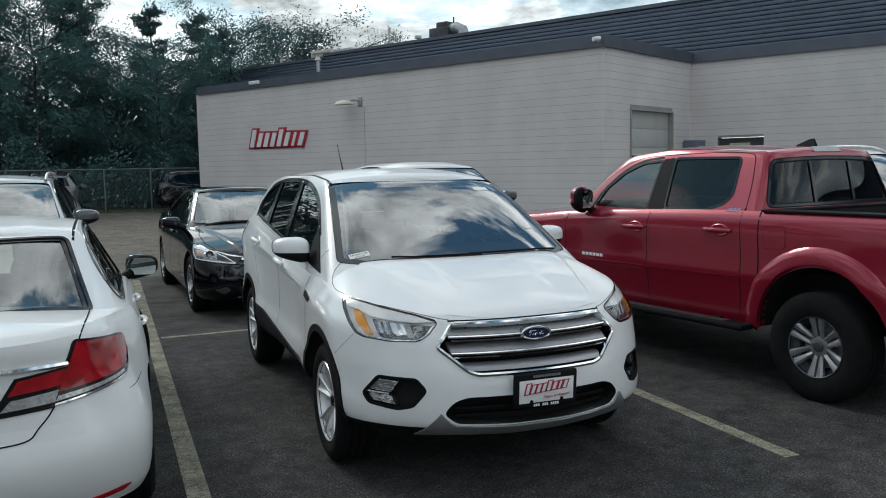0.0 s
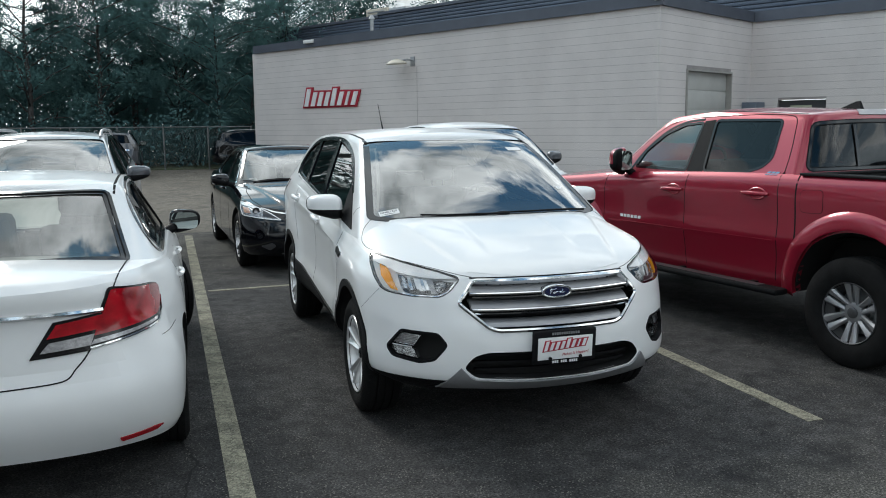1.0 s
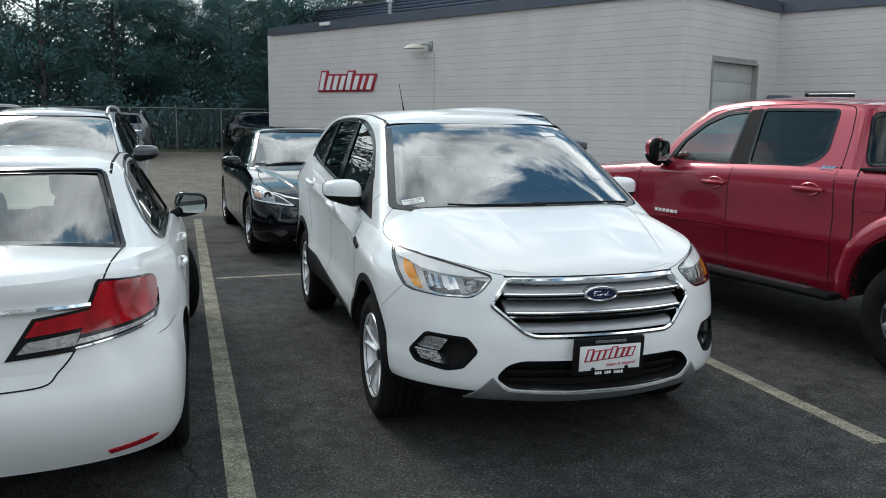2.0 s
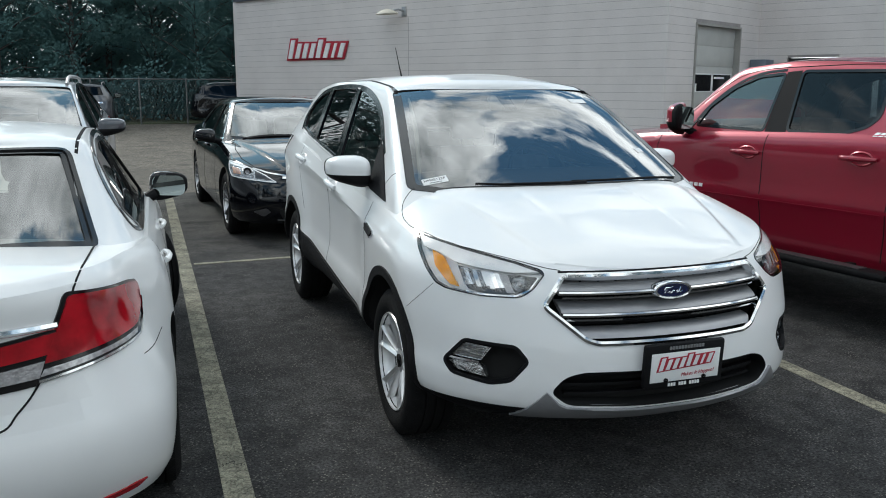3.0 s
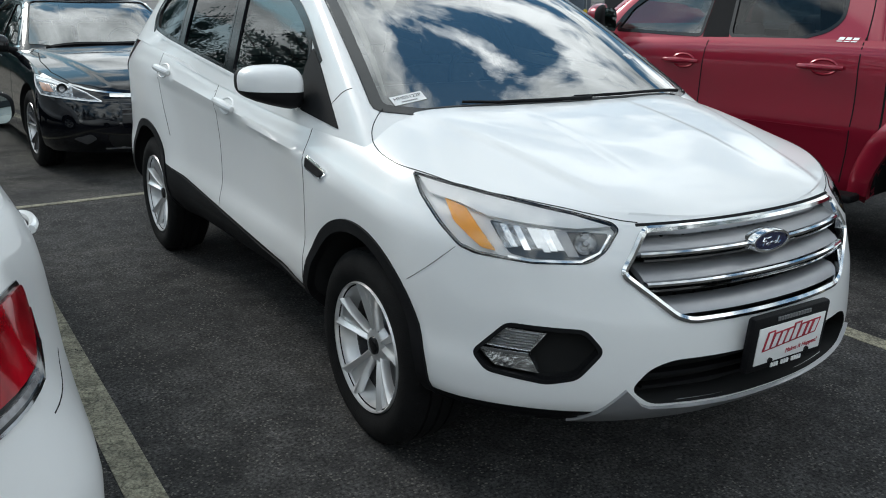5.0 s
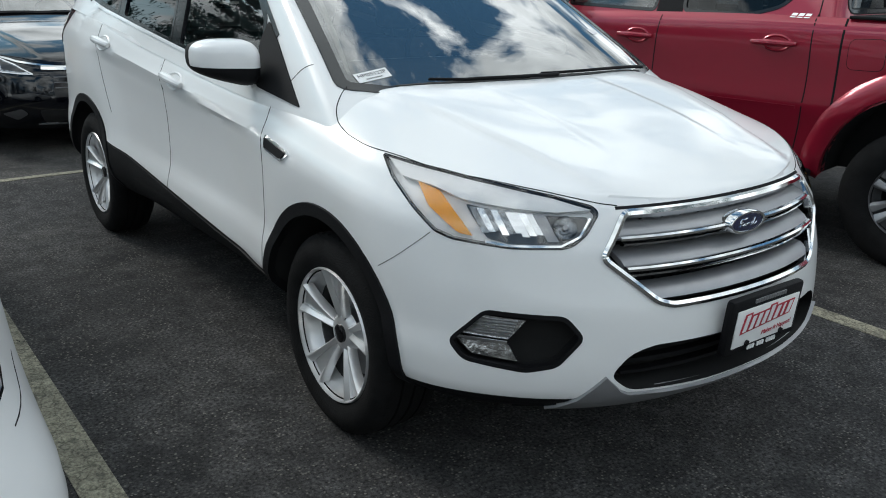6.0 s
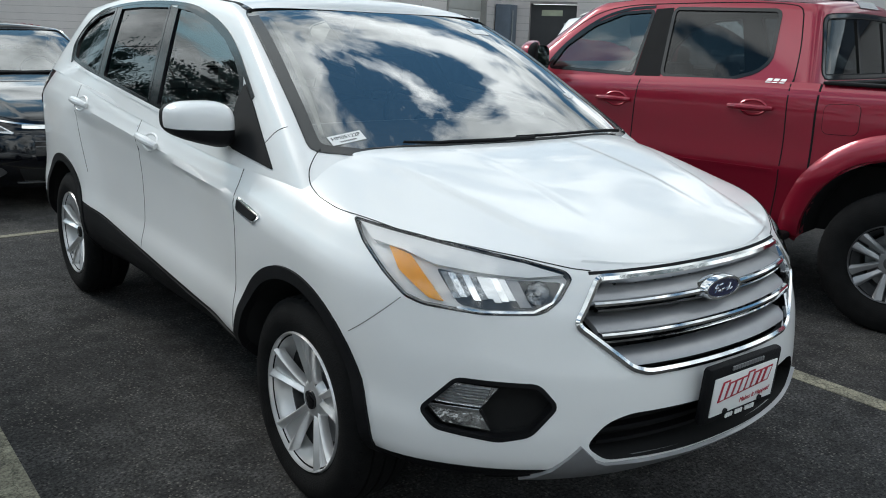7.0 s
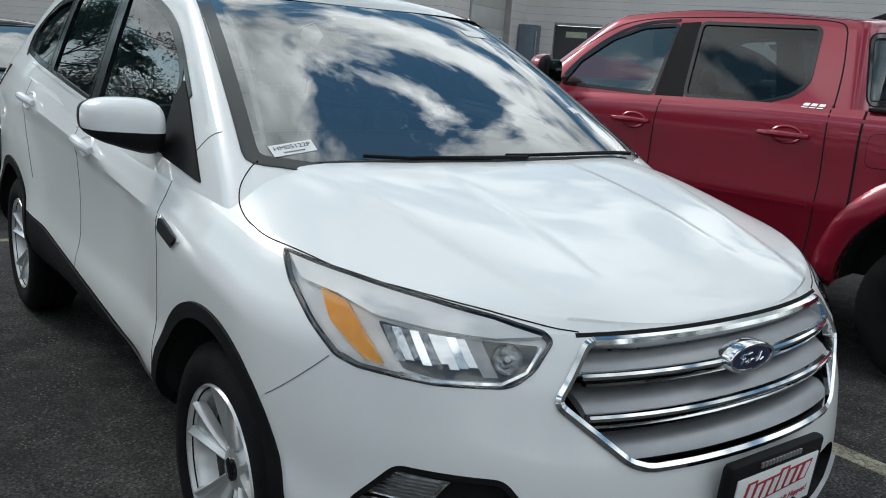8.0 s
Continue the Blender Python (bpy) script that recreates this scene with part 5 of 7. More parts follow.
w = make_wheel("wheel", 0.335, 0.222, 0.22, 5, "split", (M_ALLOY, M_ALLOYD, M_GLOSSB), 0.06)
A_BODY, A_ROOF, AB, AC = build_basic(accord, SPEC_ACCORD, w, 0.80, [(1.15, 0), (2.0, 0)], M_SEATL, [M_GLASS, M_PRIVACY])
truck = thing("pickup_truck", "dark red crew cab pickup truck with black side step", "pickup truck", pose(2.903, 3.14, 0, 0, 0, 189))
w = make_wheel("wheel", 0.386, 0.212, 0.255, 6, "tee", (M_ALLOYD, M_SATIN, M_ALLOYD), 0.075)
T_BODY, T_ROOF, TB, TC = build_basic(truck, SPEC_TRUCK, w, 0.82, [(1.2, 0), (2.1, 0)], M_SEAT, [M_CABGLASS, M_TINTED])
dashboard(truck, 0.95, 1.33, 1.4, 0.40)
suv = thing("suv", "silver suv with raised roof rails nose to nose with a sedan", "suv", pose(-3.25, 4.7, 0))
w = make_wheel("wheel", 0.345, 0.228, 0.235, 5, "split", (M_ALLOY, M_ALLOY, M_GLOSSB), 0.062)
S_BODY, S_ROOF, SB, SC = build_basic(suv, SPEC_SUV, w, 0.79, [(1.05, 0), (1.95, 0)], M_SEAT, [M_GLASS, M_PRIVACY])

# ---- the white compact suv's details ----
def sweep(xs, at, section):
    """A bar across x: section is (dy, dz) points round a closed profile, carried along at(x) -> (y, z)."""
    bm = bmesh.new()
    rows = []
    for x in xs:
        y, z = at(x)
        rows.append([bm.verts.new((x, y + dy, z + dz)) for dy, dz in section])
    k = len(section)
    for a, b in zip(rows, rows[1:]):
        for j in range(k):
            bm.faces.new((a[j], a[(j + 1) % k], b[(j + 1) % k], b[j]))
    bm.faces.new(rows[0])
    bm.faces.new(rows[-1][::-1])
    bmesh.ops.recalc_face_normals(bm, faces=bm.faces)
    return bm


def nose_y(tree, x, z):
    hit = tree.ray_cast(Vector((x, -3, z)), Vector((0, 1, 0)))
    return hit[0].y if hit[0] is not None else -0.7


def bowl(bm, at, way, r, depth, seg=28):
    """A concave reflector that opens against way."""
    m = Matrix.Translation(at) @ Vector((1, 0, 0)).rotation_difference(Vector(way)).to_matrix().to_4x4()
    lathe(bm, [(r, 0.0), (r * 0.97, depth * 0.25), (r * 0.8, depth * 0.65), (r * 0.5, depth * 0.92), (0.004, depth)], seg, m)


def seam(points, way, tree, name="panel_gap", width=0.0036):
    return part(name, ribbon(spline2(points, False, 8), way, [tree], width, 0.0008, 0.003), M_SEAM, escape)


def along(a, b, n=14):
    return [Vector(a).lerp(Vector(b), i / n) for i in range(n + 1)]


# grille: chrome surround, dark mesh back, two chrome-capped bars with satin fins
front = Vector((0, 1, 0))
grille = part("grille_surround", ribbon(GRILLE, front, [EB], 0.019, 0.006, 0.03, True, 0.005), M_CHROME, escape, "chrome hexagonal grille surround")
for z, half in ((0.822, 0.452), (0.742, 0.448)):
    xs = [-half + 2 * half * i / 40 for i in range(41)]
    path = lambda x, z=z: (nose_y(EB, x, z) + 0.006 + 0.0 * x, z)
    fin = part("grille_fin", sweep(xs, path, [(0.006, 0.008), (0.018, 0.020), (0.042, 0.034), (0.084, 0.048), (0.084, 0.038), (0.03, 0.008), (0.012, -0.004)]), M_SATIN, grille, "satin grey fin")
    part("chrome_strip", sweep(xs, path, [(-0.004, 0.009), (-0.009, 0.004), (-0.008, -0.003), (0.0, -0.006), (0.01, -0.004), (0.01, 0.010)]), M_CHROME, fin, "bright chrome strip")
    xs2 = [x * 0.97 for x in xs]
    part("chrome_strip", sweep(xs2, path, [(0.006, -0.010), (-0.003, -0.013), (-0.001, -0.020), (0.012, -0.022), (0.012, -0.012)]), M_CHROME, fin, "thin lower chrome strip")
xs = [-0.39 + 0.78 * i / 40 for i in range(41)]
part("grille_fin", sweep(xs, lambda x: (nose_y(EB, x, 0.665) + 0.004, 0.66), [(0.0, 0.0), (0.008, 0.014), (0.030, 0.028), (0.07, 0.032), (0.07, 0.024), (0.02, -0.004)]), M_SATIN, grille, "satin grey fin")
for z in (0.70, 0.785, 0.862):
    xs = [-0.40 + 0.80 * i / 30 for i in range(31)]
    part("grille_slat", sweep(xs, lambda x, z=z: (nose_y(EB, x, z) + 0.072, z), [(0, -0.004), (0, 0.004), (0.015, 0.004), (0.015, -0.004)]), M_PLASTIC, grille)
for i in range(11):
    x = -0.35 + 0.07 * i
    part("grille_slat", boxes((x, nose_y(EB, x, 0.77) + 0.082, 0.77, 0.008, 0.012, 0.22)), M_PLASTIC, grille)

# oval badge
by = nose_y(EB, 0, 0.825) - 0.006
bm = bmesh.new()
oval = lambda rx, rz, y: [bm.verts.new((rx * math.cos(2 * math.pi * i / 48), y, 0.825 + rz * math.sin(2 * math.pi * i / 48))) for i in range(48)]
rings = [oval(0.086, 0.036, by + 0.03), oval(0.086, 0.036, by - 0.004), oval(0.082, 0.033, by - 0.010), oval(0.074, 0.0275, by - 0.009), oval(0.073, 0.027, by - 0.004)]
for a, b in zip(rings, rings[1:]):
    for i in range(48):
        bm.faces.new((a[i], a[(i + 1) % 48], b[(i + 1) % 48], b[i]))
bm.faces.new(rings[-1])
bmesh.ops.recalc_face_normals(bm, faces=bm.faces)
badge = part("badge", bm, M_CHROME, grille, "blue oval badge in a chrome ring")
bm = bmesh.new()
f = bm.faces.new(oval(0.071, 0.0255, by - 0.0065))
r = bmesh.ops.extrude_face_region(bm, geom=[f])
bmesh.ops.translate(bm, vec=(0, 0.003, 0), verts=[g for g in r["geom"] if isinstance(g, bmesh.types.BMVert)])
bmesh.ops.recalc_face_normals(bm, faces=bm.faces)
badge.data.materials.append(M_BLUE)
part("badge_face", bm, M_BLUE, badge, "deep blue enamel")
bm = bmesh.new()
for pts in ([(-0.040, 0.002), (-0.034, 0.012), (-0.020, 0.010), (-0.004, 0.013)], [(-0.030, 0.010), (-0.033, -0.004), (-0.040, -0.010)], [(-0.038, 0.001), (-0.026, 0.002)],
            [(-0.016, -0.003), (-0.022, -0.007), (-0.016, -0.011), (-0.010, -0.006), (-0.016, -0.003)], [(-0.006, -0.003), (-0.008, -0.011)], [(-0.006, -0.005), (0.002, -0.002), (0.006, -0.004)],
            [(0.022, -0.002), (0.014, -0.004), (0.016, -0.010), (0.026, -0.006), (0.034, 0.011)], [(0.026, -0.006), (0.032, -0.010), (0.042, -0.004)]):
    tube(bm, [Vector((x, by - 0.0075, 0.825 + z)) for x, z in pts], 0.0022, 6)
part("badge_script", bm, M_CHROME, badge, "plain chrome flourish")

# lower intake slats and silver lip
intake = part("intake_bar", sweep([-0.44 + 0.88 * i / 30 for i in range(31)], lambda x: (nose_y(EB, x, 0.47) + 0.05, 0.47), [(0, -0.006), (0, 0.006), (0.03, 0.006), (0.03, -0.006)]), M_PLASTIC, escape, "black intake bar")
for z in (0.43, 0.505):
    part("intake_bar", sweep([-0.43 + 0.86 * i / 30 for i in range(31)], lambda x, z=z: (nose_y(EB, x, z) + 0.055, z), [(0, -0.005), (0, 0.005), (0.03, 0.005), (0.03, -0.005)]), M_PLASTIC, escape)
lip = [(-0.615, -0.9, 0.335), (-0.515, -0.9, 0.452), (-0.47, -0.9, 0.405), (-0.44, -0.9, 0.390), (-0.14, -0.9, 0.374), (0.14, -0.9, 0.374), (0.44, -0.9, 0.390), (0.47, -0.9, 0.405), (0.515, -0.9, 0.452), (0.615, -0.9, 0.335), (0.43, -0.9, 0.340), (0.12, -0.9, 0.322), (-0.12, -0.9, 0.322), (-0.43, -0.9, 0.340)]
part("bumper_lip", patch(lip, front, [EB], 0.012, 0.03, 0.04), M_SATIN, escape, "matt silver lower bumper lip")
bm = patch(rounded([(-0.66, -0.9, 0.30), (0.66, -0.9, 0.30), (0.60, -0.9, 0.355), (-0.60, -0.9, 0.355)], 0.02), front, [EB], 0.004, 0.03, 0.05)
part("lower_valance", bm, M_PLASTIC, escape, "black lower valance")

# number plate holder: black frame, white plate with a red and white dealer mark
py = nose_y(EB, 0, 0.55) - 0.022
tilt = pose(0, py, 0.557, 4, 0, 0)
bm = bmesh.new()
box(bm, 0, 0, 0, 0.355, 0.03, 0.178, bevel=0.012)
frame_ob = part("plate_frame", bm, M_PLASTIC, escape, "black number plate frame", m=tilt)
bm = boxes((0, -0.0165, -0.004, 0.306, 0.004, 0.118), bevel=0.0015)
pl = part("plate", bm, M_PAPER, frame_ob, "white plate with a red and white dealer mark")
flat = pose(0, -0.0195, 0, 90, 0, 0)


def mark(parent, m, width, back_mat, front_mat, depth):
    """A dealer's word mark as plain shapes: eight slanted pale blocks with red outlines that run together, the first and fifth taller."""
    h = width * 0.115
    root = None

    def slab(name, pts, z0, z1, mat, par, mm=None, label=""):
        bm = bmesh.new()
        f = bm.faces.new([bm.verts.new((a * width, b * h, z0)) for a, b in pts])
        r = bmesh.ops.extrude_face_region(bm, geom=[f])
        bmesh.ops.translate(bm, vec=(0, 0, z1 - z0), verts=[g for g in r["geom"] if isinstance(g, bmesh.types.BMVert)])
        bmesh.ops.recalc_face_normals(bm, faces=bm.faces)
        return part(name, bm, mat, par, label, 30, mm)
    root = slab("mark_outline", [(-0.46, -0.86), (0.44, -0.72), (0.44, -0.52), (-0.46, -0.66)], 0, depth, back_mat, parent, m, "red outline of the dealer mark")
    for i in range(8):
        x = -0.415 + i * 0.118
        tall = 1.0 if i in (0, 4) else 0.68
        w2 = 0.034 if i != 6 else 0.020
        low = -0.70 + 0.02 * i
        o = 0.032
        slab("mark_outline", [(x - w2 - o - 0.035, low - 0.19), (x + w2 + o - 0.035, low - 0.17), (x + w2 + o + 0.035, tall + 0.16), (x - w2 - o + 0.035, tall + 0.16)], 0, depth, back_mat, root)
        slab("mark_block", [(x - w2 - 0.03, low), (x + w2 - 0.03, low), (x + w2 + 0.03, tall), (x - w2 + 0.03, tall)], depth, depth * 2, front_mat, root)
    return root


mark(frame_ob, flat @ pose(0.0, 0.012, 0, 0, 0, 3), 0.255, M_SIGNRED, M_SIGNWHITE, 0.0012)
part("slogan", lettering("Makes It Happen!", 0.021, 0.0004, M_SIGNRED, "slogan", 0.25), None, frame_ob, m=flat @ pose(0.055, -0.036, 0.001, 0, 0, 3))
for i in range(12):
    if i not in (3, 7):
        part("number_bar", boxes((-0.066 + i * 0.012, -0.0165, -0.077, 0.008, 0.004, 0.013)), M_PAPER, frame_ob)
for i in range(12):
    part("web_bar", boxes((-0.072 + i * 0.013, -0.0165, 0.073, 0.009, 0.004, 0.012)), M_SATIN, frame_ob)
for x in (-0.085, 0.085):
    bm = bmesh.new()
    lathe(bm, [(0.009, 0.0), (0.009, -0.006), (0.001, -0.007)], 14, pose(x, -0.018, -0.056, 0, 0, 90))
    part("plate_screw", bm, M_GLOSSB, frame_ob)

# lamps on both sides
for side in (-1, 1):
    S = (lambda pts: [Vector(p) for p in pts]) if side < 0 else (lambda pts: flip(pts))
    hw = Vector((0.66 * -side, 0.75, 0))
    lamp = part("headlamp", patch(S(HEADLAMP), hw, [EB], 0.002, 0.0, 0.05, rim=False), M_LENS, escape, "clear headlamp lens over bright reflectors")
    lamp.visible_shadow = False
    part("lamp_rim", ribbon(S(HEADLAMP), hw, [EB], 0.0055, 0.0015, 0.03, True), M_GLOSSB, lamp, "black lamp rim")
    part("lamp_back", patch(S(HEADLAMP), hw, [EB], -0.022, 0.0, 0.03, rim=False), M_SILVERBAND, lamp, "bright silver lamp housing")
    band = [(-0.826, -0.235, 0.986), (-0.765, -0.420, 0.969), (-0.674, -0.567, 0.947), (-0.579, -0.667, 0.925), (-0.500, -0.735, 0.899), (-0.58, -0.68, 0.893), (-0.66, -0.60, 0.900), (-0.745, -0.49, 0.913), (-0.785, -0.40, 0.938), (-0.836, -0.32, 0.950)]
    part("bright_band", patch(S(band), hw, [EB], -0.0015, 0.02, 0.03), M_SILVERBAND, lamp, "bright silver upper reflector band")
    amber = [(-0.812, -0.36, 0.946), (-0.768, -0.41, 0.930), (-0.763, -0.50, 0.868), (-0.760, -0.55, 0.826), (-0.785, -0.515, 0.832), (-0.818, -0.42, 0.892)]
    part("amber_marker", patch(S(rounded(amber, 0.008, 3)), hw, [EB], -0.008, 0.02, 0.03), M_AMBER, lamp, "amber turn marker")
    cave = [(-0.752, -0.50, 0.908), (-0.70, -0.565, 0.898), (-0.60, -0.67, 0.890), (-0.508, -0.742, 0.886), (-0.545, -0.75, 0.838), (-0.60, -0.735, 0.816), (-0.70, -0.645, 0.814), (-0.742, -0.59, 0.824)]
    part("lamp_cavity", patch(S(rounded(cave, 0.012, 3)), hw, [EB], -0.018, 0.004, 0.03), M_LAMPDARK, lamp, "dark reflector cavity")
    for k in range(9):
        a0 = Vector((-0.744 + 0.0125 * k, -0.512 - 0.0150 * k, 0.900 - 0.0012 * k))
        b0 = Vector((-0.734 + 0.0125 * k, -0.560 - 0.0140 * k, 0.840 + 0.004 * (k % 3) - 0.001 * k))
        d0 = Vector((0.0126, -0.0150, 0))
        part("reflector_flute", patch(S([a0, a0 + d0, b0 + d0, b0]), hw, [EB], (-0.011, -0.010, -0.012)[k % 3], 0.006, 0.03), (M_FLUTE, M_FACET, M_FLUTE, M_CHROME, M_FLUTE, M_REFLECTOR, M_REFLECTOR, M_CHROME, M_REFLECTOR)[k], lamp)
    post = [(-0.636, -0.655, 0.890), (-0.610, -0.675, 0.889), (-0.590, -0.715, 0.824), (-0.618, -0.70, 0.824)]
    part("reflector_post", patch(S(post), hw, [EB], -0.013, 0.006, 0.03), M_SATIN, lamp, "grey post between the reflectors")
    (c, n), = lay(S([(-0.572, -0.715, 0.858)]), hw, [EB])
    c -= n * 0.007
    bm = bmesh.new()
    bowl(bm, c, -n, 0.033, 0.008)
    part("reflector", bm, M_FLUTE, lamp, "fluted reflector bowl")
    part("bulb", tube(bmesh.new(), [c - n * 0.006, c + n * 0.004], 0.007, 10), M_SATIN, lamp)
    edge = [(-0.742, -0.585, 0.816), (-0.70, -0.642, 0.809), (-0.60, -0.735, 0.811), (-0.548, -0.75, 0.834), (-0.508, -0.745, 0.880)]
    part("bright_edge", ribbon(S(edge), hw, [EB], 0.006, -0.008, 0.012), M_CHROME, lamp, "chrome lower edge")
    # fog lamp pocket
    fw = Vector((0.62 * -side, 0.78, 0))
    rimfog = part("fog_surround", ribbon(S(FOG), fw, [EB], 0.012, 0.001, 0.03, True), M_PLASTIC, escape, "black fog lamp surround")
    up = [(-0.825, -0.57, 0.548), (-0.785, -0.63, 0.608), (-0.70, -0.72, 0.604), (-0.735, -0.69, 0.545)]
    lo = [(-0.825, -0.57, 0.532), (-0.735, -0.69, 0.530), (-0.715, -0.71, 0.485), (-0.80, -0.61, 0.495)]
    for nm, poly in (("fog_lamp", up), ("running_lamp", lo)):
        f1 = part(nm, patch(S(poly), fw, [EB], -0.022, 0.03, 0.03), M_FACET, rimfog, "clear ribbed fog lamp")
        part("lamp_lens", patch(S(poly), fw, [EB], -0.012, 0.0, 0.05, rim=False), M_LENS, f1)
    for i in range(6):
        z = 0.556 + i * 0.0085
        a, b = (Vector((-0.815 + i * 0.006, -0.58 - i * 0.008, z)), Vector((-0.728 + i * 0.005, -0.69, z)))
        pts = along(a, b, 6)
        part("lens_rib", ribbon(pts if side < 0 else flip(pts), fw, [EB], 0.004, -0.016, 0.006), M_SATIN, rimfog)
    part("chrome_edge", ribbon(S(along((-0.825, -0.57, 0.541), (-0.738, -0.69, 0.539), 6)), fw, [EB], 0.008, -0.010, 0.02), M_CHROME, rimfog)
    # wheel arch cladding
    for yc in (0.0, 2.69):
        arc = [(yc + r * math.cos(a), 0.362 + r * math.sin(a)) for r, a in [(0.432, math.pi * (1.03 - 1.06 * i / 40)) for i in range(41)]]
        back = [(yc + 0.389 * math.cos(a), 0.363 + 0.389 * math.sin(a)) for a in [math.pi * (-0.03 + 1.06 * i / 40) for i in range(41)]]
        part("arch_cladding", patch([(side, y, z) for y, z in arc + back], (-side, 0, 0), [EB], 0.008, 0.03, 0.05), M_PLASTIC, escape, "black wheel arch cladding")
    sx = Vector((-side, 0, 0))
    V = lambda pts: [(side, y, z) for y, z in pts]
    part("sill_cladding", patch(V([(0.43, 0.432), (2.27, 0.583), (2.27, 0.34), (0.43, 0.366)]), sx, [EB], 0.006, 0.03, 0.1), M_PLASTIC, escape, "black sill cladding")
    # sail, pillars, trims
    part("mirror_sail", patch(V(rounded([(0.285, 1.050), (0.45, 1.064), (0.62, 1.078), (0.665, 1.10), (0.715, 1.235), (0.70, 1.305), (0.588, 1.243)], 0.015)), sx, [EB, EC], 0.006, 0.02, 0.05), M_PLASTIC, escape, "black triangular mirror sail")
    part("pillar_cover", patch(V([(1.447, 1.150), (1.535, 1.158), (1.715, 1.585), (1.63, 1.578)]), sx, [EC], 0.002, 0.01, 0.06), M_GLOSSB, escape, "gloss black pillar cover")
    part("pillar_cover", patch(V([(2.225, 1.226), (2.298, 1.232), (2.482, 1.576), (2.410, 1.582)]), sx, [EC], 0.002, 0.01, 0.06), M_GLOSSB, escape, "gloss black pillar cover")
    part("sill_trim", ribbon(V([(y, 1.078 + 0.0905 * (y - 0.66) + 0.010 * max(0, y - 2.0)) for y in [0.66 + 2.0 * i / 30 for i in range(31)]]), sx, [EC, EB], 0.014, 0.009, 0.02), M_SILVERBAND, escape, "bright window sill trim")
    top = spline2([(0.60, 1.258), (0.72, 1.328), (0.86, 1.408), (1.02, 1.480), (1.22, 1.54), (1.45, 1.582), (1.75, 1.60), (2.1, 1.602), (2.45, 1.588), (2.76, 1.552), (2.885, 1.485), (2.905, 1.385), (2.78, 1.285)], False, 6)
    part("window_surround", ribbon([(side, p[0], p[1]) for p in top], sx, [EC], 0.018, 0.004, 0.02), M_GLOSSB, escape, "black window surround")
    # side vent, handles, seams
    vent = part("side_vent", patch(V(rounded([(0.418, 0.944), (0.225, 0.923), (0.208, 0.911), (0.258, 0.884), (0.408, 0.899)], 0.008)), sx, [EB], 0.006, 0.015, 0.05), M_CHROME, escape, "chrome-edged side vent")
    part("vent_fill", patch(V(rounded([(0.412, 0.935), (0.240, 0.916), (0.230, 0.909), (0.262, 0.892), (0.402, 0.906)], 0.005)), sx, [EB], 0.0095, 0.012, 0.05), M_PLASTIC, vent)
    for y0, y1, z0, z1 in ((1.255, 1.475, 1.004, 1.022), (2.245, 2.465, 1.085, 1.10)):
        part("handle_cup", ribbon(V([(y0 + (y1 - y0) * (0.52 + 0.34 * math.cos(a)), (z0 + z1) / 2 + 0.035 * math.sin(a)) for a in [2 * math.pi * i / 28 for i in range(28)]]), sx, [EB], 0.012, 0.001, 0.003, True, 0.004), M_WHITE, escape, "raised lip of the handle recess")
        pts = lay(V([(y0 + (y1 - y0) * i / 10, z0 + (z1 - z0) * i / 10) for i in range(11)]), sx, [EB])
        bm = tube(bmesh.new(), [p + n * (0.012 + 0.026 * math.sin(math.pi * i / 10) ** 0.6) for i, (p, n) in enumerate(pts)], [0.014 + 0.005 * math.sin(math.pi * i / 10) for i in range(11)], 10)
        part("door_handle", bm, M_WHITE, escape, "white door handle")
    for pts in ([(0.50, 1.055), (0.465, 0.98), (0.44, 0.80), (0.432, 0.60), (0.436, 0.45)], [(1.56, 1.125), (1.535, 1.0), (1.50, 0.80), (1.475, 0.65), (1.47, 0.53)],
                [(2.47, 1.20), (2.44, 1.05), (2.38, 0.90), (2.28, 0.75)]):
        seam(V(pts), sx, EB)
    seam(S([(-0.837, -0.465, 0.823), (-0.875, -0.39, 0.755), (-0.907, -0.312, 0.692)]), hw, EB, width=0.0016)
    part("panel_gap", ribbon(spline2([(x * -side, y, 1.3) for x, y in [(-0.735, 0.158), (-0.768, 0.14), (-0.808, 0.10), (-0.831, 0.03), (-0.842, -0.06), (-0.835, -0.19), (-0.772, -0.408), (-0.674, -0.557), (-0.579, -0.657), (-0.490, -0.730), (-0.43, -0.765)]], False, 8), (0, 0, -1), [EB, EC], 0.0032, 0.0008, 0.003), M_SEAM, escape)
    seam([(x * -side, y, z) for x, y, z in [(-0.80, 0.41, 1.12), (-0.79, 0.36, 1.165), (-0.78, 0.31, 1.19)]], (-side, 0.3, -0.2), EC, width=0.0028)
    # roof ditch strips with black end caps
    strip = part("roof_strip", ribbon([(side * (0.585 - 0.0 * i), 1.0 + 2.1 * i / 30, 1.7) for i in range(31)], (0, 0, -1), [EC], 0.016, 0.002, 0.006), M_PLASTIC, escape, "black roof ditch strip")
    wing_mirror(escape, side, (side * 0.94, 0.68, 1.172), (0.216, 0.150, 0.15), M_WHITE, M_PLASTIC)
    tl = part("tail_lamp", patch(V(rounded([(2.98, 1.24), (3.34, 1.24), (3.40, 1.06), (3.22, 1.02)], 0.03)), sx, [EB], 0.006, 0.02, 0.06), M_SMOKED, escape, "dark smoked tail lamp")
seam([(x, -0.9, 0.900) for x in [-0.44 + 0.88 * i / 20 for i in range(21)]], (0, 1, 0), EB, width=0.010)

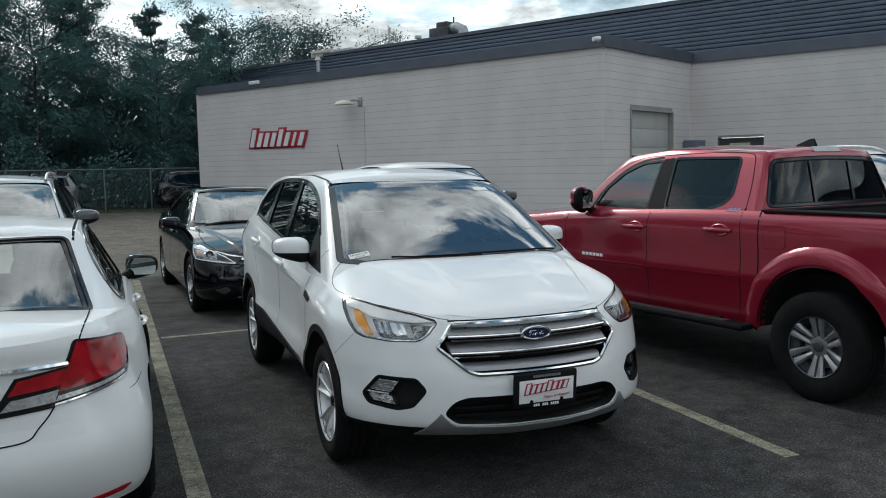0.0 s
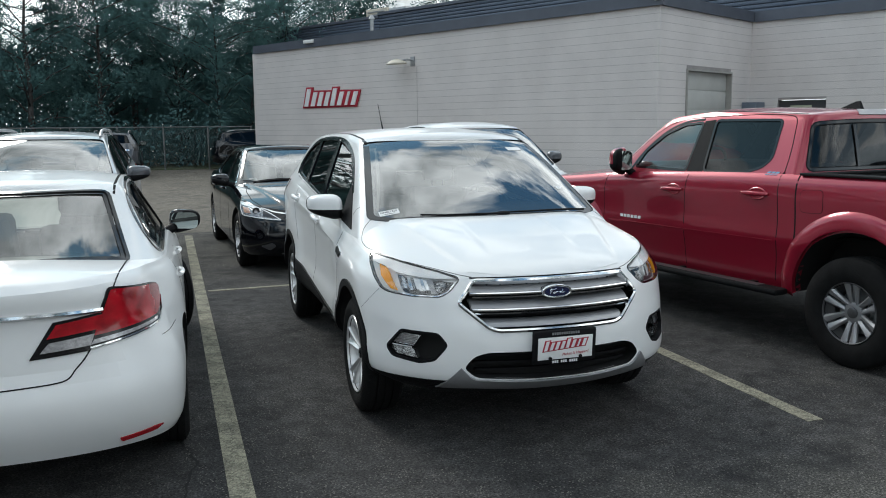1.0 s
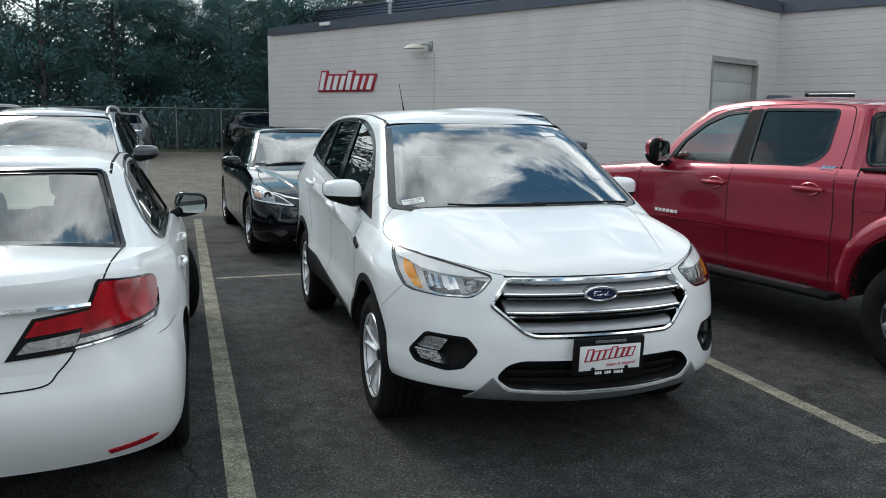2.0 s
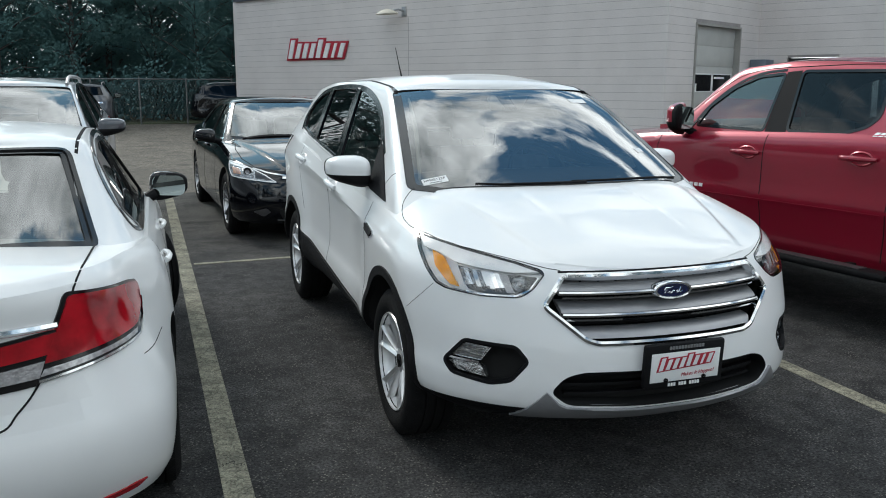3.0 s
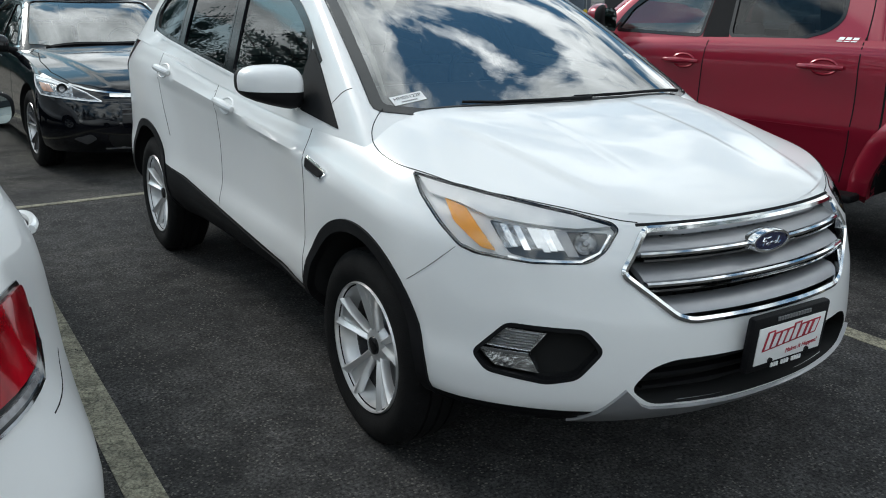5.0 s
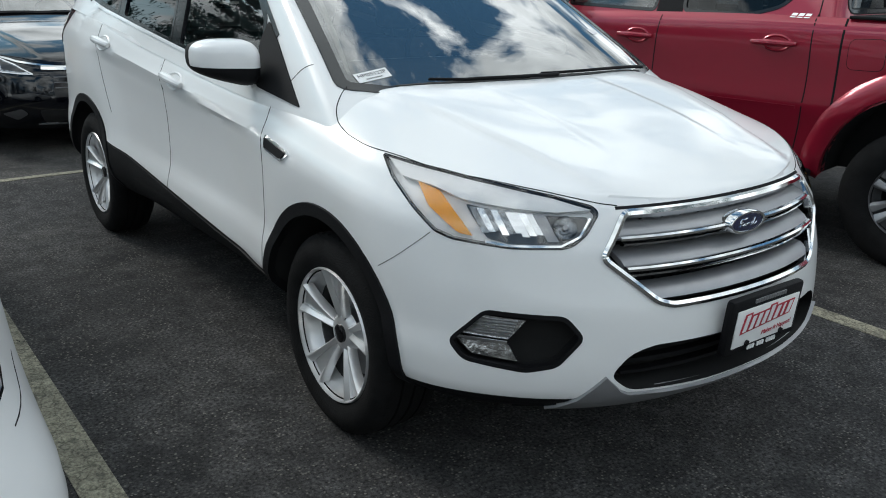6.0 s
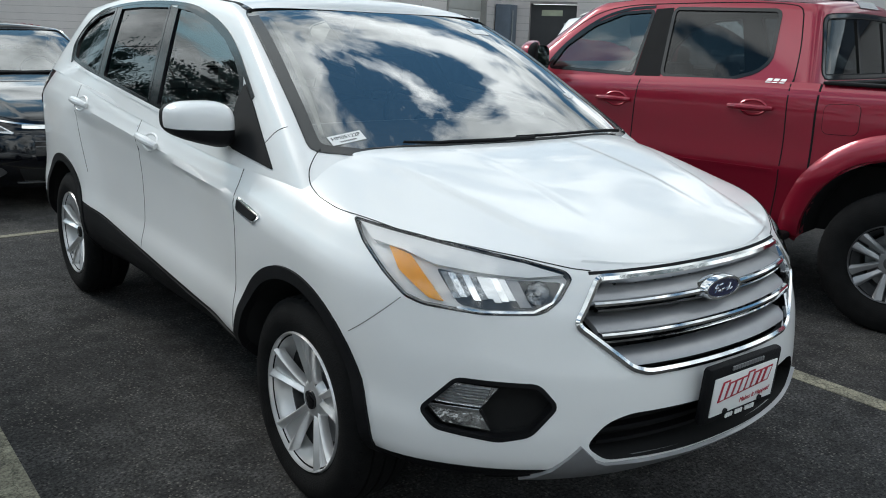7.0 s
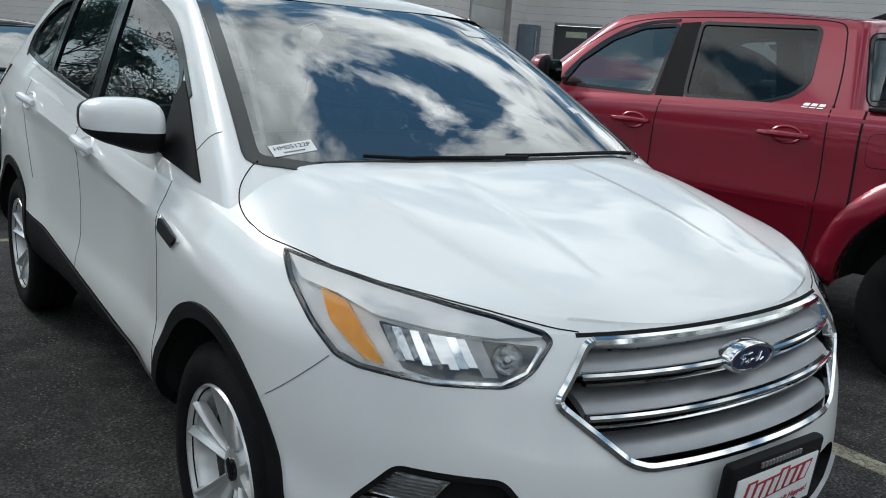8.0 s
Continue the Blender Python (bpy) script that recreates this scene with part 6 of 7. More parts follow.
# windscreen furniture: black band, wipers, stickers, mirror, aerial
ws, wsway = SPEC_ESCAPE["windscreen"]
low_edge, top_edge = [p for p in ws if p[2] < 1.35], [p for p in ws if p[2] >= 1.35]
EP = bvh_of(next(o for o in escape.children if o.name.startswith("windscreen")).data)
inset = [Vector(p) + (Vector((0, 0.5, 1.3)) - Vector(p)).normalized() * 0.025 for p in (top_edge[-1], *low_edge, top_edge[0])]
for side in (-1, 1):
    trim = [(side * (0.690 - 0.150 * i / 12 - 0.012 * math.sin(math.pi * i / 12)), 0.22 + 0.68 * i / 12, 1.6) for i in range(13)]
    trim = [p + n * -0.012 for p, n in lay(trim, (0, 0, -1), [EP])]
    part("pillar_trim", tube(bmesh.new(), trim, [0.006 + 0.006 * math.sin(math.pi * i / 12) for i in range(13)], 8), M_SEATL, escape, "pale inner pillar trim")
part("screen_band", ribbon(inset, wsway, [EP], 0.042, 0.0016, 0.003), M_FRIT, escape, "black printed screen border")
for side in (-1, 1):
    (c, n), = lay([(side * 0.588, 1.01, 1.9)], (0, 0, -1), [EC])
    part("strip_cap", boxes((0, 0, 0.003, 0.022, 0.055, 0.008), bevel=0.003), M_GLOSSB, escape, "black end cap of the roof strip", m=Matrix.Translation(c) @ Vector((0, 0, 1)).rotation_difference(n).to_matrix().to_4x4())
for x0, x1, y1, bend in ((0.12, -0.45, 0.068, 0.02), (0.66, 0.05, 0.082, 0.03)):
    pts = lay([(x0 + (x1 - x0) * i / 12, 0.055 + (y1 - 0.055) * i / 12 + 0.16 * (x0 + (x1 - x0) * i / 12) ** 2, 1.4) for i in range(13)], (0, 0, -1), [EC, EB])
    w1 = part("wiper_arm", tube(bmesh.new(), [p + n * 0.012 for p, n in pts], [0.007 - 0.0003 * i for i in range(13)], 8), M_PLASTIC, escape, "black windscreen wiper")
    part("wiper_blade", tube(bmesh.new(), [p + n * 0.008 for p, n in pts[3:]], 0.004, 6), M_RUBBER, w1)
part("dash_shelf", patch([(-0.735, 0.20, 1.4), (-0.70, 0.150, 1.4), (-0.55, 0.095, 1.4), (-0.3, 0.062, 1.4), (0, 0.050, 1.4), (0.3, 0.062, 1.4), (0.55, 0.095, 1.4), (0.70, 0.150, 1.4), (0.735, 0.20, 1.4), (0.72, 0.61, 1.4), (-0.72, 0.61, 1.4)], (0, 0, -1), [EB], 0.004, 0.004, 0.06), M_CABIN, escape, "dark shelf under the windscreen")


def screen_sticker(c, w2, h2, turn, label, text=""):
    """A paper sticker laid on the windscreen round a point, turned in its plane."""
    (p, n), = lay([c], wsway, [EP], 0.0012)
    a = Vector((1, 0, 0)).cross(n).normalized()
    up = a if a.z > 0 else -a
    right = up.cross(n).normalized()
    m = Matrix((right, up, n)).transposed().to_4x4()
    m.translation = p
    m = m @ pose(0, 0, 0, 0, 0, turn)
    st = part("sticker", boxes((0, 0, 0, w2, h2, 0.0012)), M_PAPER, escape, label, m=m)
    if text:
        part("sticker_text", lettering(text, h2 * 0.50, 0.0003, M_INK, "sticker_text"), None, st, m=pose(0, h2 * 0.14, 0.001))
        for i in range(9):
            part("text_bar", boxes((-w2 * 0.22 + i * w2 * 0.055, -h2 * 0.28, 0.001, w2 * 0.035, h2 * 0.12, 0.0006)), M_INK, st)
    return st


screen_sticker((-0.628, 0.178, 1.148), 0.125, 0.048, 2, "white stock number sticker", "HM05122P")
screen_sticker((0.45, 0.82, 1.50), 0.11, 0.05, 8, "blank white paper sticker")
screen_sticker((0.59, 0.36, 1.25), 0.05, 0.035, 20, "small pale inspection sticker")
part("aerial", tube(bmesh.new(), [(-0.02, 2.82, 1.66), (-0.02, 2.90, 1.76), (-0.02, 3.0, 1.90)], [0.008, 0.004, 0.003], 6), M_PLASTIC, escape, "thin roof aerial")
part("cabin_mirror", boxes((0, 0.83, 1.44, 0.22, 0.03, 0.065), bevel=0.015), M_CABIN, escape, "cabin mirror")

# ---- the dark red pickup's details (its seen side is local +x) ----
for side in (1, -1):
    sx = Vector((-side, 0, 0))
    V = lambda pts: [(side, y, z) for y, z in pts]
    R = lambda name, pts, width, mat, label="", lift=0.0008, closed=False, trees=None: part(name, ribbon(V(pts), sx, trees or [TB, TC], width, lift, 0.012, closed), mat, truck, label)
    part("pillar_cover", patch(V([(1.60, 1.285), (1.785, 1.29), (1.735, 1.72), (1.612, 1.71)]), sx, [TC], 0.002, 0.01, 0.06), M_PLASTIC, truck, "matt black pillar cover")
    part("window_line", ribbon(V(spline2([(0.86, 1.29), (0.97, 1.455), (1.167, 1.62), (1.37, 1.70), (1.60, 1.725)], False, 6)), sx, [TC], 0.02, 0.003, 0.02), M_GLOSSB, truck)
    for pts in ([(0.585, 1.235), (0.555, 1.05), (0.545, 0.80), (0.55, 0.52)], [(1.668, 1.27), (1.655, 1.1), (1.645, 0.9), (1.64, 0.50)], [(2.565, 1.69), (2.61, 1.50), (2.63, 1.30), (2.64, 1.0), (2.63, 0.75), (2.60, 0.50)],
                [(1.70, 1.745), (2.2, 1.755), (2.50, 1.74), (2.565, 1.69)], [(0.75, 1.36), (0.95, 1.53), (1.17, 1.675), (1.40, 1.73), (1.70, 1.745)]):
        R("panel_gap", spline2(pts, False, 8), 0.007, M_SEAM)
    R("bed_gap", [(2.80, 1.31), (2.80, 0.9), (2.80, 0.52)], 0.012, M_SEAM)
    R("body_crease", [(0.62, 0.795), (1.62, 0.80), (2.60, 0.806)], 0.016, M_RED, "", 0.003)
    for y0, y1, z in ((1.375, 1.625, 1.135), (2.295, 2.555, 1.155)):
        part("handle_cup", ribbon(V([((y0 + y1) / 2 + 0.015 + 0.080 * math.cos(a), z + 0.042 * math.sin(a)) for a in [2 * math.pi * i / 28 for i in range(28)]]), sx, [TB], 0.016, 0.001, 0.004, True, 0.005), M_RED, truck, "raised lip of the handle recess")
        pts = lay(V([(y0 + (y1 - y0) * i / 10, z) for i in range(11)]), sx, [TB])
        part("door_handle", tube(bmesh.new(), [p + n * (0.010 + 0.028 * math.sin(math.pi * i / 10) ** 0.6) for i, (p, n) in enumerate(pts)], [0.013 + 0.006 * math.sin(math.pi * i / 10) for i in range(11)], 10), M_RED, truck, "dark red door handle")
    fuel = rounded([(2.845, 1.045), (3.035, 1.05), (3.035, 1.215), (2.845, 1.205)], 0.04, 6)
    if side > 0:
        lid = part("fuel_lid", patch(V(fuel), sx, [TB], 0.003, 0.004, 0.06), M_RED, truck, "rounded fuel filler lid")
        part("lid_gap", ribbon(V(fuel), sx, [TB], 0.006, 0.0012, 0.004, True), M_SEAM, lid)
    # trim level badge and model name as plain bright bars
    for i in range(3):
        part("badge_bar", patch(V([(2.478 + i * 0.040, 1.298), (2.510 + i * 0.040, 1.298), (2.512 + i * 0.040, 1.322), (2.482 + i * 0.040, 1.322)]), sx, [TB, TC], 0.004, 0.006, 0.05), M_CHROME, truck, "bright badge bar")
    for i in range(6):
        y = 0.80 + i * 0.05
        part("name_bar", patch(V([(y, 0.836), (y + 0.036, 0.836), (y + 0.036, 0.862), (y, 0.862)]), sx, [TB], 0.004, 0.006, 0.05), M_SIGNWHITE, truck, "bright name bar")
    # flared wheel arches
    for yc in (0.0, 3.30):
        zc, n, rows = 0.416, 44, []
        bm = bmesh.new()
        for r, lift in ((0.655, 0.0), (0.635, 0.020), (0.60, 0.034), (0.548, 0.040), (0.528, 0.036), (0.522, -0.05)):
            angles = [math.pi * (-0.05 + 1.10 * i / n) for i in range(n + 1)]
            laid = lay(V([(yc + r * math.cos(a), zc + r * (1.02 if math.sin(a) > 0.5 else 1.0) * math.sin(a)) for a in angles]), sx, [TB])
            rows.append([bm.verts.new(p + n2 * lift) for p, n2 in laid])
        for a, b in zip(rows, rows[1:]):
            for k in range(n):
                bm.faces.new((a[k], a[k + 1], b[k + 1], b[k]))
        bmesh.ops.recalc_face_normals(bm, faces=bm.faces)
        if sum(f.normal.x for f in bm.faces) * side < 0:
            bmesh.ops.reverse_faces(bm, faces=bm.faces[:])
        part("arch_flare", bm, M_RED, truck, "dark red flared wheel arch", 50)
    # side step
    step = part("side_step", boxes((side * 0.955, 1.60, 0.44, 0.14, 2.29, 0.05), bevel=0.02), M_PLASTIC, truck, "black side step")
    part("step_tread", boxes((side * 0.965, 1.60, 0.468, 0.09, 1.9, 0.006)), M_ALLOYD, step)
    for y in (0.75, 1.6, 2.4):
        part("step_bracket", boxes((side * 0.86, y, 0.45, 0.14, 0.05, 0.04)), M_PLASTIC, step)
    wing_mirror(truck, side, (side * 1.005, 0.86, 1.362), (0.21, 0.235, 0.15), M_RED, M_PLASTIC, -0.03)
    part("rail_cap", boxes((side * 0.835, 3.62, 1.318, 0.15, 1.62, 0.018), bevel=0.006), M_PLASTIC, truck, "black bed rail cap")
part("bed_front_cap", boxes((0, 2.87, 1.318, 1.52, 0.08, 0.018), bevel=0.006), M_PLASTIC, truck, "black bed front cap")
part("bed_floor", boxes((0, 3.63, 0.90, 1.44, 1.42, 0.02)), M_PLASTIC, truck, "black bed liner")
# rear window slider, high brake lamp, roof fin
rw, rway = SPEC_TRUCK["rear_window"]
for x in (-0.24, 0.24):
    part("slider_frame", ribbon([(x, 2.80, 1.36 + 0.32 * i / 6) for i in range(7)], rway, [TC], 0.03, 0.003, 0.02), M_GLOSSB, truck)
part("rear_surround", ribbon(rw, rway, [TC], 0.035, 0.002, 0.01, True), M_PLASTIC, truck, "black rear window surround")
part("brake_lamp", patch([(-0.17, 2.7, 1.745), (0.17, 2.7, 1.745), (0.16, 2.7, 1.785), (-0.16, 2.7, 1.785)], Vector((0, -1, -0.15)), [TC], 0.010, 0.03, 0.05), M_SATIN, truck, "clear high brake and cargo lamp")
bm = bmesh.new()
fin = [(0.0, 2.42, 1.80), (0.0, 2.595, 1.79), (0.0, 2.58, 1.855), (0.0, 2.545, 1.852)]
a = [bm.verts.new((-0.028 if z < 1.83 else -0.006, y, z)) for x, y, z in fin]
b = [bm.verts.new((0.028 if z < 1.83 else 0.006, y, z)) for x, y, z in fin]
bm.faces.new(a)
bm.faces.new(b[::-1])
for i in range(4):
    bm.faces.new((a[i], b[i], b[(i + 1) % 4], a[(i + 1) % 4]))
bmesh.ops.recalc_face_normals(bm, faces=bm.faces)
part("roof_fin", bm, M_PLASTIC, truck, "dark roof aerial fin")
for side in (-1, 1):
    part("roof_ditch", ribbon([(side * 0.60, 1.15 + 1.45 * i / 20, 1.9) for i in range(21)], (0, 0, -1), [TC], 0.02, 0.001, 0.006), M_SEAM, truck)
part("hood_scoop", patch([(-0.26, -0.15, 1.3), (0.26, -0.15, 1.3), (0.30, 0.28, 1.3), (-0.30, 0.28, 1.3)], (0, 0, -1), [TB], 0.03, 0.05, 0.06), M_RED, truck, "raised bonnet scoop")
part("rear_bumper", boxes((0, 4.52, 0.60, 1.7, 0.16, 0.22), bevel=0.04), M_CHROME, truck, "chrome rear bumper")

# ---- the white sedan's details (its seen side is local -x) ----
rear = Vector((0, -1, 0))
for side in (-1, 1):
    S = (lambda pts: [Vector(p) for p in pts]) if side < 0 else (lambda pts: flip(pts))
    tw = Vector((0.55 * -side, -0.84, 0))
    sx = Vector((-side, 0, 0))
    V = lambda pts: [(side, y, z) for y, z in pts]
    lamp = rounded([(-0.573, 3.56, 1.008), (-0.743, 3.30, 0.972), (-0.790, 3.19, 0.945), (-0.780, 3.21, 0.870), (-0.748, 3.30, 0.792), (-0.478, 3.62, 0.756), (-0.545, 3.59, 0.920)], [0.02, 0.04, 0.03, 0.04, 0.03, 0.005, 0.005])
    base = part("tail_lamp", patch(S(lamp), tw, [CB], 0.006, 0.02, 0.04), M_GLOSSB, civic, "red wraparound tail lamp with clear lower strip")
    red = rounded([(-0.580, 3.55, 0.998), (-0.743, 3.30, 0.963), (-0.782, 3.19, 0.938), (-0.772, 3.21, 0.872), (-0.747, 3.29, 0.830), (-0.508, 3.60, 0.812), (-0.555, 3.58, 0.915)], [0.02, 0.04, 0.03, 0.04, 0.02, 0.005, 0.005])
    part("red_lens", patch(S(red), tw, [CB], 0.012, 0.01, 0.04), M_REDLENS, base, "bright red lens")
    clear = [(-0.506, 3.60, 0.796), (-0.743, 3.30, 0.819), (-0.737, 3.31, 0.806), (-0.494, 3.61, 0.776)]
    part("clear_lens", patch(S(clear), tw, [CB], 0.011, 0.01, 0.04), M_CLEARSTRIP, base, "clear ribbed strip")
    part("chrome_hook", ribbon(S([(-0.488, 3.61, 0.764), (-0.651, 3.45, 0.784), (-0.748, 3.30, 0.798), (-0.776, 3.23, 0.835), (-0.785, 3.2, 0.89)]), tw, [CB], 0.007, 0.013, 0.012), M_CHROME, base)
    inner = [(-0.536, 3.59, 0.908), (-0.345, 3.6, 0.890), (-0.250, 3.6, 0.742), (-0.470, 3.6, 0.752)]
    b2 = part("trunk_lamp", patch(S(inner), rear, [CB], 0.006, 0.02, 0.04), M_GLOSSB, civic, "red and clear lamp on the trunk lid")
    part("red_lens", patch(S([(-0.526, 3.59, 0.898), (-0.355, 3.6, 0.880), (-0.318, 3.6, 0.824), (-0.502, 3.6, 0.836)]), rear, [CB], 0.012, 0.01, 0.04), M_REDLENS, b2)
    part("clear_lens", patch(S([(-0.494, 3.59, 0.820), (-0.325, 3.6, 0.806), (-0.290, 3.6, 0.766), (-0.478, 3.6, 0.774)]), rear, [CB], 0.011, 0.01, 0.04), M_CLEARSTRIP, b2)
    part("panel_gap", ribbon(S(spline2([(-0.615, 2.98, 1.06), (-0.60, 3.25, 1.03), (-0.580, 3.54, 1.015), (-0.545, 3.6, 0.915), (-0.474, 3.6, 0.752), (-0.42, 3.62, 0.682), (-0.37, 3.65, 0.644), (-0.2, 3.67, 0.63), (0.0, 3.68, 0.626)], False, 6)), Vector((0.15 * -side, -0.8, -0.6)), [CB], 0.006, 0.0025, 0.006), M_SEAM, civic)
    part("bumper_gap", ribbon(S([(-0.73, 3.27, 0.735), (-0.80, 3.15, 0.728), (-0.865, 3.03, 0.722)]), tw, [CB], 0.003, 0.001, 0.004), M_SEAM, civic)
    part("rear_reflector", patch(S(rounded([(-0.515, 3.45, 0.332), (-0.655, 3.33, 0.340), (-0.695, 3.3, 0.334), (-0.665, 3.33, 0.316), (-0.535, 3.45, 0.310)], 0.008)), tw, [CB], 0.005, 0.01, 0.04), M_REDLENS, civic, "slim red bumper reflector")
    wing_mirror(civic, side, (side * 0.905, 0.72, 1.0), (0.225, 0.165, 0.14), M_GLOSSB, M_PLASTIC)
    part("side_trim", ribbon(V(spline2([(0.72, 0.985), (1.55, 0.985), (2.43, 1.01), (2.55, 1.10), (2.32, 1.30), (1.95, 1.375), (1.5, 1.37), (1.2, 1.305), (0.80, 1.04)], False, 6)), sx, [CC], 0.022, 0.004, 0.02), M_GLOSSB, civic, "black window surround")
    part("pillar_cover", patch(V([(1.56, 0.99), (1.63, 0.995), (1.63, 1.355), (1.56, 1.345)]), sx, [CC], 0.002, 0.01, 0.06), M_GLOSSB, civic)
    for y0 in (1.30, 2.22):
        pts = lay(V([(y0 + 0.2 * i / 10, 0.865) for i in range(11)]), sx, [CB])
        part("door_handle", tube(bmesh.new(), [p + n * (0.006 + 0.018 * math.sin(math.pi * i / 10) ** 0.6) for i, (p, n) in enumerate(pts)], 0.013, 8), M_WHITE, civic, "white door handle")
    for pts in ([(0.66, 0.92), (0.60, 0.6), (0.60, 0.28)], [(1.58, 0.96), (1.55, 0.6), (1.55, 0.28)], [(2.50, 0.99), (2.42, 0.8), (2.24, 0.62)]):
        part("panel_gap", ribbon(V(spline2(pts, False, 6)), sx, [CB], 0.006, 0.0008, 0.004), M_SEAM, civic)
    part("roof_ditch", ribbon([(side * 0.53, 1.35 + 1.05 * i / 20, 1.6) for i in range(21)], (0, 0, -1), [CC], 0.014, 0.001, 0.005), M_SEAM, civic)
part("trunk_trim", ribbon([(x, 3.6, 0.914 + 0.012 * (1 - (x / 0.59) ** 2)) for x in [-0.53 + 1.06 * i / 30 for i in range(31)]], rear, [CB], 0.021, 0.008, 0.02, False, 0.005), M_CHROME, civic, "chrome trunk trim")
cw, cway = SPEC_CIVIC["rear_window"]
part("screen_band", ribbon(cw, cway, [CC], 0.07, -0.004, 0.002, True), M_GLOSSB, civic, "black rear screen border")
part("parcel_shelf", boxes((0, 2.72, 1.0, 1.2, 0.6, 0.03)), M_CABIN, civic)

# ---- the black sedan's details ----
nose = Vector((0, 1, 0))
for side in (-1, 1):
    S = (lambda pts: [Vector(p) for p in pts]) if side < 0 else (lambda pts: flip(pts))
    hw = Vector((0.5 * -side, 0.87, 0))
    sx = Vector((-side, 0, 0))
    V = lambda pts: [(side, y, z) for y, z in pts]
    lampp = rounded([(-0.862, -0.18, 0.815), (-0.794, -0.441, 0.792), (-0.694, -0.622, 0.748), (-0.60, -0.735, 0.700), (-0.505, -0.84, 0.632), (-0.60, -0.79, 0.638), (-0.71, -0.711, 0.650), (-0.878, -0.43, 0.675), (-0.888, -0.31, 0.738)], 0.012)
    head = part("headlamp", patch(S(lampp), hw, [AB], 0.006, 0.02, 0.04), M_FLUTE, accord, "clear headlamp with a round projector")
    part("bright_band", ribbon(S(lampp), hw, [AB], 0.010, 0.010, 0.015, True), M_SILVERBAND, head)
    part("bright_band", patch(S([(-0.862, -0.22, 0.806), (-0.794, -0.441, 0.786), (-0.694, -0.622, 0.742), (-0.700, -0.632, 0.726), (-0.798, -0.46, 0.766), (-0.870, -0.28, 0.785)]), hw, [AB], 0.009, 0.006, 0.04), M_SILVERBAND, head)
    part("turn_lamp", patch(S(rounded([(-0.866, -0.350, 0.765), (-0.815, -0.470, 0.752), (-0.805, -0.56, 0.698), (-0.862, -0.450, 0.703)], 0.012)), hw, [AB], 0.010, 0.006, 0.03), M_AMBERDULL, head, "pale amber turn lamp")
    part("dark_bezel", patch(S([(-0.685, -0.655, 0.730), (-0.610, -0.735, 0.694), (-0.535, -0.82, 0.648), (-0.652, -0.749, 0.662), (-0.690, -0.705, 0.672)]), hw, [AB], 0.009, 0.006, 0.04), M_LAMPDARK, head)
    (c, n), = lay(S([(-0.742, -0.605, 0.715)]), hw, [AB])
    for r, depth, mat, name in ((0.047, 0.02, M_CHROME, "projector_ring"), (0.036, 0.012, M_LAMPDARK, "projector"), (0.024, 0.006, M_CLEARSTRIP, "projector_lens")):
        bm = bmesh.new()
        bowl(bm, c + n * (0.030 - r * 0.3), hw, r, depth)
        part(name, bm, mat, head)
    part("chrome_brow", ribbon(S(spline2([(-0.696, -0.593, 0.762), (-0.629, -0.67, 0.742), (-0.568, -0.727, 0.722), (-0.435, -0.80, 0.700), (-0.34, -0.83, 0.690)], False, 6)), hw, [AB], 0.018, 0.006, 0.01), M_CHROME, accord, "chrome strip over the lamp")
    part("fog_lamp", patch(S(rounded([(-0.72, -0.7, 0.33), (-0.60, -0.8, 0.37), (-0.56, -0.82, 0.33), (-0.64, -0.78, 0.28)], 0.02)), hw, [AB], 0.004, 0.01, 0.04), M_ALLOYD, accord, "grey fog lamp bezel")
    wing_mirror(accord, side, (side * 1.0, 0.80, 1.03), (0.225, 0.15, 0.14), M_BLACKP, M_PLASTIC)
    part("side_trim", ribbon(V(spline2([(0.80, 0.99), (1.66, 0.995), (2.5, 1.02), (2.76, 1.10), (2.48, 1.325), (2.1, 1.40), (1.6, 1.395), (1.3, 1.33), (0.88, 1.04)], False, 6)), sx, [AC], 0.02, 0.004, 0.02), M_CHROME, accord, "chrome window surround")
    for y0 in (1.40, 2.32):
        pts = lay(V([(y0 + 0.2 * i / 10, 0.88) for i in range(11)]), sx, [AB])
        part("door_handle", tube(bmesh.new(), [p + n * (0.010 + 0.026 * math.sin(math.pi * i / 10) ** 0.6) for i, (p, n) in enumerate(pts)], 0.015, 8), M_BLACKP, accord, "black door handle")
    part("panel_gap", ribbon([(side * x, y, 1.2) for x, y in [(0.70, 0.45), (0.76, 0.1), (0.76, -0.3), (0.68, -0.6), (0.45, -0.78)]], (0, 0, -1), [AB], 0.008, 0.001, 0.004), M_SEAM, accord)
    for pts in ([(0.74, 0.93), (0.68, 0.6), (0.68, 0.28)], [(1.68, 0.96), (1.65, 0.6), (1.65, 0.28)]):
        part("panel_gap", ribbon(V(spline2(pts, False, 6)), sx, [AB], 0.006, 0.0008, 0.004), M_SEAM, accord)
part("grille", patch(rounded([(-0.40, -1, 0.650), (0.40, -1, 0.650), (0.36, -1, 0.50), (-0.36, -1, 0.50)], 0.04), nose, [AB], 0.004, 0.02, 0.05), M_GLOSSB, accord, "black slatted grille")
part("chrome_wing", ribbon([(x, -1, 0.668 + 0.010 * (abs(x) / 0.44) ** 2) for x in [-0.44 + 0.88 * i / 30 for i in range(31)]], nose, [AB], 0.040, 0.012, 0.03, False, 0.006), M_CHROME, accord, "chrome grille bar")
for z in (0.61, 0.57, 0.53):
    part("grille_slat", ribbon([(x, -1, z) for x in [-0.37 + 0.74 * i / 20 for i in range(21)]], nose, [AB], 0.008, 0.010, 0.02), M_ALLOYD, accord)
